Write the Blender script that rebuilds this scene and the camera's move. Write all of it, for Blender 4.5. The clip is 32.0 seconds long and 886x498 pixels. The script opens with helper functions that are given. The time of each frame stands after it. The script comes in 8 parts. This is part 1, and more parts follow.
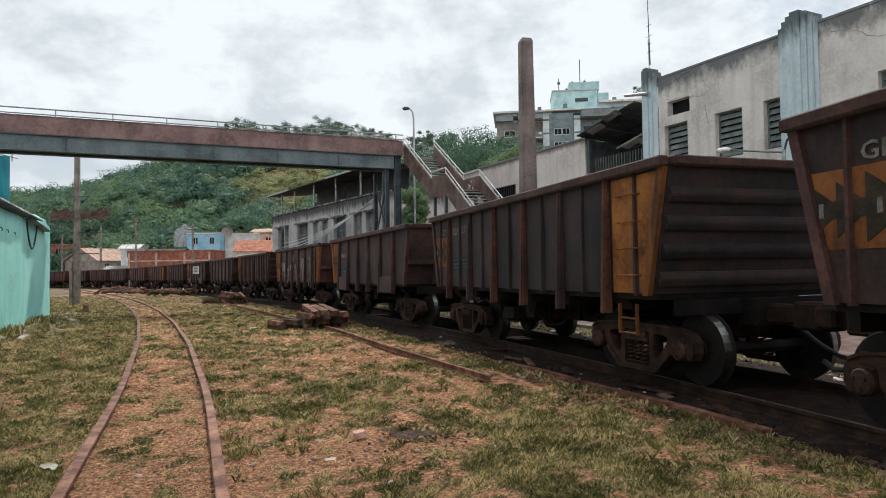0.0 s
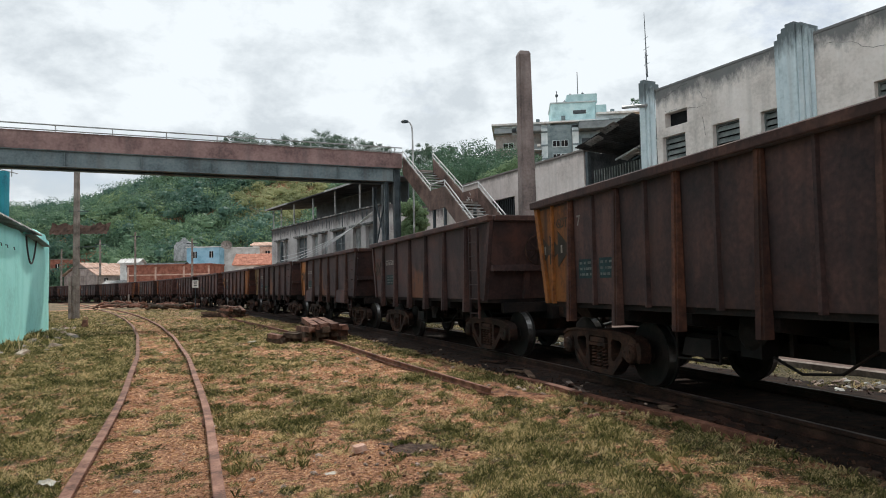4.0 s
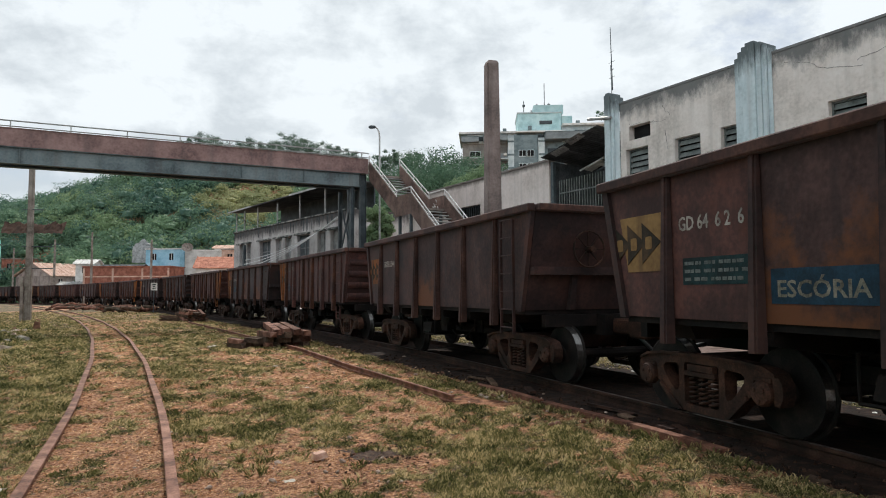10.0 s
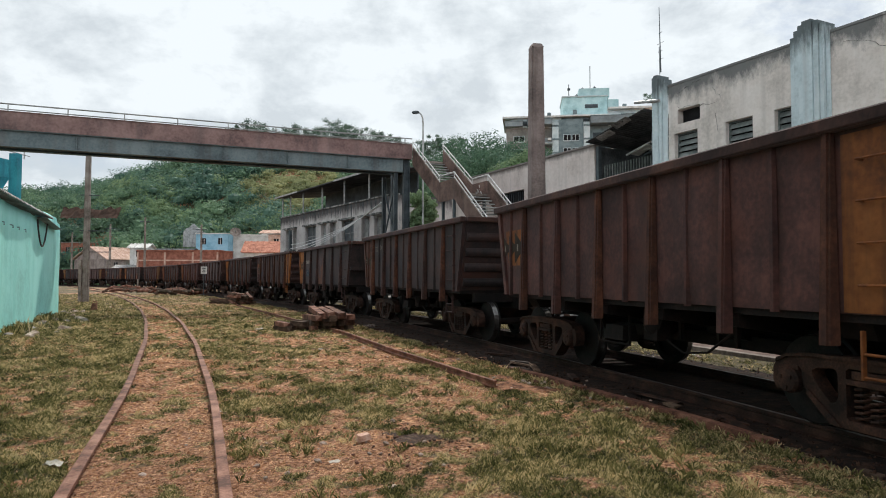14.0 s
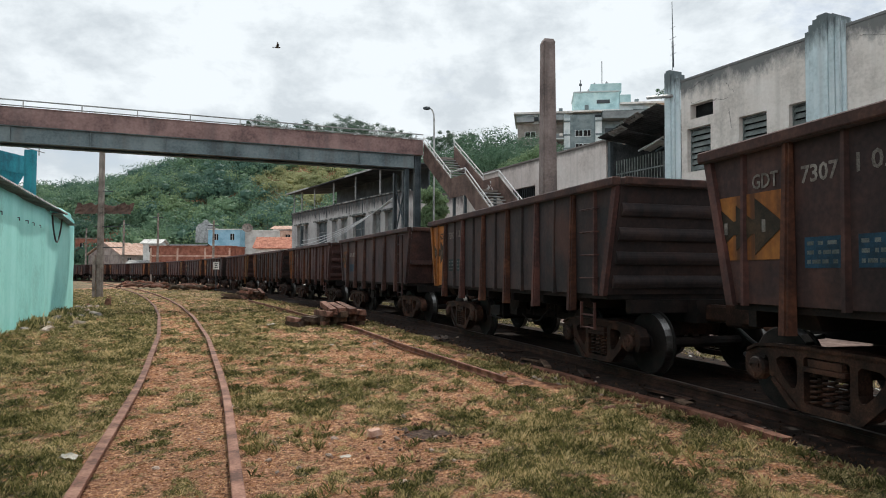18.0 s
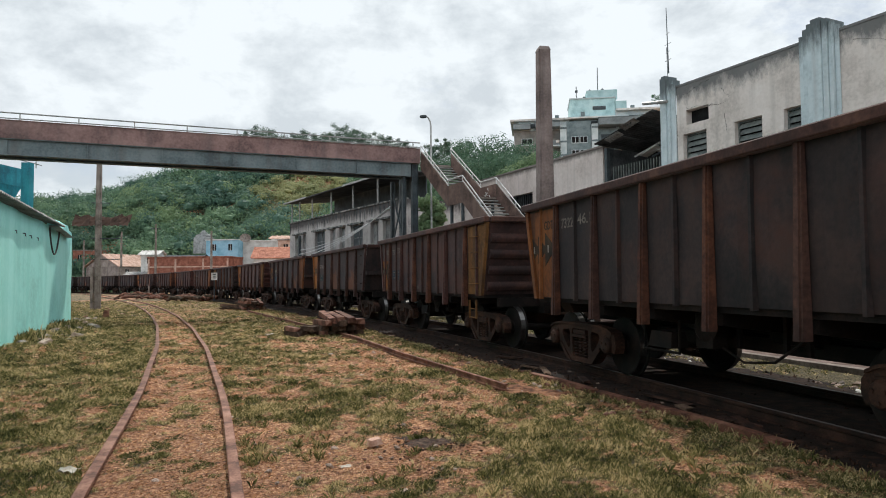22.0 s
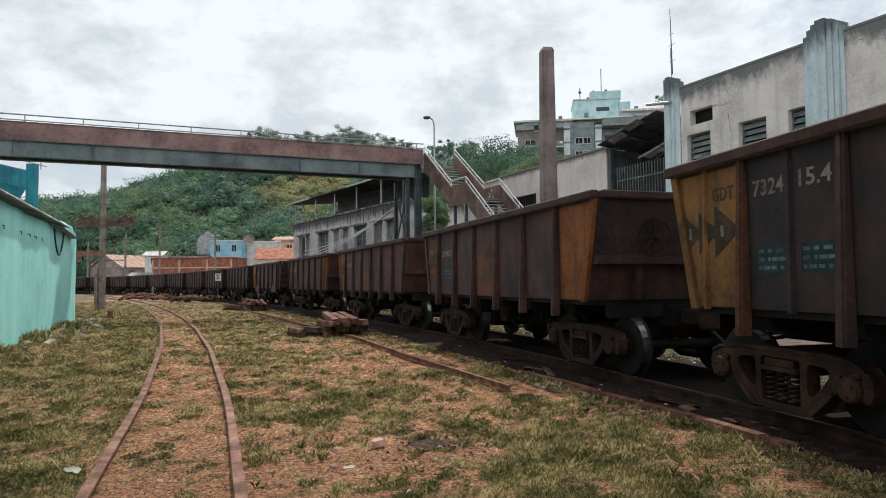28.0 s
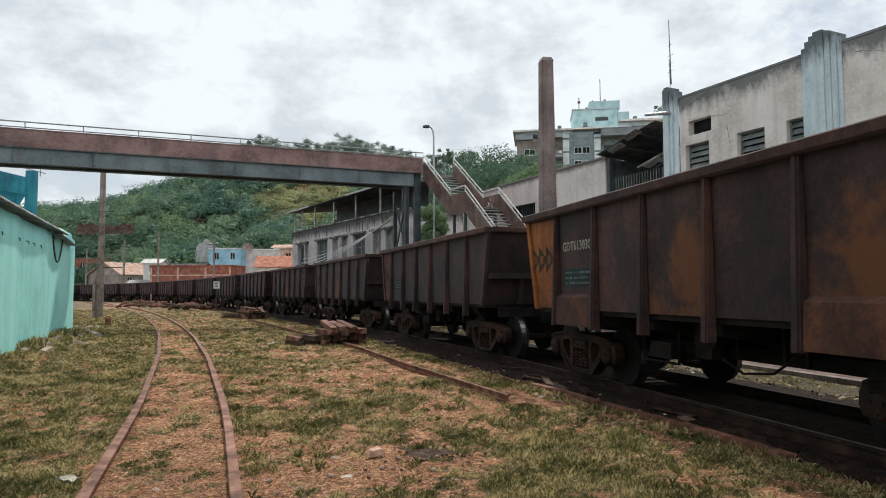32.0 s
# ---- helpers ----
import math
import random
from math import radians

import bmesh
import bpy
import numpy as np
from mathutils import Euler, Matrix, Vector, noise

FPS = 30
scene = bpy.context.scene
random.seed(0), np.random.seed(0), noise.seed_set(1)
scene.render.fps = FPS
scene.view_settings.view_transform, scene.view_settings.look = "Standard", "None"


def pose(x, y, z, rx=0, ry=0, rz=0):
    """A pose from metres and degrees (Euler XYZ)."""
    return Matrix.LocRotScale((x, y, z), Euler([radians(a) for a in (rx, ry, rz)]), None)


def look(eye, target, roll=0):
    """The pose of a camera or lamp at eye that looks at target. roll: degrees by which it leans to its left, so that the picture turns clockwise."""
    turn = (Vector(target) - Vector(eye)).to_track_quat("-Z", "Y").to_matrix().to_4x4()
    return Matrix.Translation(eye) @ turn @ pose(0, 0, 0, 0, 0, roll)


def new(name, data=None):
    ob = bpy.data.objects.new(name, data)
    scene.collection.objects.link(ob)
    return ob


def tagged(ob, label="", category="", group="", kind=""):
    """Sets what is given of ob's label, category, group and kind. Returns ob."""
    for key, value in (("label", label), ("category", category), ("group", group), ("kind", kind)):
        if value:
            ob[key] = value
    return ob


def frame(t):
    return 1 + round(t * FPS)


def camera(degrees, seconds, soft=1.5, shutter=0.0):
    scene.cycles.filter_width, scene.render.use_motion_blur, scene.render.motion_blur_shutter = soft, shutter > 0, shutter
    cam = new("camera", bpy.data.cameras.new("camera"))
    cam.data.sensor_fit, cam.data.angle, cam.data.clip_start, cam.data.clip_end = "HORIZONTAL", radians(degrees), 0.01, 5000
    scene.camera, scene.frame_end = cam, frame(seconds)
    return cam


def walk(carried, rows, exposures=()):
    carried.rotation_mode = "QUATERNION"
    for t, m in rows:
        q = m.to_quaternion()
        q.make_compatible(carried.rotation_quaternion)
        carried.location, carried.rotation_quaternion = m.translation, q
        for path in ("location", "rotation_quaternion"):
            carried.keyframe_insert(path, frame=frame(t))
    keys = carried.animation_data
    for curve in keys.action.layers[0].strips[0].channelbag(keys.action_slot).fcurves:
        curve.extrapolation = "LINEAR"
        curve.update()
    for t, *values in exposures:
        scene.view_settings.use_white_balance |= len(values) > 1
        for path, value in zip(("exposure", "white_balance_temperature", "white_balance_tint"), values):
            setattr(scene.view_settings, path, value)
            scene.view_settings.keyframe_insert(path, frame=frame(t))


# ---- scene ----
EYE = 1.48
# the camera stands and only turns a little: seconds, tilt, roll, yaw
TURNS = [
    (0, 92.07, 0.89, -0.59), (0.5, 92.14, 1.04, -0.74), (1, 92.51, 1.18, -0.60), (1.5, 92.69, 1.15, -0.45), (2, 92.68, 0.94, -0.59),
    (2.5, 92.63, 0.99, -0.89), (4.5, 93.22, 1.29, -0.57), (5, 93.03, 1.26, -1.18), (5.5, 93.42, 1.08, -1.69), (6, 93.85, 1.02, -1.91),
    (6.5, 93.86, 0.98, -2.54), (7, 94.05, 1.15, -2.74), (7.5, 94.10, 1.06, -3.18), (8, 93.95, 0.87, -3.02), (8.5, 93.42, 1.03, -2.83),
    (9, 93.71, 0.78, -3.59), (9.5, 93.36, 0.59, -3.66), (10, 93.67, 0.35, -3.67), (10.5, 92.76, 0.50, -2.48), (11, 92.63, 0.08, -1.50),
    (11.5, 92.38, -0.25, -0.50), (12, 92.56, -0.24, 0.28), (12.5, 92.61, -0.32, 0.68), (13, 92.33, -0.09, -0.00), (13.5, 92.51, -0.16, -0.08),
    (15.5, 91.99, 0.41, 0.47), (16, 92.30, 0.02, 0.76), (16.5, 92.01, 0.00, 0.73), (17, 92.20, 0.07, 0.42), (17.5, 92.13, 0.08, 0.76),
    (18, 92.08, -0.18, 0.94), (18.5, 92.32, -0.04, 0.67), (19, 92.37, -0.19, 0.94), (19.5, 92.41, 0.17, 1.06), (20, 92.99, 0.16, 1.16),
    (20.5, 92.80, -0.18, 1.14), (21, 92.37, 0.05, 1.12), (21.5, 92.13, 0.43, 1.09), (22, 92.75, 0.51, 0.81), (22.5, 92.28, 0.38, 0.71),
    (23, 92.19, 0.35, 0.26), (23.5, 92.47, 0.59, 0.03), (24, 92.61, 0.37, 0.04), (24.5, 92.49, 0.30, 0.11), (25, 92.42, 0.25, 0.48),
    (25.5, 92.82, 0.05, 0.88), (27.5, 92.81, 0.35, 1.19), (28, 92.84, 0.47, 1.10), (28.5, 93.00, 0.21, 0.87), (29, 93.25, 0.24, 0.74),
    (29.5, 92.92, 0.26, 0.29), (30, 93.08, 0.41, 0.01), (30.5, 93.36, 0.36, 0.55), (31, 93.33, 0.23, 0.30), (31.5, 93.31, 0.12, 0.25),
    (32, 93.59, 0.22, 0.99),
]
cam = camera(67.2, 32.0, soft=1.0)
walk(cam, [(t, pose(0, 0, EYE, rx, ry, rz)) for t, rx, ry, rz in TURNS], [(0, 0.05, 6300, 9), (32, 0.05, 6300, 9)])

# ---- light ----
SUN_UP, SUN_TURN = 50.0, -4.0     # degrees over the horizon, and to the right of straight ahead
sun = new("sun", bpy.data.lights.new("sun", "SUN"))
sun.data.energy, sun.data.angle, sun.data.color = 2.95, radians(0.8), (1.0, 0.94, 0.85)
sun.matrix_basis = look((0, 0, 60), (-60 * math.sin(radians(SUN_TURN)) / math.tan(radians(SUN_UP)), -60 * math.cos(radians(SUN_TURN)) / math.tan(radians(SUN_UP)), 0))


def make_sky():
    world = bpy.data.worlds.new("sky")
    world.use_nodes = True
    scene.world = world
    nt = world.node_tree
    nt.nodes.clear()
    sky = nt.nodes.new("ShaderNodeTexSky")
    sky.sky_type, sky.sun_disc = "NISHITA", False
    sky.sun_elevation, sky.sun_rotation = radians(SUN_UP), radians(SUN_TURN)
    sky.air_density, sky.dust_density = 1.0, 2.0
    blue = nt.nodes.new("ShaderNodeBackground")
    nt.links.new(sky.outputs[0], blue.inputs[0])
    blue.inputs[1].default_value = 0.09
    coord = nt.nodes.new("ShaderNodeTexCoord")
    mapping = nt.nodes.new("ShaderNodeMapping")
    mapping.inputs["Scale"].default_value = (1.0, 1.0, 1.7)
    mapping.inputs["Location"].default_value = (0.35, 0.1, 0.0)
    nt.links.new(coord.outputs["Generated"], mapping.inputs[0])
    big = nt.nodes.new("ShaderNodeTexNoise")
    big.inputs["Scale"].default_value, big.inputs["Detail"].default_value, big.inputs["Roughness"].default_value = 3.2, 10.0, 0.6
    big.inputs["Distortion"].default_value = 0.15
    nt.links.new(mapping.outputs[0], big.inputs["Vector"])
    cover = nt.nodes.new("ShaderNodeValToRGB")
    cover.color_ramp.elements[0].position, cover.color_ramp.elements[1].position = 0.28, 0.44
    nt.links.new(big.outputs["Fac"], cover.inputs[0])
    shade = nt.nodes.new("ShaderNodeTexNoise")
    shade.inputs["Scale"].default_value, shade.inputs["Detail"].default_value, shade.inputs["Roughness"].default_value = 6.5, 10.0, 0.6
    shade.inputs["Distortion"].default_value = 0.12
    nt.links.new(mapping.outputs[0], shade.inputs["Vector"])
    tone = nt.nodes.new("ShaderNodeValToRGB")
    tone.color_ramp.elements[0].position, tone.color_ramp.elements[1].position = 0.40, 0.57
    tone.color_ramp.elements[0].color = (0.69, 0.735, 0.765, 1)
    tone.color_ramp.elements[1].color = (0.945, 0.985, 1.0, 1)
    nt.links.new(shade.outputs["Fac"], tone.inputs[0])
    cloud = nt.nodes.new("ShaderNodeBackground")
    nt.links.new(tone.outputs[0], cloud.inputs[0])
    # clouds that face the sun are brighter than those it shines through
    way = nt.nodes.new("ShaderNodeVectorMath")
    way.operation = "DOT_PRODUCT"
    up, turn = radians(SUN_UP), radians(SUN_TURN)
    way.inputs[1].default_value = (math.sin(turn) * math.cos(up), math.cos(turn) * math.cos(up), math.sin(up))
    nt.links.new(coord.outputs["Generated"], way.inputs[0])
    glow = nt.nodes.new("ShaderNodeMapRange")
    glow.inputs["From Min"].default_value, glow.inputs["From Max"].default_value = -0.6, 0.6
    glow.inputs["To Min"].default_value, glow.inputs["To Max"].default_value = 1.46, 0.95
    nt.links.new(way.outputs["Value"], glow.inputs[0])
    nt.links.new(glow.outputs[0], cloud.inputs[1])
    mix = nt.nodes.new("ShaderNodeMixShader")
    nt.links.new(cover.outputs[0], mix.inputs[0])
    nt.links.new(blue.outputs[0], mix.inputs[1])
    nt.links.new(cloud.outputs[0], mix.inputs[2])
    out = nt.nodes.new("ShaderNodeOutputWorld")
    nt.links.new(mix.outputs[0], out.inputs[0])


make_sky()

# ---- materials ----
def surface(name, dark, mid, light, scale=1.0, rough=0.8, metal=0.0, bump=0.25, streak=0.0, streak_colour=(0.03, 0.03, 0.03), vary=0.12, spread=0.16, fine=18.0, detail=6.0, hazy=0.0, patches=None):
    """A worn surface: broad stains and fine grain in three tones, streaks that run down, and relief."""
    m = bpy.data.materials.new(name)
    m.use_nodes = True
    nt = m.node_tree
    b = nt.nodes["Principled BSDF"]
    N, Lk = nt.nodes.new, nt.links.new
    coord, info = N("ShaderNodeTexCoord"), N("ShaderNodeObjectInfo")
    shift = N("ShaderNodeVectorMath")
    shift.operation = "ADD"
    times = N("ShaderNodeMath")
    times.operation = "MULTIPLY"
    times.inputs[1].default_value = 37.0
    Lk(info.outputs["Random"], times.inputs[0])
    Lk(coord.outputs["Object"], shift.inputs[0])
    Lk(times.outputs[0], shift.inputs[1])
    broad, grain = N("ShaderNodeTexNoise"), N("ShaderNodeTexNoise")
    broad.inputs["Scale"].default_value, broad.inputs["Detail"].default_value = 1.3 * scale, detail
    broad.inputs["Roughness"].default_value = 0.62
    grain.inputs["Scale"].default_value, grain.inputs["Detail"].default_value = fine * scale, 5.0
    Lk(shift.outputs[0], broad.inputs["Vector"])
    Lk(shift.outputs[0], grain.inputs["Vector"])
    add = N("ShaderNodeMath")
    add.operation = "MULTIPLY_ADD"
    add.inputs[1].default_value = 0.38
    Lk(grain.outputs["Fac"], add.inputs[0])
    sub = N("ShaderNodeMath")
    sub.operation = "MULTIPLY_ADD"
    sub.inputs[1].default_value = 1.0
    sub.inputs[2].default_value = -0.19
    Lk(broad.outputs["Fac"], sub.inputs[0])
    Lk(sub.outputs[0], add.inputs[2])
    ramp = N("ShaderNodeValToRGB")
    e = ramp.color_ramp.elements
    e[0].position, e[0].color = 0.5 - spread, (*dark, 1)
    e[1].position, e[1].color = 0.5 + spread, (*light, 1)
    c = e.new(0.5)
    c.color = (*mid, 1)
    Lk(add.outputs[0], ramp.inputs[0])
    last = ramp.outputs[0]
    if streak:
        squash = N("ShaderNodeMapping")
        squash.inputs["Scale"].default_value = (3.2 * scale, 3.2 * scale, 0.16 * scale)
        Lk(shift.outputs[0], squash.inputs[0])
        run = N("ShaderNodeTexNoise")
        run.inputs["Scale"].default_value, run.inputs["Detail"].default_value = 1.6, 5.0
        Lk(squash.outputs[0], run.inputs["Vector"])
        cut = N("ShaderNodeValToRGB")
        cut.color_ramp.elements[0].position, cut.color_ramp.elements[1].position = 0.5, 0.68
        cut.color_ramp.elements[1].color = (streak, streak, streak, 1)
        Lk(run.outputs["Fac"], cut.inputs[0])
        mix = N("ShaderNodeMixRGB")
        mix.inputs[2].default_value = (*streak_colour, 1)
        Lk(cut.outputs[0], mix.inputs[0])
        Lk(last, mix.inputs[1])
        last = mix.outputs[0]
    if vary:
        hsv = N("ShaderNodeHueSaturation")
        span = N("ShaderNodeMapRange")
        span.inputs["To Min"].default_value, span.inputs["To Max"].default_value = 1 - vary, 1 + vary
        Lk(info.outputs["Random"], span.inputs[0])
        Lk(span.outputs[0], hsv.inputs["Value"])
        Lk(last, hsv.inputs["Color"])
        last = hsv.outputs[0]
    if patches:
        spot, edge, over = N("ShaderNodeTexNoise"), N("ShaderNodeValToRGB"), N("ShaderNodeMixRGB")
        spot.inputs["Scale"].default_value, spot.inputs["Detail"].default_value, spot.inputs["Roughness"].default_value = 0.75, 9.0, 0.66
        Lk(shift.outputs[0], spot.inputs["Vector"])
        edge.color_ramp.elements[0].position, edge.color_ramp.elements[1].position = 0.53, 0.68
        edge.color_ramp.elements[1].color = (0.75, 0.75, 0.75, 1)
        Lk(spot.outputs["Fac"], edge.inputs[0])
        Lk(edge.outputs[0], over.inputs[0])
        Lk(last, over.inputs[1])
        over.inputs[2].default_value = (*patches, 1)
        last = over.outputs[0]
    Lk(last, b.inputs["Base Color"])
    # violet grazing sheen imitates the haze that lightens the farther wagons
    if hazy:
        b.inputs["Sheen Weight"].default_value, b.inputs["Sheen Roughness"].default_value = hazy, 0.45
        b.inputs["Sheen Tint"].default_value = (0.86, 0.8, 0.9, 1)
    b.inputs["Roughness"].default_value, b.inputs["Metallic"].default_value = rough, metal
    b.inputs["Specular IOR Level"].default_value = 0.5 if metal or rough < 0.63 else 0.2
    if bump:
        relief = N("ShaderNodeBump")
        relief.inputs["Strength"].default_value, relief.inputs["Distance"].default_value = bump, 0.02
        Lk(add.outputs[0], relief.inputs["Height"])
        Lk(relief.outputs[0], b.inputs["Normal"])
    return m


def plain(name, colour, rough=0.6, metal=0.0):
    k = 0.8
    return surface(name, tuple(c * k for c in colour), colour, tuple(min(1, c * 1.15) for c in colour), 1.0, rough, metal, 0.1)


# blue is raised in these rust tones to imitate haze
RUST_DARK = surface("rust_dark", (0.017, 0.0105, 0.0105), (0.037, 0.0195, 0.018), (0.07, 0.034, 0.028), 1.0, 0.7, 0.0, 0.3, 0.5, (0.018, 0.0135, 0.0135), 0.2, hazy=0.1, patches=(0.078, 0.029, 0.019))
RUST_RED = surface("rust_red", (0.028, 0.0135, 0.0125), (0.056, 0.0245, 0.021), (0.1, 0.041, 0.033), 1.0, 0.7, 0.0, 0.3, 0.5, (0.028, 0.0175, 0.016), 0.15, hazy=0.1, patches=(0.1, 0.034, 0.022))
RUST_BLACK = surface("rust_black", (0.0115, 0.0102, 0.0108), (0.023, 0.0168, 0.0168), (0.045, 0.028, 0.025), 1.0, 0.7, 0.0, 0.3, 0.5, (0.04, 0.023, 0.019), 0.2, hazy=0.1, patches=(0.06, 0.024, 0.017))
# near black: the shade beneath the wagon bodies is put into this colour
UNDER = surface("shaded_underframe", (0.004, 0.0035, 0.0035), (0.009, 0.0065, 0.006), (0.02, 0.012, 0.01), 2.0, 0.8, 0.0, 0.3)
RUST_ORANGE = surface("rust_orange", (0.0264, 0.011, 0.0088), (0.0634, 0.0242, 0.0145), (0.1144, 0.044, 0.0238), 1.2, 0.8, 0.0, 0.3, 0.5, (0.028, 0.017, 0.013), 0.15, hazy=0.1)
YELLOW = surface("worn_yellow", (0.075, 0.027, 0.011), (0.225, 0.078, 0.018), (0.32, 0.125, 0.028), 0.9, 0.65, 0.0, 0.15, 0.85, (0.055, 0.026, 0.016), 0.35, 0.2)
OLIVE = surface("old_olive_yellow", (0.08, 0.046, 0.02), (0.19, 0.108, 0.042), (0.27, 0.16, 0.062), 0.9, 0.65, 0.0, 0.15, 0.7, (0.06, 0.034, 0.02), 0.1, 0.2)
ARROW = surface("dark_brown_arrow_paint", (0.014, 0.011, 0.008), (0.03, 0.021, 0.014), (0.06, 0.036, 0.02), 3.0, 0.7, 0.0, 0.0)
GRAFFITI = surface("faded_spray_paint", (0.16, 0.13, 0.12), (0.32, 0.28, 0.26), (0.45, 0.41, 0.38), 3.0, 0.7, 0.0, 0.0)
TAN = surface("faded_yellow", (0.05, 0.025, 0.012), (0.16, 0.075, 0.024), (0.24, 0.115, 0.038), 0.9, 0.7, 0.0, 0.15, 0.8, (0.05, 0.028, 0.018), 0.15, 0.2)
ORANGE = surface("worn_orange", (0.06, 0.022, 0.011), (0.17, 0.056, 0.016), (0.25, 0.09, 0.024), 0.9, 0.65, 0.0, 0.15, 0.8, (0.05, 0.024, 0.016), 0.2, 0.2)
DARK_PAINT = surface("dark_green_paint", (0.012, 0.016, 0.014), (0.022, 0.03, 0.026), (0.05, 0.05, 0.04), 2.0, 0.6, 0.0, 0.1)
WHITE_PAINT = surface("dusty_white_lettering", (0.119, 0.102, 0.0935), (0.2465, 0.221, 0.1997), (0.357, 0.3315, 0.2975), 4.0, 0.7, 0.0, 0.0)
NUMBER_DIM = surface("worn_number_paint", (0.072, 0.0612, 0.054), (0.1584, 0.1368, 0.1224), (0.2448, 0.216, 0.1944), 5.0, 0.7, 0.0, 0.0)
TEAL_PAINT = surface("teal_data_panel", (0.007, 0.014, 0.015), (0.009, 0.027, 0.03), (0.015, 0.042, 0.046), 3.0, 0.7, 0.0, 0.0)
BLUE_PAINT = surface("blue_data_panel", (0.008, 0.019, 0.03), (0.011, 0.034, 0.058), (0.016, 0.048, 0.08), 3.0, 0.65, 0.0, 0.0)
GREEN_PAINT = surface("green_lettering", (0.05, 0.12, 0.05), (0.1, 0.22, 0.1), (0.2, 0.3, 0.15), 3.0, 0.65, 0.0, 0.0)
CAST = surface("cast_steel_brown", (0.010, 0.006, 0.005), (0.03, 0.0145, 0.010), (0.07, 0.031, 0.02), 2.5, 0.75, 0.0, 0.35, 0, vary=0.25)
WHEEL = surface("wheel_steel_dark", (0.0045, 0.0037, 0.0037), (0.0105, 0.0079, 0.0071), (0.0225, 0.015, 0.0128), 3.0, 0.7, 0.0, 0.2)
TREAD = surface("polished_wheel_tread", (0.12, 0.114, 0.108), (0.216, 0.21, 0.204), (0.3, 0.294, 0.288), 3.0, 0.38, 1.0, 0.05)
RAIL = surface("rusty_rail", (0.075, 0.032, 0.021), (0.195, 0.088, 0.058), (0.32, 0.17, 0.12), 3.0, 0.7, 0.0, 0.3)
OLD_RAIL = surface("dark_rusty_rail", (0.056, 0.0238, 0.0154), (0.154, 0.0644, 0.0406), (0.28, 0.133, 0.0882), 3.0, 0.75, 0.0, 0.3)
RAIL_TOP = surface("worn_rail_head", (0.03, 0.02, 0.016), (0.07, 0.05, 0.042), (0.14, 0.11, 0.095), 5.0, 0.45, 0.3, 0.1)
SLEEPER = surface("weathered_sleeper", (0.03, 0.02, 0.014), (0.075, 0.045, 0.03), (0.15, 0.095, 0.065), 4.0, 0.9, 0.0, 0.6, vary=0.3)
STEEL_BRIDGE = surface("bridge_red_rust", (0.13, 0.082, 0.077), (0.235, 0.145, 0.135), (0.31, 0.2, 0.185), 0.5, 0.75, 0.0, 0.1, 0.45, (0.12, 0.095, 0.093), 0.04)
GIRDER = surface("bridge_grey_green_girder", (0.08, 0.1, 0.108), (0.14, 0.172, 0.182), (0.19, 0.22, 0.225), 0.5, 0.7, 0.0, 0.1, 0.4, (0.12, 0.1, 0.092), 0.04)
RAILING = surface("galvanised_railing", (0.2, 0.2, 0.19), (0.33, 0.33, 0.32), (0.46, 0.46, 0.45), 3.0, 0.5, 0.4, 0.05)
CONCRETE = surface("weathered_concrete", (0.12, 0.10, 0.085), (0.24, 0.2, 0.175), (0.34, 0.3, 0.265), 1.2, 0.9, 0.0, 0.3, 0.4, (0.1, 0.085, 0.075))
PLASTER = surface("stained_white_plaster", (0.33, 0.3, 0.27), (0.62, 0.58, 0.53), (0.72, 0.69, 0.64), 0.55, 0.9, 0.0, 0.15, 0.35, (0.24, 0.23, 0.215), 0.03, 0.2)
PLASTER_BLUE = surface("pale_blue_plaster", (0.33, 0.4, 0.42), (0.52, 0.6, 0.63), (0.62, 0.69, 0.71), 0.6, 0.9, 0.0, 0.15, 0.35, (0.18, 0.2, 0.2), 0.03, 0.2)
MOULD = surface("black_mould_on_parapet", (0.05, 0.055, 0.055), (0.13, 0.135, 0.13), (0.36, 0.34, 0.32), 1.6, 0.95, 0.0, 0.2, 0.6, (0.03, 0.035, 0.035), 0.05, 0.12)
OLD_WALL = surface("peeling_white_wall", (0.2, 0.19, 0.18), (0.48, 0.46, 0.43), (0.6, 0.58, 0.55), 0.8, 0.9, 0.0, 0.2, 0.8, (0.07, 0.065, 0.06), 0.03, 0.2)
TEAL_WALL = surface("mint_green_wall_paint", (0.33, 0.7, 0.64), (0.4, 0.85, 0.785), (0.47, 0.9, 0.84), 0.5, 0.75, 0.0, 0.08, 0.35, (0.26, 0.7, 0.62), 0.02, 0.2)
TEAL_METAL = surface("blue_painted_steel", (0.012, 0.17, 0.24), (0.02, 0.29, 0.38), (0.04, 0.38, 0.48), 0.7, 0.6, 0.0, 0.1, 0.5, (0.012, 0.15, 0.2), 0.05)
CORRUGATED = surface("grey_corrugated_sheet", (0.12, 0.12, 0.115), (0.25, 0.25, 0.24), (0.38, 0.37, 0.36), 0.9, 0.6, 0.3, 0.1, 0.4, (0.1, 0.07, 0.05))
DARK_ROOF = surface("dark_roof_sheet", (0.03, 0.033, 0.036), (0.065, 0.07, 0.075), (0.12, 0.122, 0.125), 0.8, 0.8, 0.0, 0.2)
DARK_STEEL = surface("dark_steelwork", (0.02, 0.027, 0.032), (0.042, 0.056, 0.064), (0.075, 0.092, 0.1), 1.0, 0.62, 0.0, 0.1)
BROWN_STEEL = surface("brown_stair_steel", (0.0672, 0.0448, 0.0403), (0.14, 0.0896, 0.075), (0.2016, 0.1366, 0.1142), 1.0, 0.75, 0.0, 0.15, 0.4, (0.05, 0.043, 0.042))
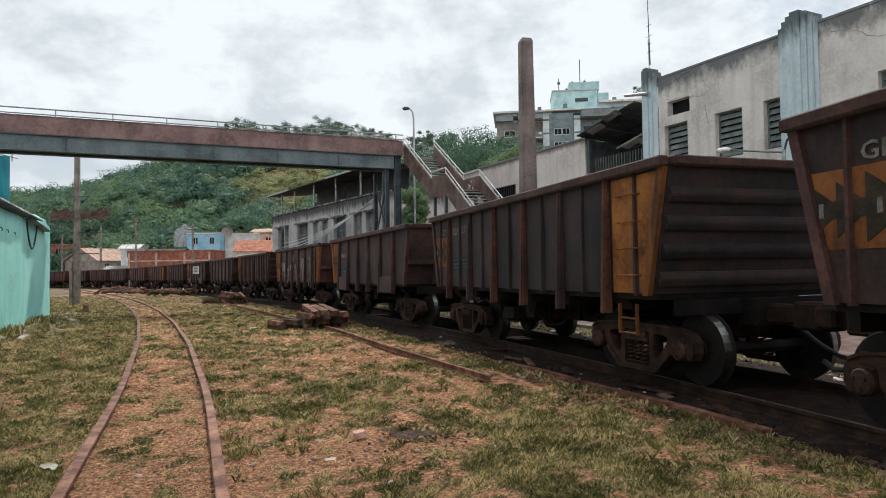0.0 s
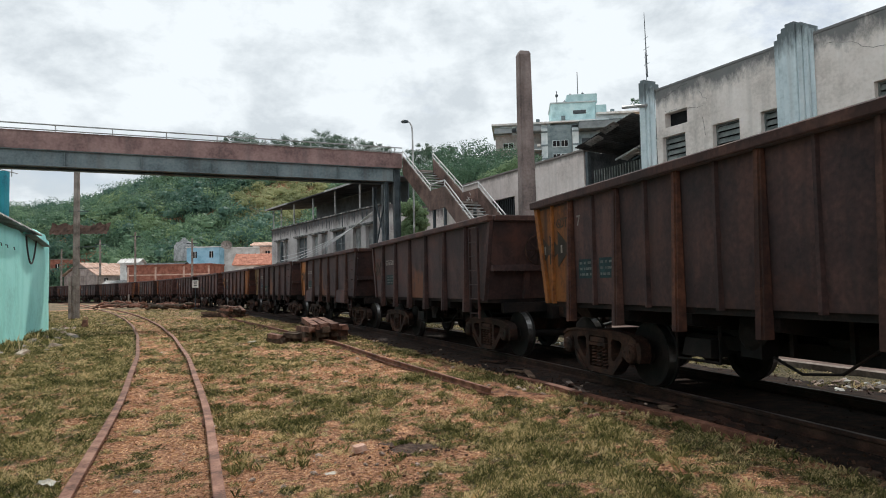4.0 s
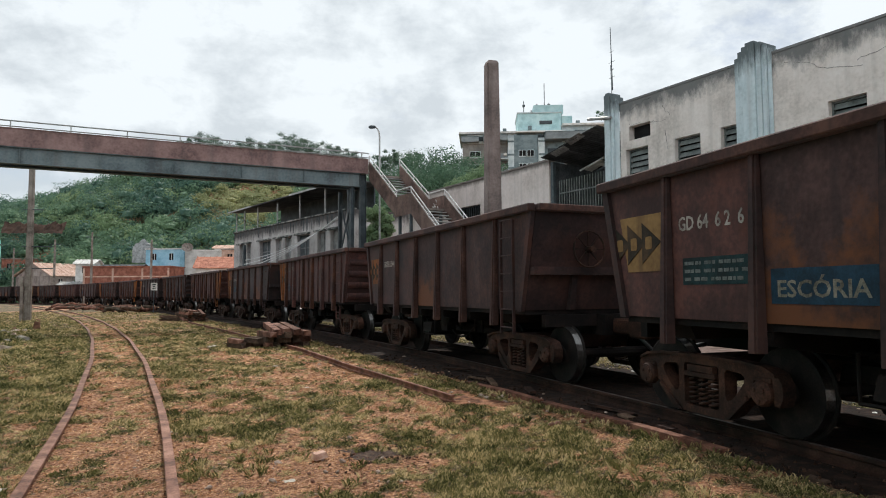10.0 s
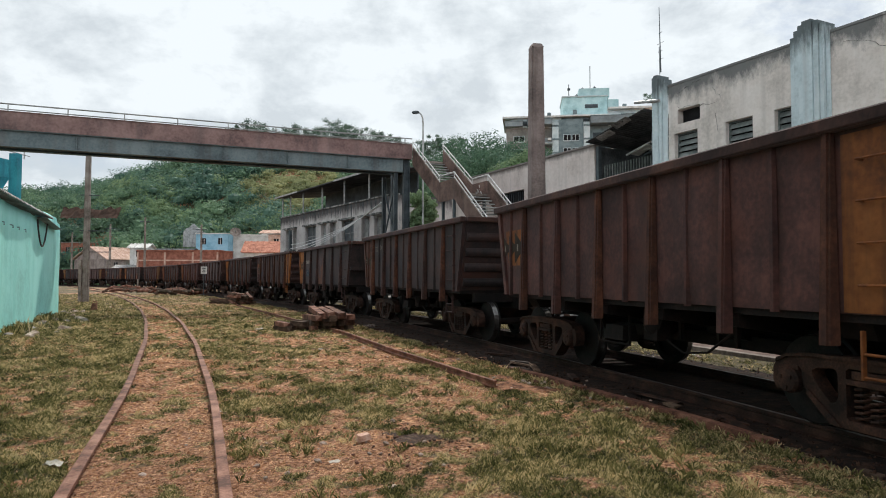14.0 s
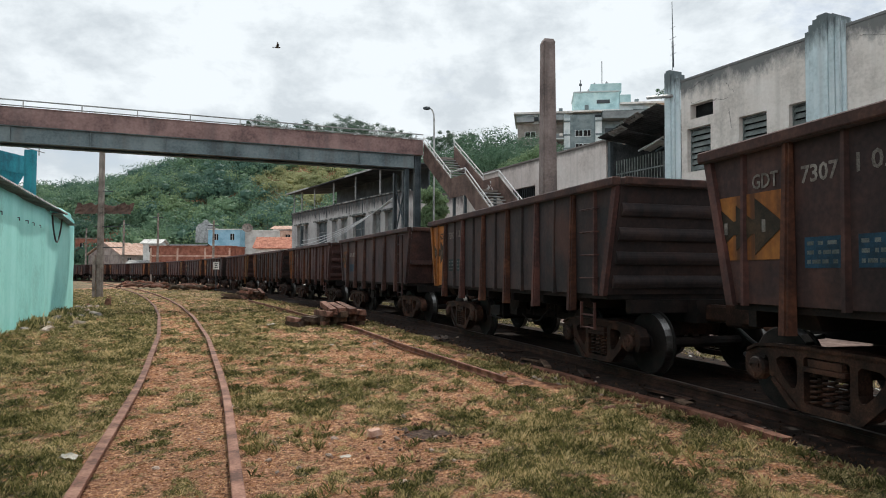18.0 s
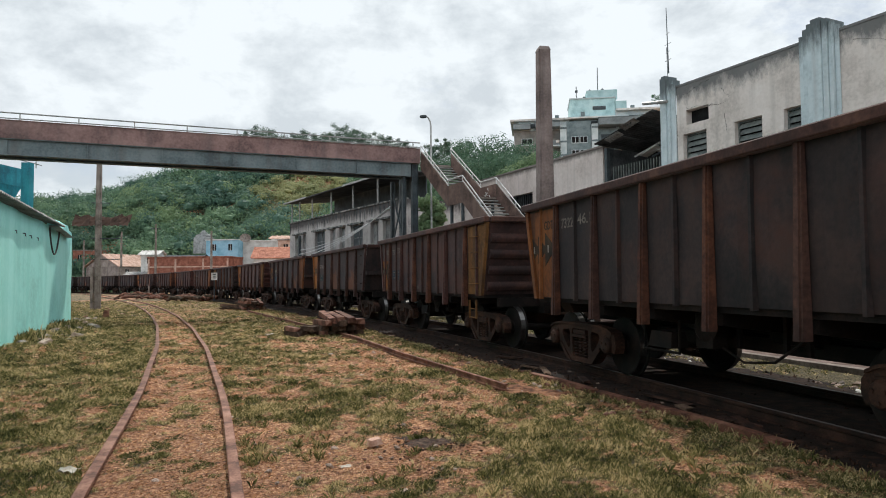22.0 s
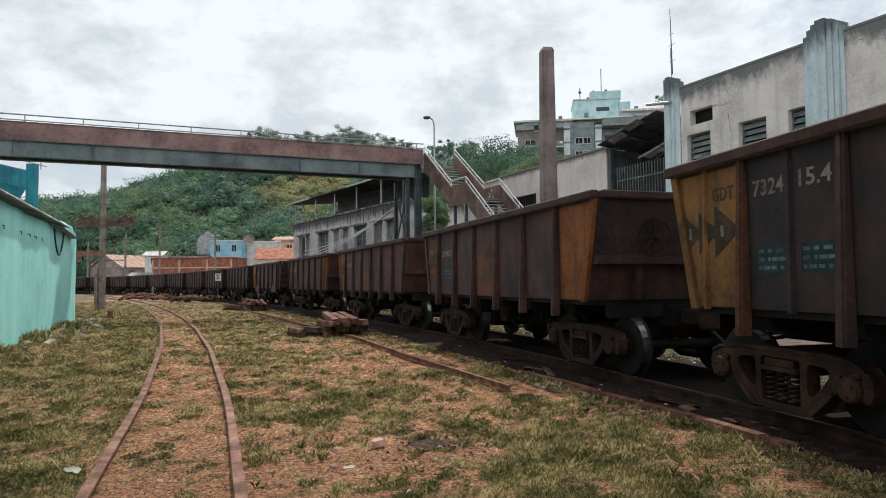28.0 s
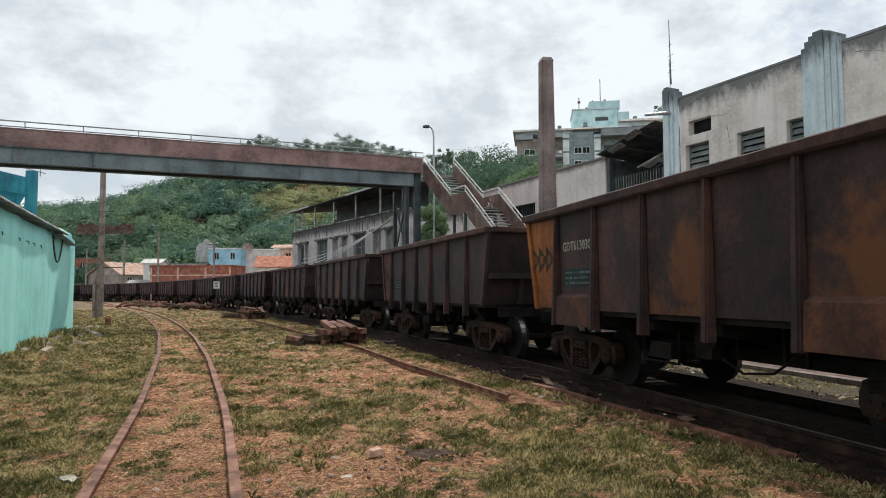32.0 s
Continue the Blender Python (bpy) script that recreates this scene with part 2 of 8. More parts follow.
MAST_CONCRETE = surface("brownish_stained_concrete", (0.115, 0.092, 0.0851), (0.1898, 0.1472, 0.1357), (0.253, 0.2047, 0.1898), 0.8, 0.9, 0.0, 0.3, 0.6, (0.09, 0.072, 0.068))
STAIR_RAIL = surface("white_stair_rail", (0.36, 0.35, 0.34), (0.56, 0.55, 0.54), (0.68, 0.68, 0.67), 3.0, 0.5, 0.0, 0.05)
# wall colour with the covered yard's shade painted in
YARD_WALL = surface("shaded_yard_wall", (0.03, 0.034, 0.036), (0.06, 0.066, 0.07), (0.1, 0.105, 0.11), 1.0, 0.9)
TREADS = surface("grey_stair_tread", (0.18, 0.18, 0.17), (0.3, 0.3, 0.29), (0.42, 0.42, 0.4), 2.0, 0.85)
LOUVRE = surface("grey_green_louvre", (0.07, 0.085, 0.08), (0.13, 0.15, 0.145), (0.2, 0.22, 0.21), 2.0, 0.6)
# near black that paints the dark of rooms behind openings and panes
SHADOW_HOLE = surface("painted_dark_interior", (0.008, 0.008, 0.009), (0.015, 0.015, 0.016), (0.025, 0.025, 0.026), 1.0, 0.9, 0, 0)
BRICK_WALL = surface("orange_brick_wall", (0.16, 0.062, 0.044), (0.28, 0.108, 0.074), (0.36, 0.155, 0.11), 1.0, 0.9, 0.0, 0.3)
ROOF_TILE = surface("orange_roof_tiles", (0.24, 0.09, 0.058), (0.42, 0.165, 0.105), (0.52, 0.24, 0.16), 1.0, 0.85, 0.0, 0.4)
ROOF_PALE = surface("faded_pink_roof", (0.36, 0.22, 0.16), (0.55, 0.36, 0.28), (0.64, 0.48, 0.4), 0.8, 0.85, 0.0, 0.3)
BLUE_HOUSE = surface("light_blue_house_wall", (0.22, 0.42, 0.55), (0.32, 0.55, 0.69), (0.42, 0.63, 0.75), 0.4, 0.85)
HOUSE_WHITE = surface("white_house_wall", (0.45, 0.43, 0.4), (0.64, 0.62, 0.59), (0.74, 0.73, 0.7), 0.5, 0.85)
EARTH = surface("red_earth_cutting", (0.055, 0.038, 0.03), (0.095, 0.06, 0.047), (0.14, 0.088, 0.068), 0.4, 0.95)
APT_DARK = surface("slate_apartment_panels", (0.114, 0.15, 0.162), (0.174, 0.222, 0.234), (0.228, 0.276, 0.288), 0.5, 0.8)
APT_TAUPE = surface("taupe_apartment_render", (0.2025, 0.1958, 0.1823), (0.2835, 0.27, 0.2497), (0.351, 0.3375, 0.3172), 0.5, 0.85)
APT_BALCONY = surface("grey_balcony_fronts", (0.156, 0.18, 0.192), (0.222, 0.252, 0.264), (0.276, 0.312, 0.324), 0.5, 0.85)
APT_LIGHT = surface("pale_apartment_bands", (0.42, 0.5, 0.52), (0.56, 0.63, 0.64), (0.66, 0.71, 0.72), 0.5, 0.8)
APT_AQUA = surface("aqua_penthouse_wall", (0.32, 0.5, 0.52), (0.44, 0.64, 0.66), (0.54, 0.72, 0.73), 0.5, 0.8)
ROCK = surface("broken_brick_and_stone", (0.2, 0.13, 0.1), (0.38, 0.28, 0.22), (0.55, 0.46, 0.4), 6.0, 0.9, 0.0, 0.4, vary=0.35)
SLAG = surface("black_ash", (0.03, 0.018, 0.013), (0.085, 0.05, 0.036), (0.18, 0.118, 0.083), 14.0, 0.9, 0.0, 0.8, vary=0.3)
PAPER = surface("pale_litter", (0.4, 0.35, 0.29), (0.55, 0.49, 0.42), (0.66, 0.61, 0.55), 6.0, 0.8)
BARK = surface("bark", (0.03, 0.022, 0.015), (0.07, 0.052, 0.036), (0.12, 0.095, 0.07), 2.0, 0.95, 0.0, 0.5)
CABLE = surface("black_cable", (0.012, 0.012, 0.012), (0.02, 0.02, 0.02), (0.04, 0.04, 0.04), 3.0, 0.6)
LIGHT_CABLE = surface("grey_cable", (0.375, 0.375, 0.375), (0.525, 0.525, 0.525), (0.6875, 0.6875, 0.6875), 3.0, 0.6)


def foliage(name, dark, mid, light, rough=0.6, thin=0.45, scale=0.05, mixed=0.45):
    m = bpy.data.materials.new(name)
    m.use_nodes = True
    nt = m.node_tree
    b = nt.nodes["Principled BSDF"]
    N, Lk = nt.nodes.new, nt.links.new
    geo, coord = N("ShaderNodeNewGeometry"), N("ShaderNodeTexCoord")
    tex = N("ShaderNodeTexNoise")
    tex.inputs["Scale"].default_value, tex.inputs["Detail"].default_value = scale, 5.0
    Lk(coord.outputs["Object"], tex.inputs["Vector"])
    add = N("ShaderNodeMath")
    add.operation = "MULTIPLY_ADD"
    add.inputs[1].default_value = mixed
    Lk(geo.outputs["Random Per Island"], add.inputs[0])
    Lk(tex.outputs["Fac"], add.inputs[2])
    ramp = N("ShaderNodeValToRGB")
    e = ramp.color_ramp.elements
    e[0].position, e[0].color = 0.36 + 0.2 * mixed, (*dark, 1)
    e[1].position, e[1].color = 0.64 + 0.8 * mixed, (*light, 1)
    c = e.new(0.5 + 0.49 * mixed)
    c.color = (*mid, 1)
    Lk(add.outputs[0], ramp.inputs[0])
    Lk(ramp.outputs[0], b.inputs["Base Color"])
    b.inputs["Roughness"].default_value = rough
    b.inputs["Specular IOR Level"].default_value = 0.08
    glow = N("ShaderNodeBsdfTranslucent")
    Lk(ramp.outputs[0], glow.inputs["Color"])
    mix = N("ShaderNodeMixShader")
    mix.inputs[0].default_value = thin
    Lk(b.outputs[0], mix.inputs[1])
    Lk(glow.outputs[0], mix.inputs[2])
    Lk(mix.outputs[0], nt.nodes["Material Output"].inputs["Surface"])
    return m


# these leaf greens are made bluer and paler to imitate distance haze
LEAF = foliage("hill_leaves", (0.0739, 0.1344, 0.0896), (0.1322, 0.2184, 0.1366), (0.2128, 0.3136, 0.1792), thin=0.3, scale=0.09, mixed=0.15)
LEAF_LIGHT = foliage("light_hill_leaves", (0.1208, 0.1837, 0.0998), (0.1943, 0.2783, 0.1449), (0.294, 0.3727, 0.1995), thin=0.3, scale=0.09, mixed=0.15)
LEAF_DEEP = foliage("deep_green_leaves", (0.0543, 0.1086, 0.0897), (0.0968, 0.1746, 0.1322), (0.1593, 0.2478, 0.177), thin=0.3, scale=0.09, mixed=0.15)
LEAF_DARK = foliage("dark_tree_leaves", (0.075, 0.115, 0.092), (0.118, 0.17, 0.128), (0.17, 0.23, 0.165), thin=0.4, scale=0.11, mixed=0.3)
LEAF_DRY = foliage("dry_hill_grass", (0.2, 0.23, 0.12), (0.31, 0.33, 0.17), (0.43, 0.42, 0.22), thin=0.4, scale=0.11, mixed=0.25)
GRASS = foliage("lawn_blades", (0.04, 0.047, 0.015), (0.185, 0.168, 0.06), (0.72, 0.55, 0.3), 0.5, 0.35, 1.6)
STRAW = foliage("dry_straw_blades", (0.08, 0.032, 0.015), (0.52, 0.25, 0.112), (0.95, 0.62, 0.37), 0.7, 0.25, 1.8)
CLOD = foliage("earth_clods", (0.07, 0.032, 0.016), (0.3, 0.125, 0.06), (0.6, 0.31, 0.17), 0.9, 0.0, 3.0)


def ground_material():
    m = bpy.data.materials.new("patchy_grass_and_earth")
    m.use_nodes = True
    nt = m.node_tree
    b = nt.nodes["Principled BSDF"]
    N, Lk = nt.nodes.new, nt.links.new
    coord = N("ShaderNodeTexCoord")
    def noise_of(scale, detail=6.0, rough=0.6):
        t = N("ShaderNodeTexNoise")
        t.inputs["Scale"].default_value, t.inputs["Detail"].default_value, t.inputs["Roughness"].default_value = scale, detail, rough
        Lk(coord.outputs["Object"], t.inputs["Vector"])
        return t.outputs["Fac"]
    def ramp_of(fac, stops):
        r = N("ShaderNodeValToRGB")
        e = r.color_ramp.elements
        e[0].position, e[0].color = stops[0][0], (*stops[0][1], 1)
        e[1].position, e[1].color = stops[-1][0], (*stops[-1][1], 1)
        for p, c in stops[1:-1]:
            e.new(p).color = (*c, 1)
        Lk(fac, r.inputs[0])
        return r.outputs[0]
    earth = ramp_of(noise_of(23.0, 8.0, 0.7), [(0.38, (0.1, 0.042, 0.021)), (0.5, (0.40, 0.18, 0.092)), (0.62, (0.68, 0.395, 0.23))])
    grass = ramp_of(noise_of(31.0, 8.0, 0.7), [(0.4, (0.028, 0.026, 0.011)), (0.5, (0.105, 0.086, 0.037)), (0.62, (0.27, 0.2, 0.105))])
    turf_map = N("ShaderNodeAttribute")
    turf_map.attribute_name = "turf"
    fray = N("ShaderNodeMath")
    fray.operation = "MULTIPLY_ADD"
    fray.inputs[1].default_value = 0.9
    Lk(noise_of(7.0, 6.0, 0.7), fray.inputs[0])
    Lk(turf_map.outputs["Fac"], fray.inputs[2])
    cut = N("ShaderNodeValToRGB")
    cut.color_ramp.elements[0].position, cut.color_ramp.elements[1].position = 0.78, 1.1
    less = N("ShaderNodeMath")
    less.operation = "MULTIPLY"
    less.inputs[1].default_value = 0.92
    Lk(fray.outputs[0], less.inputs[0])
    cut.color_ramp.elements[0].position, cut.color_ramp.elements[1].position = 0.72, 0.98
    Lk(less.outputs[0], cut.inputs[0])
    mix = N("ShaderNodeMixRGB")
    Lk(cut.outputs[0], mix.inputs[0])
    Lk(earth, mix.inputs[1])
    Lk(grass, mix.inputs[2])
    Lk(mix.outputs[0], b.inputs["Base Color"])
    b.inputs["Roughness"].default_value = 0.95
    bump = N("ShaderNodeBump")
    bump.inputs["Strength"].default_value, bump.inputs["Distance"].default_value = 1.0, 0.06
    Lk(noise_of(30.0, 9.0, 0.75), bump.inputs["Height"])
    Lk(bump.outputs[0], b.inputs["Normal"])
    return m


GROUND = ground_material()
# the shade under the train is put into this near black
BALLAST = surface("shade_toned_ballast", (0.005, 0.0035, 0.0025), (0.015, 0.008, 0.0055), (0.045, 0.022, 0.014), 5.0, 0.95, 0.0, 0.8)
DUST = surface("red_ore_dust", (0.075, 0.032, 0.018), (0.2, 0.088, 0.047), (0.36, 0.18, 0.1), 7.0, 0.95, 0.0, 1.0, spread=0.12)
PAVING = surface("pinkish_paving", (0.07, 0.046, 0.038), (0.13, 0.088, 0.074), (0.2, 0.145, 0.125), 2.0, 0.9, 0.0, 0.4)
# rusty rail colour darkened: the train's shadow is painted into it
SHADED_RAIL = surface("rail_darkened_for_shade", (0.012, 0.006, 0.0045), (0.03, 0.0135, 0.009), (0.065, 0.03, 0.02), 3.0, 0.75, 0.0, 0.3)


def blotched(name, paint, under):
    """Old paint left in ragged blotches on rust, most of it low on the sheet."""
    m = surface(name, tuple(c * 0.5 for c in under), under, tuple(c * 1.8 for c in under), 1.0, 0.72, 0.0, 0.3, 0.5, (0.018, 0.0135, 0.0135), 0.15, hazy=0.1)
    nt = m.node_tree
    N, Lk = nt.nodes.new, nt.links.new
    b = nt.nodes["Principled BSDF"]
    base = b.inputs["Base Color"].links[0].from_socket
    coord, tex, cut, mix = N("ShaderNodeTexCoord"), N("ShaderNodeTexNoise"), N("ShaderNodeValToRGB"), N("ShaderNodeMixRGB")
    info, shift, times, sep, low = N("ShaderNodeObjectInfo"), N("ShaderNodeVectorMath"), N("ShaderNodeMath"), N("ShaderNodeSeparateXYZ"), N("ShaderNodeMath")
    shift.operation, times.operation, low.operation = "ADD", "MULTIPLY", "MULTIPLY_ADD"
    times.inputs[1].default_value = 53.0
    Lk(info.outputs["Random"], times.inputs[0])
    Lk(coord.outputs["Object"], shift.inputs[0])
    Lk(times.outputs[0], shift.inputs[1])
    tex.inputs["Scale"].default_value, tex.inputs["Detail"].default_value, tex.inputs["Roughness"].default_value = 1.3, 9.0, 0.68
    Lk(shift.outputs[0], tex.inputs["Vector"])
    Lk(coord.outputs["Object"], sep.inputs[0])
    low.inputs[1].default_value = -0.22
    Lk(sep.outputs["Z"], low.inputs[0])
    Lk(tex.outputs["Fac"], low.inputs[2])
    cut.color_ramp.elements[0].position, cut.color_ramp.elements[1].position = 0.07, 0.2
    Lk(low.outputs[0], cut.inputs[0])
    Lk(cut.outputs[0], mix.inputs[0])
    Lk(base, mix.inputs[1])
    mix.inputs[2].default_value = (*paint, 1)
    Lk(mix.outputs[0], b.inputs["Base Color"])
    return m


BLOTCH = blotched("orange_paint_remains", (0.11, 0.04, 0.016), (0.036, 0.019, 0.0172))
DIM_PAINT = surface("faded_small_lettering", (0.036, 0.0408, 0.0396), (0.078, 0.087, 0.084), (0.132, 0.144, 0.141), 4.0, 0.7, 0.0, 0.0)
POST_BROWN = surface("dusty_brown_posts", (0.0213, 0.0111, 0.0094), (0.0476, 0.0221, 0.0172), (0.0861, 0.041, 0.0295), 1.2, 0.8, 0.0, 0.3, 0.5, (0.025, 0.0145, 0.0125), 0.15, hazy=0.12)


# ---- mesh helpers ----
def box(bm, x0, x1, y0, y1, z0, z1, m=None, taper=0.0):
    """A block, with its upper face drawn in by taper."""
    t = taper
    co = [(x0, y0, z0), (x1, y0, z0), (x1, y1, z0), (x0, y1, z0), (x0 + t, y0 + t, z1), (x1 - t, y0 + t, z1), (x1 - t, y1 - t, z1), (x0 + t, y1 - t, z1)]
    v = [bm.verts.new(m @ Vector(c) if m else c) for c in co]
    for f in ((3, 2, 1, 0), (4, 5, 6, 7), (0, 1, 5, 4), (1, 2, 6, 5), (2, 3, 7, 6), (3, 0, 4, 7)):
        bm.faces.new([v[i] for i in f])
    return v


def hexa(bm, co):
    """A block from eight corners: four below, four above."""
    v = [bm.verts.new(c) for c in co]
    for f in ((3, 2, 1, 0), (4, 5, 6, 7), (0, 1, 5, 4), (1, 2, 6, 5), (2, 3, 7, 6), (3, 0, 4, 7)):
        bm.faces.new([v[i] for i in f])


def bar(bm, a, b, w, h=None, up=(0, 0, 1)):
    """A square bar from a to b."""
    a, b = Vector(a), Vector(b)
    d = (b - a).normalized()
    u = Vector(up)
    if abs(d.dot(u)) > 0.98:
        u = Vector((1, 0, 0))
    side = d.cross(u).normalized() * w / 2
    top = side.cross(d).normalized() * (h or w) / 2
    hexa(bm, [a - side - top, a + side - top, b + side - top, b - side - top, a - side + top, a + side + top, b + side + top, b - side + top])


def tube(bm, pts, r, n=8, r_end=None):
    """A round bar through points, closed at both ends."""
    pts = [Vector(q) for q in pts]
    rings = []
    for i, q in enumerate(pts):
        d = (pts[min(i + 1, len(pts) - 1)] - pts[max(i - 1, 0)]).normalized()
        u = Vector((0, 0, 1)) if abs(d.z) < 0.95 else Vector((1, 0, 0))
        a = d.cross(u).normalized()
        b = a.cross(d)
        k = r if r_end is None else r + (r_end - r) * i / (len(pts) - 1)
        rings.append([bm.verts.new(q + (a * math.cos(2 * math.pi * j / n) + b * math.sin(2 * math.pi * j / n)) * k) for j in range(n)])
    for p, q in zip(rings, rings[1:]):
        for j in range(n):
            bm.faces.new((p[j], p[(j + 1) % n], q[(j + 1) % n], q[j]))
    bm.faces.new(rings[0][::-1])
    bm.faces.new(rings[-1])


def disc(bm, centre, axis, profile, n=24):
    """A turned body: profile of (radius, way along the axis)."""
    c, d = Vector(centre), Vector(axis).normalized()
    u = Vector((0, 0, 1)) if abs(d.z) < 0.95 else Vector((1, 0, 0))
    a = d.cross(u).normalized()
    b = a.cross(d)
    rings = [[bm.verts.new(c + d * h + (a * math.cos(2 * math.pi * j / n) + b * math.sin(2 * math.pi * j / n)) * r) for j in range(n)] for r, h in profile]
    for p, q in zip(rings, rings[1:]):
        for j in range(n):
            bm.faces.new((p[j], p[(j + 1) % n], q[(j + 1) % n], q[j]))
    bm.faces.new(rings[0][::-1])
    bm.faces.new(rings[-1])


def plate(bm, outline, y0, y1, axis="x"):
    """A flat plate cut to an outline of (along, up), from y0 to y1 across."""
    def at(u, z, k):
        return (k, u, z) if axis == "x" else (u, k, z)
    lo = [bm.verts.new(at(u, z, y0)) for u, z in outline]
    hi = [bm.verts.new(at(u, z, y1)) for u, z in outline]
    bm.faces.new(lo[::-1])
    bm.faces.new(hi)
    n = len(lo)
    for i in range(n):
        bm.faces.new((lo[i], lo[(i + 1) % n], hi[(i + 1) % n], hi[i]))


def sweep(bm, profile, path):
    """A profile of (across, up) drawn along a path of (x, y, z, heading)."""
    rings = []
    for x, y, z, th in path:
        c, s = math.cos(th), math.sin(th)
        rings.append([bm.verts.new((x + a * c, y - a * s, z + h)) for a, h in profile])
    n = len(profile)
    for p, q in zip(rings, rings[1:]):
        for j in range(n):
            bm.faces.new((p[j], p[(j + 1) % n], q[(j + 1) % n], q[j]))
    bm.faces.new(rings[0][::-1])
    bm.faces.new(rings[-1])


def mesh_of(bm, name, material, smooth=False):
    bmesh.ops.recalc_face_normals(bm, faces=bm.faces)
    me = bpy.data.meshes.new(name)
    bm.to_mesh(me)
    bm.free()
    for m in (material if isinstance(material, (list, tuple)) else [material]):
        me.materials.append(m)
    if smooth:
        me.shade_smooth()
    return me


def part(name, bm, material, parent=None, label="", smooth=False):
    ob = new(name, mesh_of(bm, name, material, smooth))
    ob.parent = parent
    if label:
        tagged(ob, label)
    return ob


def piece(name, me, parent, m):
    """One more object on a mesh that others share."""
    ob = new(name, me)
    ob.parent = parent
    ob.matrix_basis = m
    return ob


def empty(name, m, label, category, group="", kind=""):
    ob = new(name)
    ob.matrix_basis = m
    return tagged(ob, label, category, group, kind)


def letters(name, text, size, material, parent, m, label="", width=0):
    """Painted lettering, a hair proud of its surface, drawn to a width."""
    c = bpy.data.curves.new(name, "FONT")
    c.body, c.size, c.extrude, c.offset = text, size, 0.0015, size * 0.016
    c.resolution_u = 2
    tmp = bpy.data.objects.new(name, c)
    me = bpy.data.meshes.new_from_object(tmp)
    bpy.data.objects.remove(tmp)
    if width:
        me.transform(Matrix.Diagonal((width / max(v.co.x for v in me.vertices), 1, 1, 1)))
    me.materials.append(material)
    ob = new(name, me)
    ob.parent, ob.matrix_basis = parent, m
    if label:
        tagged(ob, label)
    return ob


def from_arrays(name, verts, faces, material):
    me = bpy.data.meshes.new(name)
    me.from_pydata(verts, [], faces)
    me.materials.append(material)
    return new(name, me)


# ---- the two tracks ----
KNOT_S = [-60, -15, 15, 45, 80, 120, 190, 230, 700]
KNOT_K = [0.0, -0.0103, -0.0050, -0.0018, -0.0042, -0.0052, -0.0052, 0.0, 0.0]
WAY = np.arange(-420.0, 560.0, 0.5)
_k = np.interp(WAY, KNOT_S, KNOT_K)
LINE_TH = np.concatenate([[0], np.cumsum((_k[1:] + _k[:-1]) / 4)])
_i0 = int(np.argmin(abs(WAY)))
LINE_TH = LINE_TH - LINE_TH[_i0] - 0.3035
LINE_X = np.concatenate([[0], np.cumsum((np.sin(LINE_TH[1:]) + np.sin(LINE_TH[:-1])) / 4)])
LINE_Y = np.concatenate([[0], np.cumsum((np.cos(LINE_TH[1:]) + np.cos(LINE_TH[:-1])) / 4)])
LINE_X, LINE_Y = LINE_X - LINE_X[_i0] + 2.594, LINE_Y - LINE_Y[_i0] + 10.0
RAIL_Z = 0.07          # railhead of the ore line
GROUND_Z = -0.09       # the grass beside the narrow line


def track(s, off=0.0):
    """Place and heading on the ore line, s metres along its rail next to the lawn, off metres to the side away from it."""
    x, y, th = (float(np.interp(s, WAY, a)) for a in (LINE_X, LINE_Y, LINE_TH))
    return x + off * math.cos(th), y - off * math.sin(th), th


def bed_edge(y):
    """How far the bed of the ore line reaches from its near rail towards the lawn, y metres ahead."""
    return np.interp(y, [3, 6.2, 8.0, 9.3, 11, 14, 20], [0.6, 0.64, 0.68, 0.88, 0.98, 1.12, 1.2])


def narrow(v):
    """Centre of the narrow line at v metres ahead, and its heading."""
    c3, c2, c1, c0 = NARROW
    u = min(max(v, 3.0), 85.0)
    x = ((c3 * u + c2) * u + c1) * u + c0
    slope = (3 * c3 * u + 2 * c2) * u + c1
    return x + slope * (v - u), v, math.atan(slope)


NARROW = (8.6527e-06, -0.00292355, -0.33904736, -0.40496516)


# ---- ground ----
def smooth(a, b, t):
    t = np.clip((t - a) / (b - a), 0, 1)
    return t * t * (3 - 2 * t)


def hill_height(x, y):
    """The wooded hill behind the curve, and level ground before it."""
    y = np.maximum(y, 1.0)
    a = x / y
    ridge = np.interp(a, [-1.6, -0.95, -0.75, -0.60, -0.50, -0.44, -0.33, -0.28, -0.20, -0.12, -0.05, 0.03, 0.10, 0.25, 0.6], [4, 10, 24, 29, 36, 41, 45, 46, 47, 44, 40, 36, 28, 22, 16])
    foot = np.interp(a, [-1.0, -0.6, -0.3, -0.1, 0.1, 0.4], [150, 138, 128, 112, 105, 110])
    up = smooth(0, 1, (y - foot) / (262 - foot)) ** 0.75
    down = 1 - 0.6 * smooth(300, 560, y)
    lumps = np.sin(x * 0.05 + 1) * np.sin(y * 0.043) * 3.0 + np.sin(x * 0.13) * np.sin(y * 0.11 + 2) * 1.2
    return GROUND_Z + (ridge + lumps) * up * down


def wander(x, y, k, seed):
    """Smooth uneven pattern between about -1 and 1, with forms about 3 / k metres across."""
    rng = np.random.default_rng(seed)
    out = 0.0
    for _ in range(7):
        a, p, f = rng.uniform(0, 2 * np.pi), rng.uniform(0, 6.28), k * rng.uniform(0.6, 1.5)
        u, v = x * np.cos(a) + y * np.sin(a), y * np.cos(a) - x * np.sin(a)
        out = out + np.sin(u * f + p + 1.3 * np.sin(v * f * 0.7 + p * 2))
    return out / 3.6


NARROW_Y = np.arange(-2, 100, 0.5)
NARROW_X = np.array([narrow(q)[0] for q in NARROW_Y])
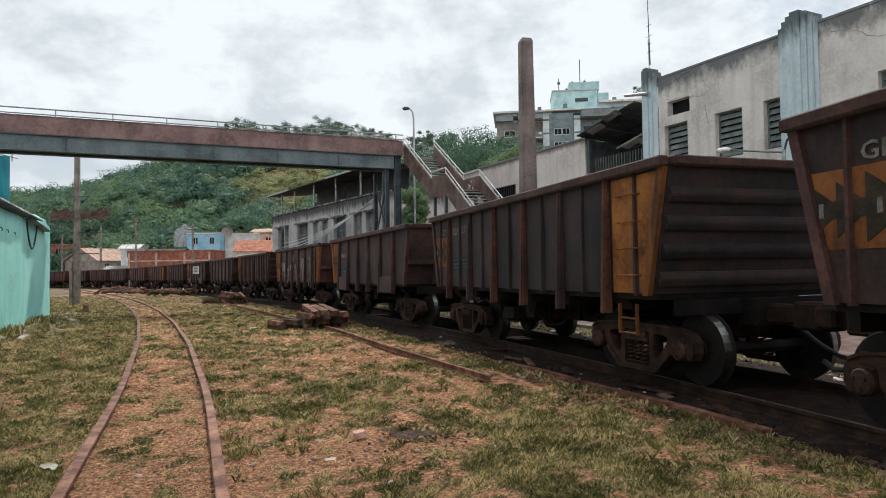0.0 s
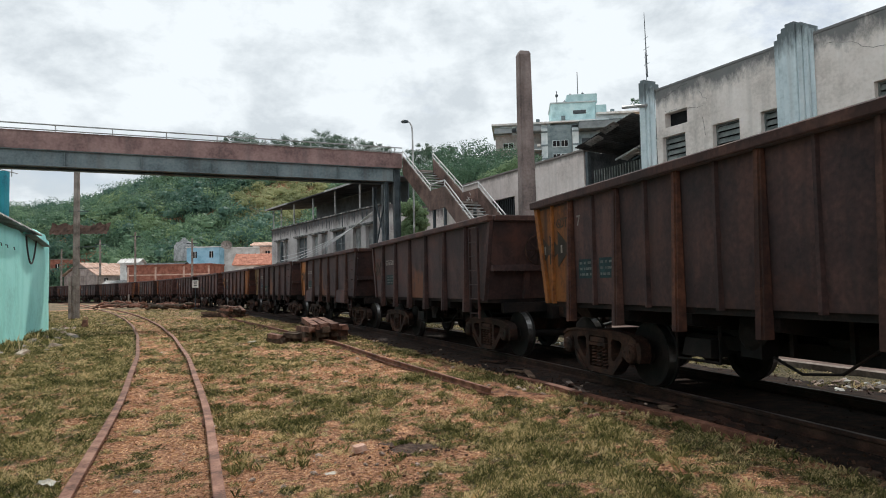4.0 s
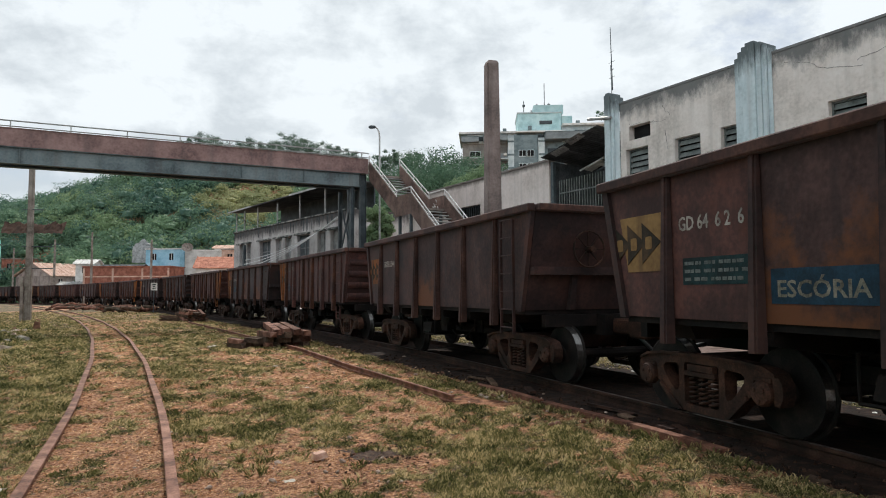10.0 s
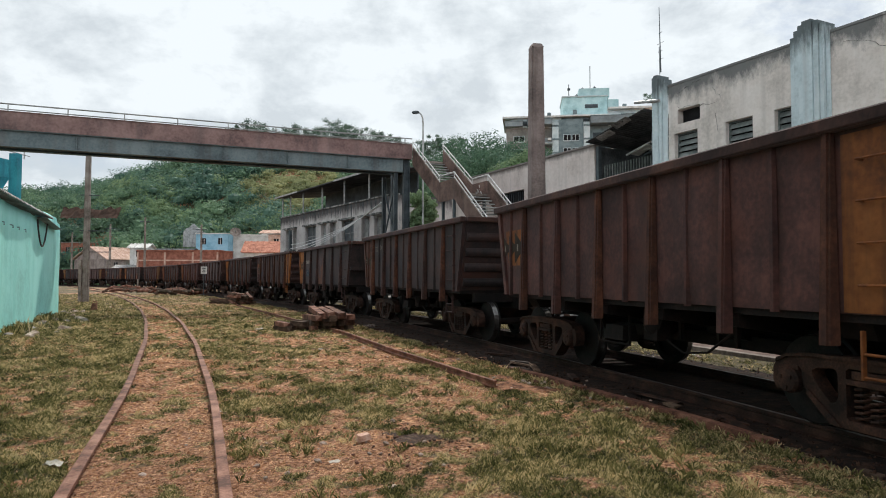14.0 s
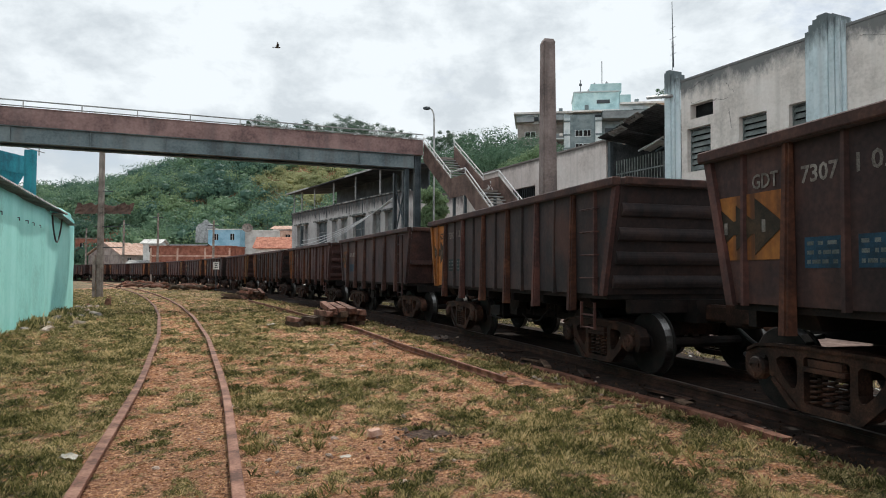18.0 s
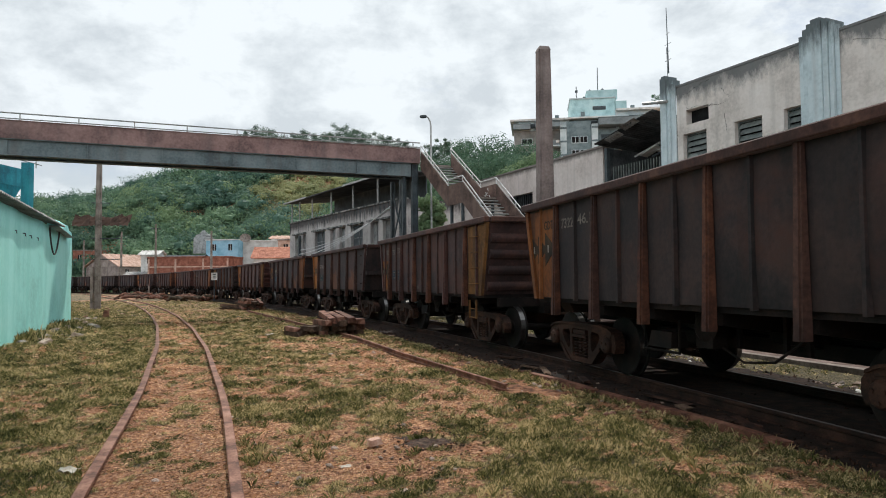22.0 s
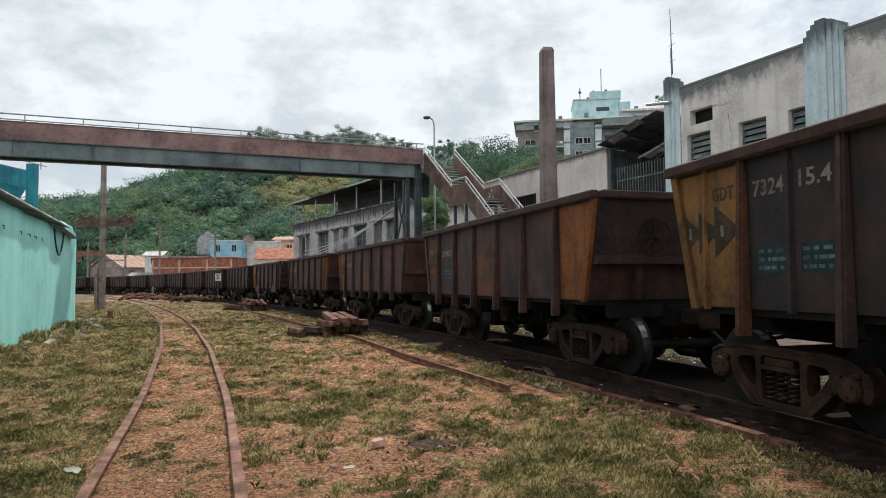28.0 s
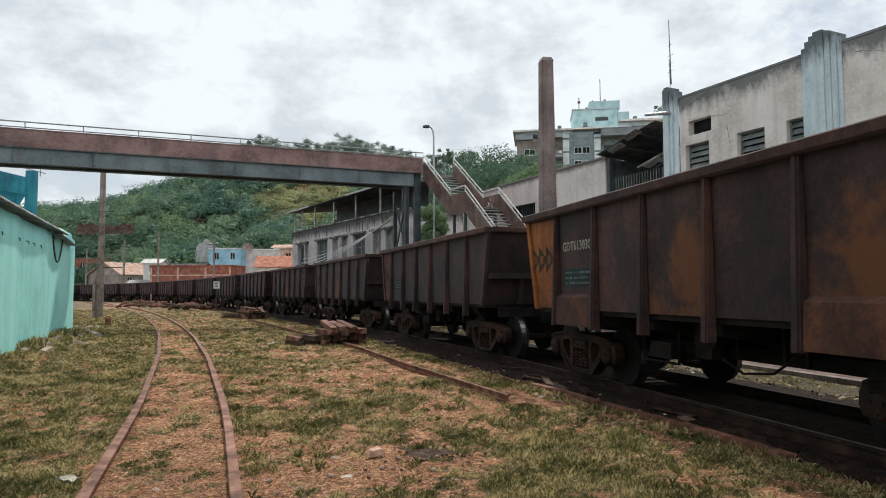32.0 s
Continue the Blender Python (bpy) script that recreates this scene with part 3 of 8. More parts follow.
BED = (WAY > -30) & (WAY < 60)


def beside(x, y):
    """How far a place lies to the right of the narrow track, and to the left of the ore line's near rail."""
    return (x - np.interp(y, NARROW_Y, NARROW_X)) * 0.92, (np.interp(y, LINE_Y[BED], LINE_X[BED]) - x) * 0.95


def turf(x, y):
    """Share of the ground that grass covers: worn between the rails, about the ash and along the line."""
    off, d = beside(x, y)
    p = 0.49 + 0.1 * wander(x, y, 0.7, 1) + 0.14 * wander(x, y, 2.1, 2) + 0.26 * wander(x, y, 6.0, 3) + 0.28 * wander(x, y, 15.0, 4)
    p = p + np.where(off < -0.6, 0.12, 0.0) + np.where(abs(off) < 0.6, -0.2, 0.0)
    for cx, cy, r, w in ((-0.7, 6.0, 0.9, 0.5), (-1.7, 13.0, 1.6, 0.4), (-2.3, 7.0, 0.6, 0.25), (0.2, 9.2, 0.9, 0.3), (-3.6, 16.5, 1.4, 0.3)):
        p = p - w * np.exp(-((x - cx) ** 2 + (y - cy) ** 2) / r ** 2)
    p = p + 0.25 * np.exp(-((x - 0.8) ** 2 + (y - 6.0) ** 2) / 2.2)
    p = np.where((d < 0) & (d > -9), 0.95, p)
    return np.clip(p, 0, 1)


def unevenness(x, y):
    """Humps and hollows of the trodden ground."""
    out = 0.0
    for k, amp in ((0.9, 0.012), (2.3, 0.009), (6.0, 0.007), (17.0, 0.006), (41.0, 0.005)):
        out = out + amp * wander(x, y, k, int(k * 10))
    return out * np.clip(1 - np.hypot(x, y - 10) / 60, 0, 1)


def make_ground():
    def axis(lo, hi, fine_lo, fine_hi, step):
        out = list(np.arange(fine_lo, fine_hi, step))
        v, g = fine_hi, step
        while v < hi:
            out.append(v)
            g = min(g * 1.08, 60)
            v += g
        v, g = fine_lo - step, step
        while v > lo:
            out.insert(0, v)
            g = min(g * 1.05 if g < 0.6 else g * 1.12, 60)
            v -= g
        return np.array(out)
    xs, ys = axis(-3000, 3000, -9, 4.5, 0.055), axis(-2500, 3500, 3.2, 15, 0.055)
    X, Y = np.meshgrid(xs, ys)
    Z = hill_height(X, Y)
    Z = Z + unevenness(X, Y)
    me = bpy.data.meshes.new("ground")
    n, m = X.shape
    idx = np.arange(n * m).reshape(n, m)
    quads = np.stack([idx[:-1, :-1], idx[:-1, 1:], idx[1:, 1:], idx[1:, :-1]], -1).reshape(-1, 4)
    me.from_pydata(np.stack([X, Y, Z], -1).reshape(-1, 3).tolist(), [], quads.tolist())
    cover = me.attributes.new("turf", "FLOAT", "POINT")
    cover.data.foreach_set("value", turf(X, Y).reshape(-1).astype(np.float32))
    me.materials.append(GROUND)
    me.shade_smooth()
    return tagged(new("ground", me), "patchy dry grass and brown earth beside the railway", "ground", kind="structure")


make_ground()


# ---- tracks ----
RAIL_PROFILE = [(-0.06, -0.14), (0.06, -0.14), (0.06, -0.125), (0.012, -0.11), (0.012, -0.045), (0.034, -0.035), (0.034, -0.004), (0.028, 0), (-0.028, 0), (-0.034, -0.004), (-0.034, -0.035), (-0.012, -0.045), (-0.012, -0.11), (-0.06, -0.125)]


def make_narrow_track():
    t = empty("narrow_track", pose(0, 0, 0), "disused narrow gauge track with brown rusty rails sunk in grass", "railway track")
    vs = np.concatenate([np.arange(-40, 3, 2.0), np.arange(3, 60, 0.6), np.arange(60, 112, 1.5)])
    for off in (-0.53, 0.53):
        bm = bmesh.new()
        path = []
        for v in vs:
            x, y, th = narrow(v)
            wob = 0.012 * math.sin(v * 0.9 + off)
            path.append((x + (off + wob) * math.cos(th), y - (off + wob) * math.sin(th), 0.004 * math.sin(v * 0.7), th))
        sweep(bm, [(a * 1.3, h) for a, h in RAIL_PROFILE], path)
        part("rail", bm, RAIL, t)
    # fishplates at two joints
    for v, off in ((7.75, 0.53), (13.2, -0.53)):
        x, y, th = narrow(v)
        bm = bmesh.new()
        for s in (-0.028, 0.028):
            box(bm, s - 0.012, s + 0.012, -0.25, 0.25, -0.1, -0.03)
            for k in (-0.18, -0.06, 0.06, 0.18):
                disc(bm, (s, k, -0.065), (1 if s > 0 else -1, 0, 0), [(0.016, 0.0), (0.016, 0.03)], 6)
        ob = part("fishplate", bm, RAIL, t)
        ob.matrix_basis = pose(x + off * math.cos(th), y - off * math.sin(th), 0, 0, 0, -math.degrees(th))
    bm = bmesh.new()
    box(bm, -0.95, 0.95, -0.1, 0.1, -0.2, -0.075, taper=0.008)
    me = mesh_of(bm, "sleeper", SLEEPER)
    rng = random.Random(3)
    for i in range(62):
        v = 3.4 + i * 0.62 + rng.uniform(-0.05, 0.05)
        x, y, th = narrow(v)
        piece("sleeper", me, t, pose(x, y, rng.uniform(-0.085, -0.045), rng.uniform(-1, 1), rng.uniform(-1, 1), -math.degrees(th) + rng.uniform(-2.5, 2.5)))


def make_ore_track():
    t = empty("ore_line_track", pose(0, 0, 0), "broad gauge track with rusty rails on dark sleepers", "railway track")
    ss = np.concatenate([np.arange(-60, -10, 2.0), np.arange(-10, 60, 0.8), np.arange(60, 200, 2.0)])
    for off in (0.0, 1.6):
        bm = bmesh.new()
        path = [(*track(s, off)[:2], RAIL_Z, track(s, off)[2]) for s in ss]
        sweep(bm, RAIL_PROFILE, path)
        part("rail", bm, SHADED_RAIL, t)
        bm = bmesh.new()
        sweep(bm, [(-0.022, 0.0005), (0.022, 0.0005), (0.022, 0.003), (-0.022, 0.003)], path)
        part("rail_head", bm, RAIL_TOP, t, "bright worn running surface")
    bm = bmesh.new()
    box(bm, -1.35, 1.35, -0.12, 0.12, -0.17, 0, taper=0.008)
    me = mesh_of(bm, "sleeper", SLEEPER)
    rng = random.Random(5)
    for i in range(150):
        s = -9 + i * 0.62
        x, y, th = track(s, 0.8)
        piece("sleeper", me, t, pose(x, y, RAIL_Z - 0.14 + rng.uniform(-0.01, 0.005), 0, 0, -math.degrees(th) + rng.uniform(-2, 2)))
    # low bed of ballast and ore dust, with the train's shade in its colour
    bm = bmesh.new()
    rings = []
    for q in ss:
        x, y, th = track(q)
        e = bed_edge(y)
        prof = [(-e - 0.05, -0.3), (3.3, -0.3), (3.0, -0.16), (2.4, -0.13), (-0.35, -0.13), (-e + 0.12, -0.15)]
        rings.append([bm.verts.new((x + a * math.cos(th), y - a * math.sin(th), RAIL_Z + h)) for a, h in prof])
    for p, r in zip(rings, rings[1:]):
        for k in range(6):
            bm.faces.new((p[k], p[(k + 1) % 6], r[(k + 1) % 6], r[k]))
    bm.faces.new(rings[0][::-1])
    bm.faces.new(rings[-1])
    part("ballast_bed", bm, BALLAST, t, "ballast coloured near black for the train's shade")


make_narrow_track()
make_ore_track()


def make_retaining_beam():
    """Two rusty channels that hold the edge of the bed, and boards thrown down behind them."""
    t = empty("edge_beams", pose(0, 0, 0), "rusty steel beams lying along the edge of the track bed", "beam")
    for (xa, ya), (xb, yb), drop in (((3.04, 6.22), (1.95, 9.2), 0.0), ((1.93, 9.35), (1.12, 11.5), -0.02)):
        bm = bmesh.new()
        th = math.atan2(xb - xa, yb - ya)
        path = [(xa + (xb - xa) * k + 0.02 * math.sin(3 * k), ya + (yb - ya) * k, drop + 0.01 * math.sin(5 * k) - 0.02, th) for k in np.linspace(0, 1, 6)]
        sweep(bm, [(-0.03, -0.2), (0.03, -0.2), (0.03, -0.02), (0.09, -0.02), (0.09, 0.0), (-0.03, 0.0)], path)
        part("beam", bm, OLD_RAIL, t)
    rng = random.Random(8)
    b = empty("loose_boards", pose(0, 0, 0), "dark broken boards lying beside the rail", "board")
    for i in range(11):
        u = rng.uniform(-3.6, 3.5)
        x, y, th = track(u, -rng.uniform(0.2, 0.5) - (0.2 if u > 0 else 0))
        bm = bmesh.new()
        L = rng.uniform(0.25, 0.8)
        box(bm, -0.05, 0.05, -L / 2, L / 2, 0, 0.03, taper=0.006)
        for v in bm.verts:
            v.co += Vector((rng.uniform(-0.015, 0.015), rng.uniform(-0.05, 0.05), 0))
        part("board", bm, SHADED_RAIL if i % 3 else SLEEPER, b).matrix_basis = pose(x, y, RAIL_Z - 0.135 + rng.uniform(0, 0.03), rng.uniform(-4, 4), rng.uniform(-8, 8), -math.degrees(th) + rng.uniform(-28, 28))


make_retaining_beam()


def make_loose_rail():
    ob = None
    a, b, c = Vector((0.74, 9.45, -0.03)), Vector((-2.75, 18.2, 0.0)), Vector((-11.0, 35.6, 0.0))
    bm = bmesh.new()
    th1, th2 = math.atan2((b - a).x, (b - a).y), math.atan2((c - b).x, (c - b).y)
    path = [(a.x, a.y, 0.03, th1), ((a.x + b.x) / 2 - 0.08, (a.y + b.y) / 2, 0.03, th1), (b.x, b.y, 0.03, (th1 + th2) / 2), (c.x, c.y, 0.03, th2)]
    sweep(bm, [(a * 0.75, h * 0.7) for a, h in RAIL_PROFILE], path)
    ob = part("loose_rail", bm, OLD_RAIL)
    tagged(ob, "long rusty rail lying loose on the grass", "rail")


make_loose_rail()


# ---- footbridge ----
BR_L, BR_R = Vector((-19.05, 28.45, 0)), Vector((-1.75, 35.75, 0))   # ends of the span that is seen
BR_DIR = (BR_R - BR_L).normalized()
BR_SIDE = Vector((-BR_DIR.y, BR_DIR.x, 0))                            # away from the lawn
BR_Z = 7.08                                                            # underside of the girder


def make_footbridge():
    t = empty("footbridge", pose(0, 0, 0), "rusty red steel footbridge over the tracks with a grey girder", "footbridge")
    a, b = BR_L - BR_DIR * 26, BR_R
    L = (b - a).length
    turn = Matrix(((BR_DIR.x, BR_SIDE.x, 0, a.x), (BR_DIR.y, BR_SIDE.y, 0, a.y), (0, 0, 1, BR_Z), (0, 0, 0, 1)))
    t.matrix_basis = turn
    W = 2.1
    for y0 in (0.0, W):
        bm = bmesh.new()
        sgn = -1 if y0 == 0 else 1
        y1, y0 = y0, min(y0, 1.0)
        box(bm, 0, L - 0.45, y0 - 0.012, y0 + 0.012, 0.03, 0.7)
        box(bm, 0, L - 0.45, y0 - 0.16, y0 + 0.16, 0.0, 0.03)
        box(bm, 0, L - 0.45, y0 - 0.16, y0 + 0.16, 0.70, 0.73)
        x = 1.0
        while x < L - 0.8:
            box(bm, x - 0.01, x + 0.01, y0 + (0.014 if sgn > 0 else -0.13), y0 + (0.13 if sgn > 0 else -0.014), 0.035, 0.695)
            x += 3.1
        part("girder", bm, GIRDER, t, "grey green riveted girder")
        y0 = y1
        bm = bmesh.new()
        box(bm, 0, L, y0 - 0.19, y0 - 0.165, 0.735, 1.5) if sgn < 0 else box(bm, 0, L, y0 + 0.165, y0 + 0.19, 0.735, 1.5)
        yy = y0 - 0.2 if sgn < 0 else y0 + 0.2
        box(bm, 0, L, yy - 0.03, yy + 0.03, 1.5, 1.53)
        part("parapet", bm, STEEL_BRIDGE, t, "rusty red sheet parapet")
        x = 1.43
        k = 0
        while x < L:
            bm = bmesh.new()
            bar(bm, (x, yy, 1.53), (x, yy, 1.82), 0.045)
            part("railing_post", bm, RAILING, t)
            x += 2.26
            k += 1
        bm = bmesh.new()
        tube(bm, [(0, yy, 1.83), (L, yy, 1.83)], 0.032, 6)
        part("handrail", bm, RAILING, t)
        bm = bmesh.new()
        tube(bm, [(0, yy, 1.59), (L, yy, 1.59)], 0.026, 6)
        part("handrail", bm, RAILING, t)
    bm = bmesh.new()
    box(bm, 0, L, -0.14, W + 0.14, 0.735, 0.86)
    part("deck", bm, CONCRETE, t)
    # trestle at the stair end
    for y0 in (0.05, W - 0.05):
        bm = bmesh.new()
        for dx in (-0.09, 0.09):
            box(bm, L - 0.85 + dx - 0.012, L - 0.85 + dx + 0.012, y0 - 0.1, y0 + 0.1, -BR_Z - 0.1, 0.0)
        box(bm, L - 0.925, L - 0.775, y0 - 0.01, y0 + 0.01, -BR_Z - 0.1, 0.0)
        part("column", bm, DARK_STEEL, t, "dark steel column")
        bm = bmesh.new()
        for dx in (-0.15, 0.15):
            box(bm, L - 0.25 + dx - 0.015, L - 0.25 + dx + 0.015, y0 - 0.14, y0 + 0.14, -BR_Z - 0.1, 0.7)
        box(bm, L - 0.385, L - 0.115, y0 - 0.012, y0 + 0.012, -BR_Z - 0.1, 0.7)
        part("column", bm, DARK_STEEL, t)
    for z0, z1 in ((-6.6, -3.6), (-3.6, -0.6)):
        for q in (0, 1):
            bm = bmesh.new()
            bar(bm, (L - 0.85, 0.05 + q * 2.0, z0), (L - 0.85, 2.05 - q * 2.0, z1), 0.07)
            part("brace", bm, DARK_STEEL, t)
    # far leg, beyond the wall
    for y0 in (0.05, W - 0.05):
        bm = bmesh.new()
        box(bm, 3.0, 3.4, y0 - 0.2, y0 + 0.2, -BR_Z - 0.1, 0)
        part("column", bm, CONCRETE, t)


make_footbridge()


def make_stairs():
    d = Vector((0.43, -0.903, 0)).normalized()
    side = Vector((0.903, 0.43, 0)).normalized()
    top = BR_R + BR_SIDE * (-0.2) + Vector((0.04, 0, BR_Z + 0.72))
    t = empty("stairway", Matrix(((d.x, side.x, 0, top.x), (d.y, side.y, 0, top.y), (0, 0, 1, top.z), (0, 0, 0, 1))), "brown steel stairway down from the footbridge with white handrails", "stairs")
    W = 1.8
    runs = [(0.0, 0.0, 3.4, -2.34), (5.0, -2.34, 12.1, -7.72)]
    flats = [(-0.2, 0.0, 0.0), (3.4, 5.0, -2.34)]
    for y0 in (0.0, W):
        for x0, z0, x1, z1 in runs:
            bm = bmesh.new()
            lo, hi = -0.32, 0.66
            hexa(bm, [(x0, y0 - 0.02, z0 + lo), (x1, y0 - 0.02, z1 + lo), (x1, y0 + 0.02, z1 + lo), (x0, y0 + 0.02, z0 + lo), (x0, y0 - 0.02, z0 + hi), (x1, y0 - 0.02, z1 + hi), (x1, y0 + 0.02, z1 + hi), (x0, y0 + 0.02, z0 + hi)])
            part("stringer", bm, BROWN_STEEL, t)
            for hh, r in ((0.95, 0.028), (0.74, 0.02)):
                bm = bmesh.new()
                tube(bm, [(x0, y0, z0 + hh), (x1, y0, z1 + hh)], r, 6)
                part("handrail", bm, STAIR_RAIL, t)
            n = 4
            for i in range(n + 1):
                k = i / n
                x, z = x0 + (x1 - x0) * k, z0 + (z1 - z0) * k
                bm = bmesh.new()
                bar(bm, (x, y0, z + 0.55), (x, y0, z + 0.95), 0.035)
                part("railing_post", bm, STAIR_RAIL, t)
        bm = bmesh.new()
        box(bm, 3.404, 4.996, y0 - 0.02, y0 + 0.02, -2.66, -1.68)
        part("landing_side", bm, BROWN_STEEL, t)
        bm = bmesh.new()
        tube(bm, [(3.4, y0, -1.39), (5.0, y0, -1.39)], 0.035, 6)
        part("handrail", bm, STAIR_RAIL, t)
    bm = bmesh.new()
    r2 = random.Random(9)
    for q in range(7):
        u, v = r2.uniform(-0.35, 0.35), r2.uniform(-0.3, 0.3)
        bar(bm, (4.2 + u, W - 0.03, -2.1 + v), (4.2 + u + r2.uniform(-0.3, 0.3), W - 0.03, -2.1 + v + r2.uniform(-0.3, 0.3)), 0.05, 0.012)
    part("scrawl", bm, STAIR_RAIL, t, "white sprayed strokes")
    for x0, z0, x1, z1 in runs:
        n = int((z0 - z1) / 0.178)
        for i in range(n):
            k = (i + 0.5) / n
            x, z = x0 + (x1 - x0) * k, z0 + (z1 - z0) * (i + 1) / n
            bm = bmesh.new()
            w = (x1 - x0) / n
            box(bm, x - w / 2, x + w / 2 + 0.02, 0.03, W - 0.03, z - 0.045, z)
            part("tread", bm, TREADS, t)
    for x0, x1, z in flats:
        bm = bmesh.new()
        box(bm, x0, x1, 0.03, W - 0.03, z - 0.1, z)
        part("landing", bm, CONCRETE, t)
    for x in (3.6, 4.8):
        for y0 in (0.1, W - 0.1):
            bm = bmesh.new()
            bar(bm, (x, y0, -2.45), (x, y0, -top.z), 0.12)
            part("column", bm, DARK_STEEL, t)


make_stairs()


def make_street_lamp():
    x, y = -1.18, 38.6
    t = empty("street_lamp", pose(x, y, 8.75), "slim grey street lamp with a curved arm at the bridge end", "street lamp")
    bm = bmesh.new()
    tube(bm, [(0, 0, -8.85), (0, 0, 1.75), (-0.03, 0, 2.05), (-0.12, -0.05, 2.24), (-0.25, -0.1, 2.34)], 0.055, 8, 0.035)
    part("pole", bm, RAILING, t)
    bm = bmesh.new()
    disc(bm, (-0.22, -0.09, 2.34), (-0.93, -0.33, -0.1), [(0.03, 0.0), (0.09, 0.06), (0.11, 0.25), (0.08, 0.4), (0.02, 0.44)], 12)
    part("lantern", bm, DARK_STEEL, t)


make_street_lamp()


def make_twin_lamp():
    """The lamp on the pavement across the line: a long arm along the street and a short one."""
    t = empty("twin_street_lamp", pose(9.12, 17.2, 0), "grey twin armed street lamp before the white building", "street lamp")
    bm = bmesh.new()
    tube(bm, [(0, 0, -0.1), (0, 0, 4.55)], 0.07, 8, 0.05)
    part("pole", bm, RAILING, t)
    for name, tip, bend in (("long_arm", (-0.6, 1.85, 4.9), (-0.2, 0.6, 4.62)), ("short_arm", (0.18, -0.42, 4.92), (0.04, -0.1, 4.8))):
        bm = bmesh.new()
        tube(bm, [(0, 0, 4.5), bend, tip], 0.03, 6)
        part(name, bm, DARK_STEEL, t)
        d = Vector(tip) - Vector(bend)
        bm = bmesh.new()
        disc(bm, tip, d, [(0.03, -0.04), (0.1, 0.04), (0.13, 0.2), (0.11, 0.4), (0.03, 0.48)], 12)
        for v in bm.verts:
            v.co.z = tip[2] + (v.co.z - tip[2]) * 0.7
        part("lantern", bm, HOUSE_WHITE, t, "pale lamp head")


make_twin_lamp()


def make_mast(name, x, y, top, w0, w1, label, material=MAST_CONCRETE):
    t = empty(name, pose(x, y, GROUND_Z, 0, 0, 12), label, "post")
    bm = bmesh.new()
    a, b = w0 / 2, w1 / 2
    hexa(bm, [(-a, -a, 0), (a, -a, 0), (a, a, 0), (-a, a, 0), (-b, -b, top - 0.12), (b, -b, top - 0.12), (b, b, top - 0.12), (-b, b, top - 0.12)])
    bmesh.ops.bevel(bm, geom=[e for e in bm.edges if abs(e.verts[0].co.z - e.verts[1].co.z) > 1], offset=0.04, segments=2, affect="EDGES")
    part("shaft", bm, material, t)
    bm = bmesh.new()
    c = b * 0.75
    hexa(bm, [(-b, -b, top - 0.12), (b, -b, top - 0.12), (b, b, top - 0.12), (-b, b, top - 0.12), (-c, -c, top), (c, -c, top), (c, c, top), (-c, c, top)])
    part("cap", bm, material, t)
    return t


make_mast("concrete_mast", 2.9, 20.6, 8.85, 0.52, 0.38, "tall tapered weathered concrete mast behind the wagons")


def make_left_pole():
    t = make_mast("concrete_pole", -21.95, 41.0, 10.5, 0.36, 0.27, "slim concrete pole with a boxed foot on the grass", CONCRETE)
    for z in (4.4, 3.1, 6.6):
        bm = bmesh.new()
        bar(bm, (-0.4, -0.1, z), (1.3 if z < 5 else 0.7, -0.1, z), 0.05)
        part("bracket", bm, DARK_STEEL, t)
    bm = bmesh.new()
    box(bm, -0.34, -0.19, -0.3, -0.12, 0, 2.6)
    part("stay", bm, CONCRETE, t)


make_left_pole()


def make_far_pavement():
    """The path on the other side of the line, with its kerb."""
    bm = bmesh.new()
    ss = np.arange(-40, 70, 1.5)
    sweep(bm, [(4.25, -0.3), (9.4, -0.3), (9.4, -0.01), (4.25, -0.01)], [(*track(s)[:2], 0.0, track(s)[2]) for s in ss])
    tagged(part("pavement", bm, PAVING), "worn pinkish pavement beyond the railway", "pavement", kind="structure")
    bm = bmesh.new()
    sweep(bm, [(4.05, -0.3), (4.24, -0.3), (4.24, 0.0), (4.05, 0.0)], [(*track(s)[:2], 0.0, track(s)[2]) for s in ss])
    tagged(part("kerb", bm, CONCRETE), "concrete kerb of the pavement", "kerb", kind="structure")


make_far_pavement()


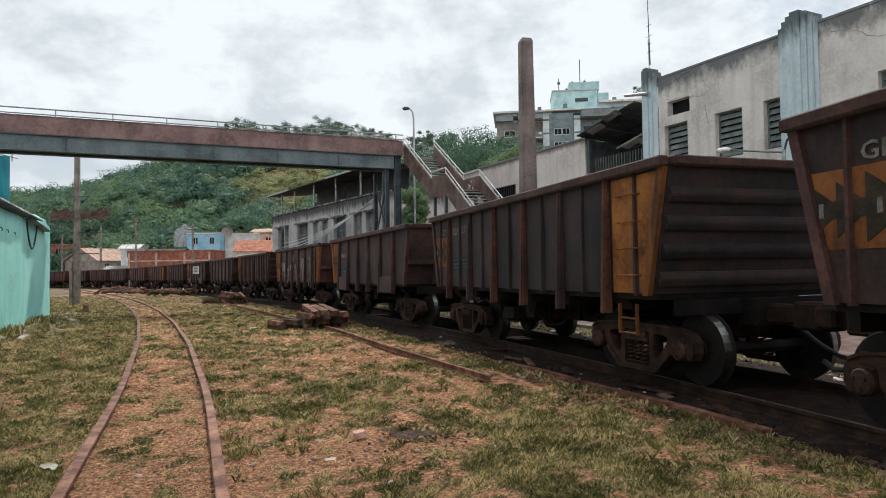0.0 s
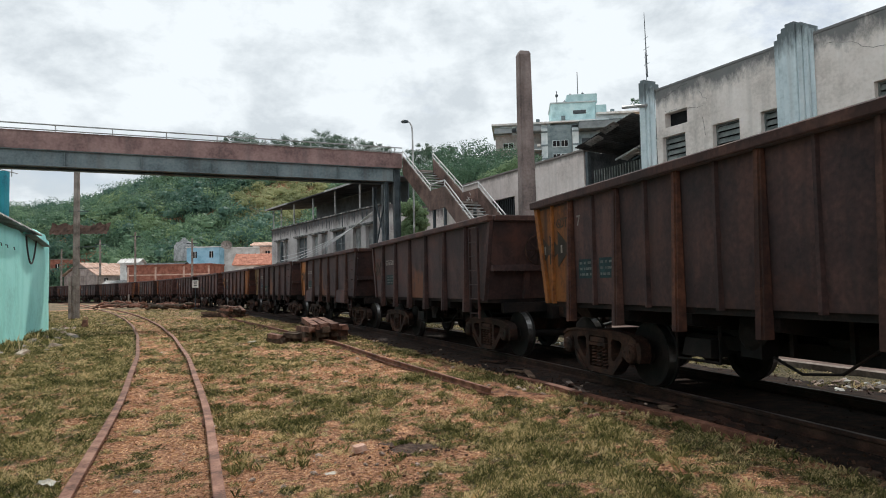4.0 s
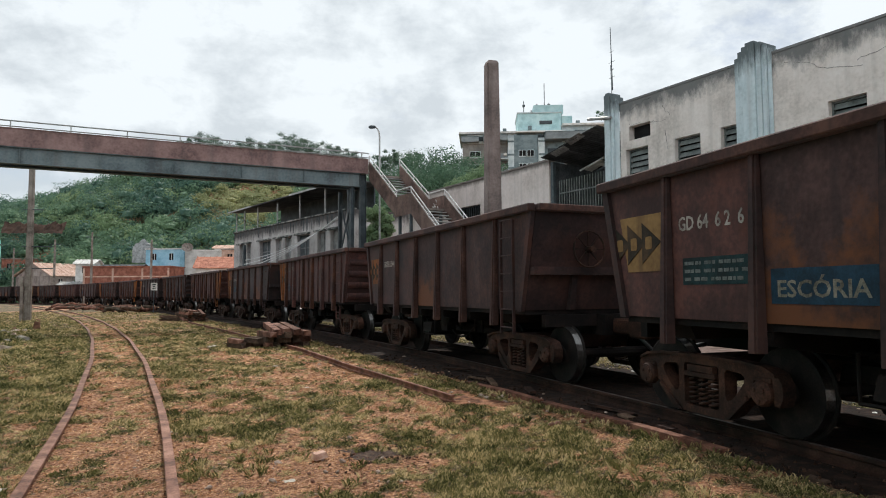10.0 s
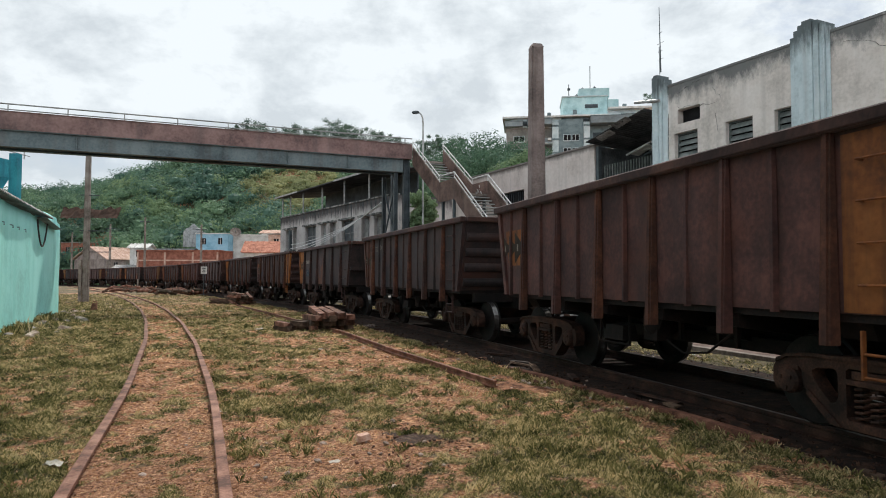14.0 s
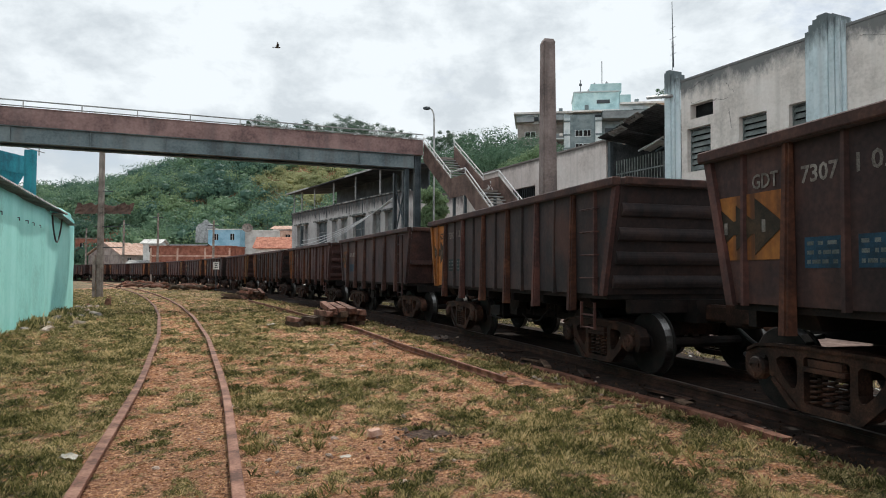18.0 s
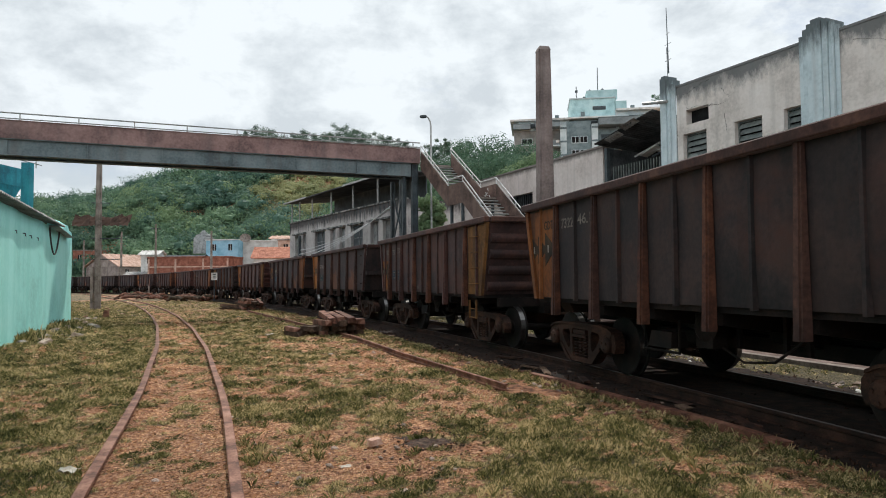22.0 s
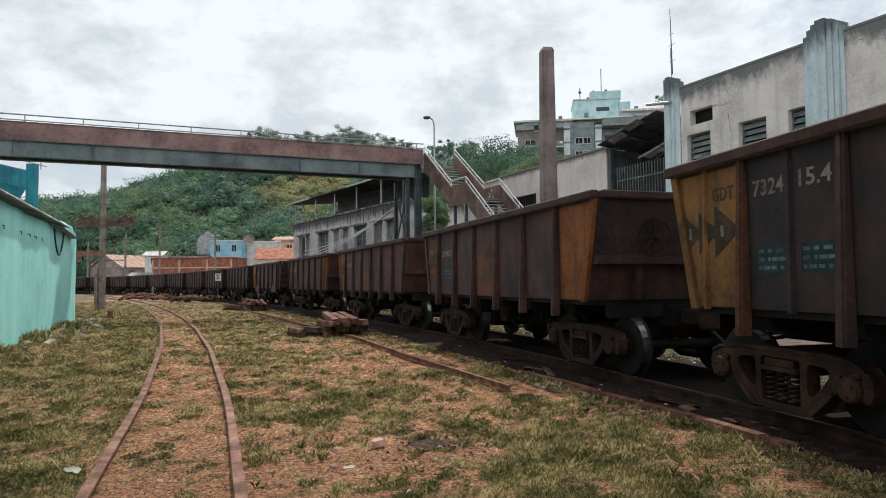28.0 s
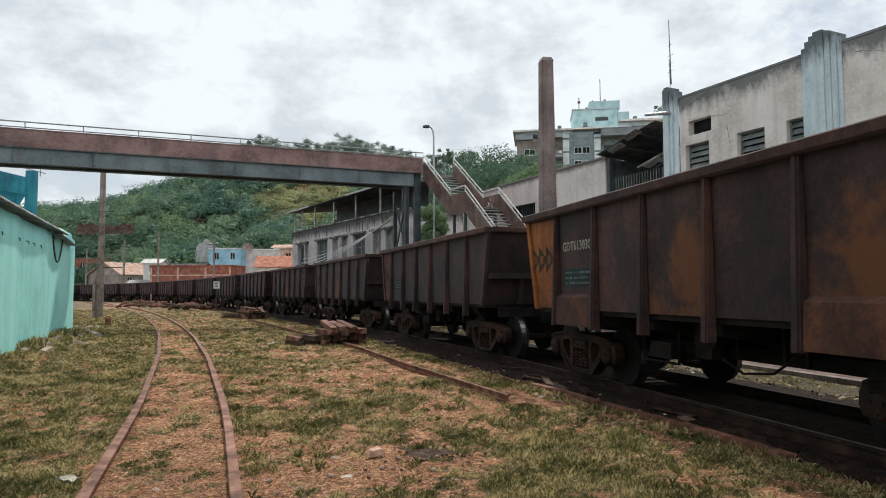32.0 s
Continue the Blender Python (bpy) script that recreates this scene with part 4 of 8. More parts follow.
# ---- buildings ----
def stained(name, dark, mid, light, top, depth, mould=(0.035, 0.04, 0.042), amount=1.0, edge=(0.5, 0.88), grain=(2.2, 2.2, 0.6), rise=0.6):
    """Plaster whose upper edge carries ragged black mould that runs down in streaks."""
    m = surface(name, dark, mid, light, 0.55, 0.9, 0.0, 0.15, 0.3, (0.26, 0.25, 0.235), 0.0, 0.22)
    nt = m.node_tree
    N, Lk = nt.nodes.new, nt.links.new
    b = nt.nodes["Principled BSDF"]
    base = b.inputs["Base Color"].links[0].from_socket
    coord = N("ShaderNodeTexCoord")
    sep = N("ShaderNodeSeparateXYZ")
    Lk(coord.outputs["Object"], sep.inputs[0])
    ramp_z = N("ShaderNodeMapRange")
    ramp_z.inputs["From Min"].default_value, ramp_z.inputs["From Max"].default_value = top - depth, top
    ramp_z.inputs["To Min"].default_value, ramp_z.inputs["To Max"].default_value = -0.55, rise
    ramp_z.clamp = False
    Lk(sep.outputs["Z"], ramp_z.inputs[0])
    squash = N("ShaderNodeMapping")
    squash.inputs["Scale"].default_value = grain
    Lk(coord.outputs["Object"], squash.inputs[0])
    run = N("ShaderNodeTexNoise")
    run.inputs["Scale"].default_value, run.inputs["Detail"].default_value, run.inputs["Roughness"].default_value = 1.3, 9.0, 0.74
    Lk(squash.outputs[0], run.inputs["Vector"])
    add = N("ShaderNodeMath")
    add.operation = "ADD"
    Lk(ramp_z.outputs[0], add.inputs[0])
    Lk(run.outputs["Fac"], add.inputs[1])
    cut = N("ShaderNodeValToRGB")
    cut.color_ramp.elements[0].position, cut.color_ramp.elements[1].position = edge
    cut.color_ramp.elements[1].color = (amount, amount, amount, 1)
    Lk(add.outputs[0], cut.inputs[0])
    mix = N("ShaderNodeMixRGB")
    mix.inputs[2].default_value = (*mould, 1)
    Lk(cut.outputs[0], mix.inputs[0])
    Lk(base, mix.inputs[1])
    Lk(mix.outputs[0], b.inputs["Base Color"])
    return m


FACADE = stained("mouldy_white_facade", (0.42, 0.38, 0.345), (0.64, 0.585, 0.54), (0.74, 0.69, 0.65), 8.75, 2.3, (0.085, 0.096, 0.1), 0.85, (0.58, 0.84), (1.6, 1.6, 0.8), 0.58)
PILASTER = stained("mouldy_pale_blue_pilaster", (0.38, 0.46, 0.48), (0.54, 0.63, 0.655), (0.64, 0.71, 0.73), 9.2, 2.7, (0.06, 0.072, 0.076), 0.85, (0.56, 0.86), (2.6, 2.6, 0.5), 0.61)
STATION_WALL = stained("streaked_station_wall", (0.22, 0.205, 0.2), (0.43, 0.405, 0.395), (0.54, 0.515, 0.505), 6.95, 1.7, (0.05, 0.045, 0.045), 0.9)
SHED_WALL = stained("pinkish_shed_wall", (0.42, 0.36, 0.33), (0.6, 0.53, 0.495), (0.69, 0.62, 0.59), 7.05, 0.5, (0.12, 0.11, 0.1), 0.8)


def wall_with_openings(bm, x0, x1, z0, z1, t, holes):
    """A wall in the plane y = 0, t thick towards +y, with openings (x0, x1, z0, z1) through it."""
    xs = sorted({x0, x1, *[h[0] for h in holes], *[h[1] for h in holes]})
    zs = sorted({z0, z1, *[h[2] for h in holes], *[h[3] for h in holes]})
    def hole(x, z):
        return any(h[0] < x < h[1] and h[2] < z < h[3] for h in holes)
    def quad(*c):
        bm.faces.new([bm.verts.new(v) for v in c])
    for xa, xb in zip(xs, xs[1:]):
        for za, zb in zip(zs, zs[1:]):
            if hole((xa + xb) / 2, (za + zb) / 2):
                continue
            quad((xa, 0, za), (xb, 0, za), (xb, 0, zb), (xa, 0, zb))
            quad((xb, t, za), (xa, t, za), (xa, t, zb), (xb, t, zb))
    for a, b, c, d in holes:
        quad((a, 0, c), (a, t, c), (a, t, d), (a, 0, d))
        quad((b, t, c), (b, 0, c), (b, 0, d), (b, t, d))
        quad((a, t, c), (a, 0, c), (b, 0, c), (b, t, c))
        quad((a, 0, d), (a, t, d), (b, t, d), (b, 0, d))
    quad((x0, 0, z1), (x1, 0, z1), (x1, t, z1), (x0, t, z1))
    quad((x0, t, z0), (x0, 0, z0), (x0, 0, z1), (x0, t, z1))
    quad((x1, 0, z0), (x1, t, z0), (x1, t, z1), (x1, 0, z1))
    quad((x0, 0, z0), (x0, t, z0), (x1, t, z0), (x1, 0, z0))


def louvre_window(parent, x0, x1, z0, z1, y=0.2, slats=7):
    w = new("window")
    w.parent = parent
    w = part_window_frame(w, parent, x0, x1, z0, z1, y)
    n = slats
    h = (z1 - z0 - 0.1) / n
    for i in range(n):
        bm = bmesh.new()
        z = z0 + 0.05 + h * (i + 0.5)
        hexa(bm, [(x0 + 0.06, y - 0.05, z - h * 0.42), (x1 - 0.06, y - 0.05, z - h * 0.42), (x1 - 0.06, y - 0.035, z - h * 0.42), (x0 + 0.06, y - 0.035, z - h * 0.42), (x0 + 0.06, y + 0.03, z + h * 0.42), (x1 - 0.06, y + 0.03, z + h * 0.42), (x1 - 0.06, y + 0.045, z + h * 0.42), (x0 + 0.06, y + 0.045, z + h * 0.42)])
        part("slat", bm, LOUVRE, w)


def part_window_frame(holder, parent, x0, x1, z0, z1, y):
    bpy.data.objects.remove(holder)
    bm = bmesh.new()
    for a, b, c, d in ((x0, x0 + 0.055, z0, z1), (x1 - 0.055, x1, z0, z1), (x0 + 0.055, x1 - 0.055, z0, z0 + 0.05), (x0 + 0.055, x1 - 0.055, z1 - 0.05, z1)):
        box(bm, a, b, y - 0.03, y + 0.05, c, d)
    return part("window", bm, LOUVRE, parent, "grey metal louvre window")


WB = Matrix(((0.450, 0.893, 0, 8.26), (-0.893, 0.450, 0, 24.0), (0, 0, 1, 0), (0, 0, 0, 1)))


def make_white_building():
    t = empty("warehouse", WB, "tall white building with black mould along its stepped parapet", "building")
    holes = [(0.33, 1.34, 6.97, 7.49), (0.17, 1.22, 5.1, 6.65), (2.39, 3.43, 5.1, 6.62), (4.2, 4.83, 5.1, 6.62), (7.6, 8.6, 5.1, 6.6), (10.2, 11.2, 5.1, 6.6), (0.6, 1.8, 0.2, 3.0), (7.5, 9.6, 0.0, 3.2)]
    bm = bmesh.new()
    wall_with_openings(bm, -0.1, 34.0, -0.2, 8.42, 0.28, holes)
    part("front_wall", bm, FACADE, t)
    for i, (a, b, c, d) in enumerate(holes):
        if 1 <= i <= 5:
            louvre_window(t, a, b, c, d, 0.2)
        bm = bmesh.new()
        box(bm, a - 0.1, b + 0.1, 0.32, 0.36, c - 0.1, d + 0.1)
        part("blind", bm, SHADOW_HOLE, t, "black sheet painted as the unlit room behind the opening")
    bm = bmesh.new()
    box(bm, -0.1, 34, -0.02, 0.34, 8.424, 8.5)
    part("coping", bm, FACADE, t)
    # side and back walls and a roof
    for a, b, c, d in ((-0.1, 0.18, 0.284, 14.0), (33.7, 34.0, 0.284, 14.0), (0.184, 33.69, 13.7, 14.0)):
        bm = bmesh.new()
        box(bm, a, b, c, d, -0.2, 8.0)
        part("wall", bm, FACADE, t)
    bm = bmesh.new()
    box(bm, 0.19, 33.69, 0.37, 13.69, 7.6, 7.75)
    part("roof", bm, DARK_ROOF, t)
    # stepped pilasters
    def pilaster(x0, steps, z_low):
        k = x0
        for w, z, proud in steps:
            bm = bmesh.new()
            box(bm, k, k + w, -proud, -0.003 if proud < 0.4 else -0.003, z_low, z)
            box(bm, k, k + w, 0.345, 0.4, 8.3, z)
            box(bm, k, k + w, -0.0025, 0.344, 8.505, z)
            bmesh.ops.bevel(bm, geom=[e for e in bm.edges if abs(e.verts[0].co.z - e.verts[1].co.z) > 4], offset=0.012, segments=1, affect="EDGES")
            part("pilaster_step", bm, PILASTER, t)
            k += w + 0.004
    pilaster(4.8, [(0.14, 8.62, 0.06), (0.16, 8.78, 0.1), (0.16, 8.88, 0.15), (0.3, 8.95, 0.2), (0.16, 8.88, 0.15), (0.16, 8.78, 0.1), (0.12, 8.62, 0.06)], -0.2)
    pilaster(-0.78, [(0.12, 8.9, 0.15), (0.2, 8.95, 0.2), (0.14, 8.8, 0.14), (0.2, 8.6, 0.08)], -0.2)
    pilaster(16.5, [(0.14, 8.72, 0.08), (0.2, 8.95, 0.14), (0.42, 9.15, 0.2), (0.2, 8.95, 0.14), (0.14, 8.75, 0.08)], -0.2)
    # pipe, mast and a fern on the corner
    bm = bmesh.new()
    tube(bm, [(-1.7, -0.1, 8.22), (-0.3, -0.26, 7.95)], 0.06, 10)
    part("drain_pipe", bm, RAILING, t)
    bm = bmesh.new()
    tube(bm, [(-0.55, 0.1, 9.12), (-0.6, 0.1, 11.6)], 0.025, 6, 0.012)
    for z, w in ((9.6, 0.14), (9.9, 0.1), (10.2, 0.16), (10.6, 0.1)):
        tube(bm, [(-0.56 - w, 0.1, z), (-0.56 + w, 0.1, z + 0.03)], 0.008, 5)
    tube(bm, [(-0.8, 0.3, 9.1), (-0.82, 0.3, 10.2)], 0.012, 5)
    part("antenna", bm, DARK_STEEL, t)
    bm = bmesh.new()
    for k in (2.9, 5.4, 7.9):
        tube(bm, [(5.9, -0.14, 8.0), (5.91, -0.15, k - 2.9)], 0.014, 6)
    part("down_cable", bm, PLASTER_BLUE, t)


make_white_building()


def make_facade_wear():
    """Cracks that run over the plaster and a small fern rooted at the corner."""
    rng = random.Random(31)
    t = empty("wall_cracks", WB, "dark cracks in the white plaster", "crack")
    for x, z, n, dx, dz in ((0.35, 7.6, 14, 0.11, -0.004), (0.2, 8.1, 9, 0.12, 0.02), (1.9, 7.9, 8, 0.05, -0.05), (6.4, 8.05, 13, 0.17, -0.06), (8.4, 7.5, 10, 0.15, 0.03), (2.0, 7.0, 6, 0.02, -0.08)):
        bm = bmesh.new()
        p = [x, z]
        for i in range(n):
            q = [p[0] + dx * rng.uniform(0.4, 1.6), p[1] + dz + rng.uniform(-0.06, 0.06)]
            bar(bm, (p[0], -0.002, p[1]), (q[0], -0.002, q[1]), 0.008, rng.uniform(0.004, 0.022), (0, 1, 0))
            p = q
        part("crack", bm, MOULD, t)
    rg = np.random.default_rng(3)
    c = np.array([[-1.0 + 0.25 * math.sin(i * 2.1), -0.05, 8.1 + 0.06 * i] for i in range(6)])
    ob = leaf_mesh("corner_fern", leaves(rg, c, np.full(6, 0.1), 60, 0.03), LEAF)
    ob.matrix_basis = WB
    tagged(ob, "small fern rooted in the corner of the wall", "fern")


def make_shed():
    """The low building in line with it, and the gated yard between the two."""
    t = empty("shed", WB, "low pinkish white shed with a plain wall above the tracks", "building")
    bm = bmesh.new()
    wall_with_openings(bm, -17.2, -4.25, -0.2, 7.02, 0.25, [(-11.8, -9.55, 4.3, 5.8)])
    part("front_wall", bm, SHED_WALL, t)
    for a, b in ((-11.8, -9.55),):
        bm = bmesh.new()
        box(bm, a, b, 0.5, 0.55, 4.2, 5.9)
        part("blind", bm, SHADOW_HOLE, t, "black sheet painted as the unlit room behind the bars")
        x = a + 0.1
        while x < b:
            bm = bmesh.new()
            tube(bm, [(x, 0.1, 4.3), (x, 0.1, 5.8)], 0.018, 6)
            part("window_bar", bm, DARK_STEEL, t)
            x += 0.17
    for a, b, c, d in ((-4.5, -4.25, 0.254, 9.0), (-17.2, -16.95, 0.254, 9.0), (-16.94, -4.51, 8.7, 9.0)):
        bm = bmesh.new()
        box(bm, a, b, c, d, -0.2, 6.6)
        part("wall", bm, SHED_WALL, t)
    bm = bmesh.new()
    box(bm, -16.94, -4.51, 0.26, 8.69, 6.3, 6.42)
    part("roof", bm, DARK_ROOF, t)
    bm = bmesh.new()
    box(bm, -17.25, -4.2, -0.05, 0.3, 7.024, 7.1)
    part("coping", bm, SHED_WALL, t)
    y = empty("yard_roof", WB, "dark sagging corrugated roof over a gated yard", "roof")
    def sheet(x0, x1, za, zb, y0, y1, drop):
        bm = bmesh.new()
        n = int((x1 - x0) / 0.07)
        rows = []
        for i in range(n + 1):
            x = x0 + (x1 - x0) * i / n
            z = za + (zb - za) * i / n + 0.014 * (1 if i % 2 else -1)
            rows.append([bm.verts.new((x, y0, z)), bm.verts.new((x, y1, z - drop)), bm.verts.new((x, y1, z - drop + 0.012)), bm.verts.new((x, y0, z + 0.012))])
        for p, q in zip(rows, rows[1:]):
            for j in range(4):
                bm.faces.new((p[j], p[(j + 1) % 4], q[(j + 1) % 4], q[j]))
        bm.faces.new(rows[0][::-1])
        bm.faces.new(rows[-1])
        return bm
    # sheets reach 9 m back to keep the yard below dark
    for k in range(3):
        part("roof_sheet", sheet(-4.2 + k * 1.14, -3.1 + k * 1.14, 7.1 + k * 0.22, 7.3 + k * 0.22, -0.5, 9.0, 0.7), DARK_ROOF, y)
    for k, (xa, xb) in enumerate(((-3.4, -2.6), (-2.5, -1.7))):
        part("pale_sheet", sheet(xa, xb, 7.12 + k * 0.32, 7.28 + k * 0.34, -0.62, -0.3, 0.1), CORRUGATED, y, "pale curled edge sheet")
    for k in range(3):
        bm = bmesh.new()
        bar(bm, (-3.2 + k * 0.25, 0.8 + k * 0.7, 6.5), (-0.9, 0.7 + k * 0.7, 6.95), 0.07)
        part("rafter", bm, RAILING if k == 0 else DARK_STEEL, y)
    for x, yy in ((-4.1, 0.1), (-0.9, 0.1), (-2.5, 2.4)):
        bm = bmesh.new()
        bar(bm, (x, yy, -0.2), (x, yy, 6.95), 0.16)
        part("post", bm, DARK_STEEL, y)
    # dark back and side sheets added to stand for shade under the roof
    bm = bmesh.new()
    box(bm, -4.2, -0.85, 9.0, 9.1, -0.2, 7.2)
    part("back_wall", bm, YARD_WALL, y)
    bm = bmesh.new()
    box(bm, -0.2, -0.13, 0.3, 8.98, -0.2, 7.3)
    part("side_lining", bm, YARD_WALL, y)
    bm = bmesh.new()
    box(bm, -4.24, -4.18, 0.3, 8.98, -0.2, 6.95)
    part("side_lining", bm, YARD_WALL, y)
    for k, (xa, xb, za, zb) in enumerate(((-2.6, -1.7, 6.42, 6.68), (-1.6, -0.95, 6.72, 6.9), (-1.7, -0.95, 6.45, 6.62))):
        part("pale_sheet", sheet(xa, xb, za, zb, 0.5, 0.9, 0.04), HOUSE_WHITE, y, "pale torn sheet under the roof")
    g = empty("yard_gate", WB, "tall grey steel bar gate closing the yard", "gate")
    x = -3.95
    while x < -0.95:
        bm = bmesh.new()
        tube(bm, [(x, 0.3, 0.1), (x, 0.3, 6.15)], 0.022, 6)
        part("bar", bm, LOUVRE, g)
        x += 0.155
    for z in (0.3, 2.2, 4.1, 5.6):
        bm = bmesh.new()
        bar(bm, (-4.0, 0.33, z), (-0.95, 0.33, z), 0.05)
        part("cross_bar", bm, LOUVRE, g)


make_shed()

OLD_SHUTTER = surface("faded_grey_shutter", (0.16, 0.165, 0.165), (0.27, 0.275, 0.275), (0.36, 0.365, 0.36), 1.6, 0.85, 0.0, 0.1, 0.5, (0.12, 0.12, 0.12))
ST = Matrix(((0.5446, 0.8387, 0, -15.27), (-0.8387, 0.5446, 0, 62.5), (0, 0, 1, 0), (0, 0, 0, 1)))


def make_station():
    t = empty("station_building", ST, "old white two storey building with black streaks and roof terrace", "building")
    wins = [(1.4, 2.4, 3.9), (3.3, 4.2, 3.9), (6.3, 8.6, 3.6), (9.7, 10.8, 3.9), (11.6, 12.7, 3.9), (13.8, 15.9, 3.4), (17.2, 18.5, 3.8), (19.2, 20.6, 3.8)]
    holes = [(a, b, c, 5.75) for a, b, c in wins]
    bm = bmesh.new()
    wall_with_openings(bm, 0, 22.2, -0.2, 6.95, 0.3, holes + [(2, 3.2, 0, 2.4), (9, 11, 0, 2.5), (15, 17, 0, 2.5)])
    part("front_wall", bm, STATION_WALL, t)
    for a, b, c, d in ((0, 0.3, 0.304, 9.0), (21.9, 22.2, 0.304, 9.0), (0.304, 21.89, 8.7, 9.0)):
        bm = bmesh.new()
        box(bm, a, b, c, d, -0.2, 6.95)
        part("wall", bm, STATION_WALL, t)
    bm = bmesh.new()
    box(bm, 0.31, 21.88, 0.31, 8.69, 6.0, 6.15)
    part("terrace_floor", bm, CONCRETE, t)
    for a, b, c, d in holes:
        bm = bmesh.new()
        box(bm, a, b, 0.25, 0.29, c, d)
        w = part("window", bm, DARK_STEEL if b - a > 1.6 else OLD_SHUTTER, t, "old shuttered window under a concrete hood")
        bm = bmesh.new()
        box(bm, (a + b) / 2 - 0.03, (a + b) / 2 + 0.03, 0.2, 0.246, c, d)
        box(bm, a, b, 0.21, 0.246, (c + d) / 2 + 0.2, (c + d) / 2 + 0.26)
        part("glazing_bar", bm, OLD_SHUTTER, w)
        bm = bmesh.new()
        box(bm, a - 0.15, b + 0.15, -0.26, -0.003, d + 0.03, d + 0.16)
        part("hood", bm, MOULD, t)
        bm = bmesh.new()
        box(bm, a - 0.1, b + 0.1, -0.12, -0.003, c - 0.1, c)
        part("sill", bm, MOULD, t)
    bm = bmesh.new()
    box(bm, -0.05, 22.25, -0.1, 0.34, 6.954, 7.05)
    part("coping", bm, MOULD, t)
    for x in (0.15, 2.2, 5.35, 9.6, 13.9, 18.1, 21.6):
        for y in (0.15,):
            bm = bmesh.new()
            tube(bm, [(x, y, 7.05), (x, y, 8.85)], 0.07, 8)
            part("column", bm, RAILING, t)
    bm = bmesh.new()
    hexa(bm, [(-0.3, -0.5, 8.82), (22.8, -0.5, 8.82), (19.6, 4.0, 9.25), (-0.3, 4.0, 9.25), (-0.3, -0.5, 8.9), (22.8, -0.5, 8.9), (19.6, 4.0, 9.33), (-0.3, 4.0, 9.33)])
    part("roof", bm, DARK_ROOF, t)
    for a, b in ((-0.3, 5.5), (13.4, 18.6)):
        bm = bmesh.new()
        box(bm, a, b, -0.56, -0.503, 8.8, 8.93)
        part("roof_edge", bm, RAILING, t)
    # dark sheet added to stand for the shade inside the terrace
    bm = bmesh.new()
    box(bm, 2.6, 19.4, 3.4, 3.5, 6.15, 9.15)
    part("terrace_back_wall", bm, DARK_STEEL, t)
    rs = random.Random(14)
    for i in range(34):
        x, w, h = 0.3 + 0.64 * i + rs.uniform(-0.2, 0.2), rs.uniform(0.07, 0.2), rs.uniform(0.4, 1.3)
        bm = bmesh.new()
        hexa(bm, [(x - w * 0.3, -0.004, 6.95 - h), (x + w * 0.3, -0.004, 6.95 - h), (x + w * 0.3, -0.001, 6.95 - h), (x - w * 0.3, -0.001, 6.95 - h), (x - w, -0.004, 6.95), (x + w, -0.004, 6.95), (x + w, -0.001, 6.95), (x - w, -0.001, 6.95)])
        part("drip_stain", bm, DARK_ROOF, t)
    # clutter on the terrace
    rng = random.Random(2)
    for i in range(9):
        bm = bmesh.new()
        w = rng.uniform(0.5, 1.3)
        box(bm, -w / 2, w / 2, -0.3, 0.3, 0, rng.uniform(0.9, 1.5), taper=0.03)
        ob = part("crate", bm, rng.choice([BLUE_PAINT, CONCRETE, RUST_DARK, HOUSE_WHITE]), t)
        ob.matrix_basis = pose(6 + i * 1.5, 2 + rng.uniform(0, 3), 6.15, 0, 0, rng.uniform(0, 90))
    c = empty("station_cables", ST, "grey telephone cables slung along the old building", "cable")
    for k in range(4):
        bm = bmesh.new()
        pts = []
        for i in range(13):
            f = i / 12
            pts.append((4.5 + 17.5 * f, -0.6 - 0.1 * k, 4.3 + 2.1 * f - 0.36 * k * (1 - f) - 1.9 * f * (1 - f)))
        tube(bm, pts, 0.032, 5)
        part("cable", bm, LIGHT_CABLE, c)
    bm = bmesh.new()
    bar(bm, (4.3, -0.6, -0.2), (4.3, -0.6, 5.6), 0.22)
    tagged(part("cable_post", bm, DARK_STEEL), "dark post beside the old building", "post").matrix_basis = ST


make_station()


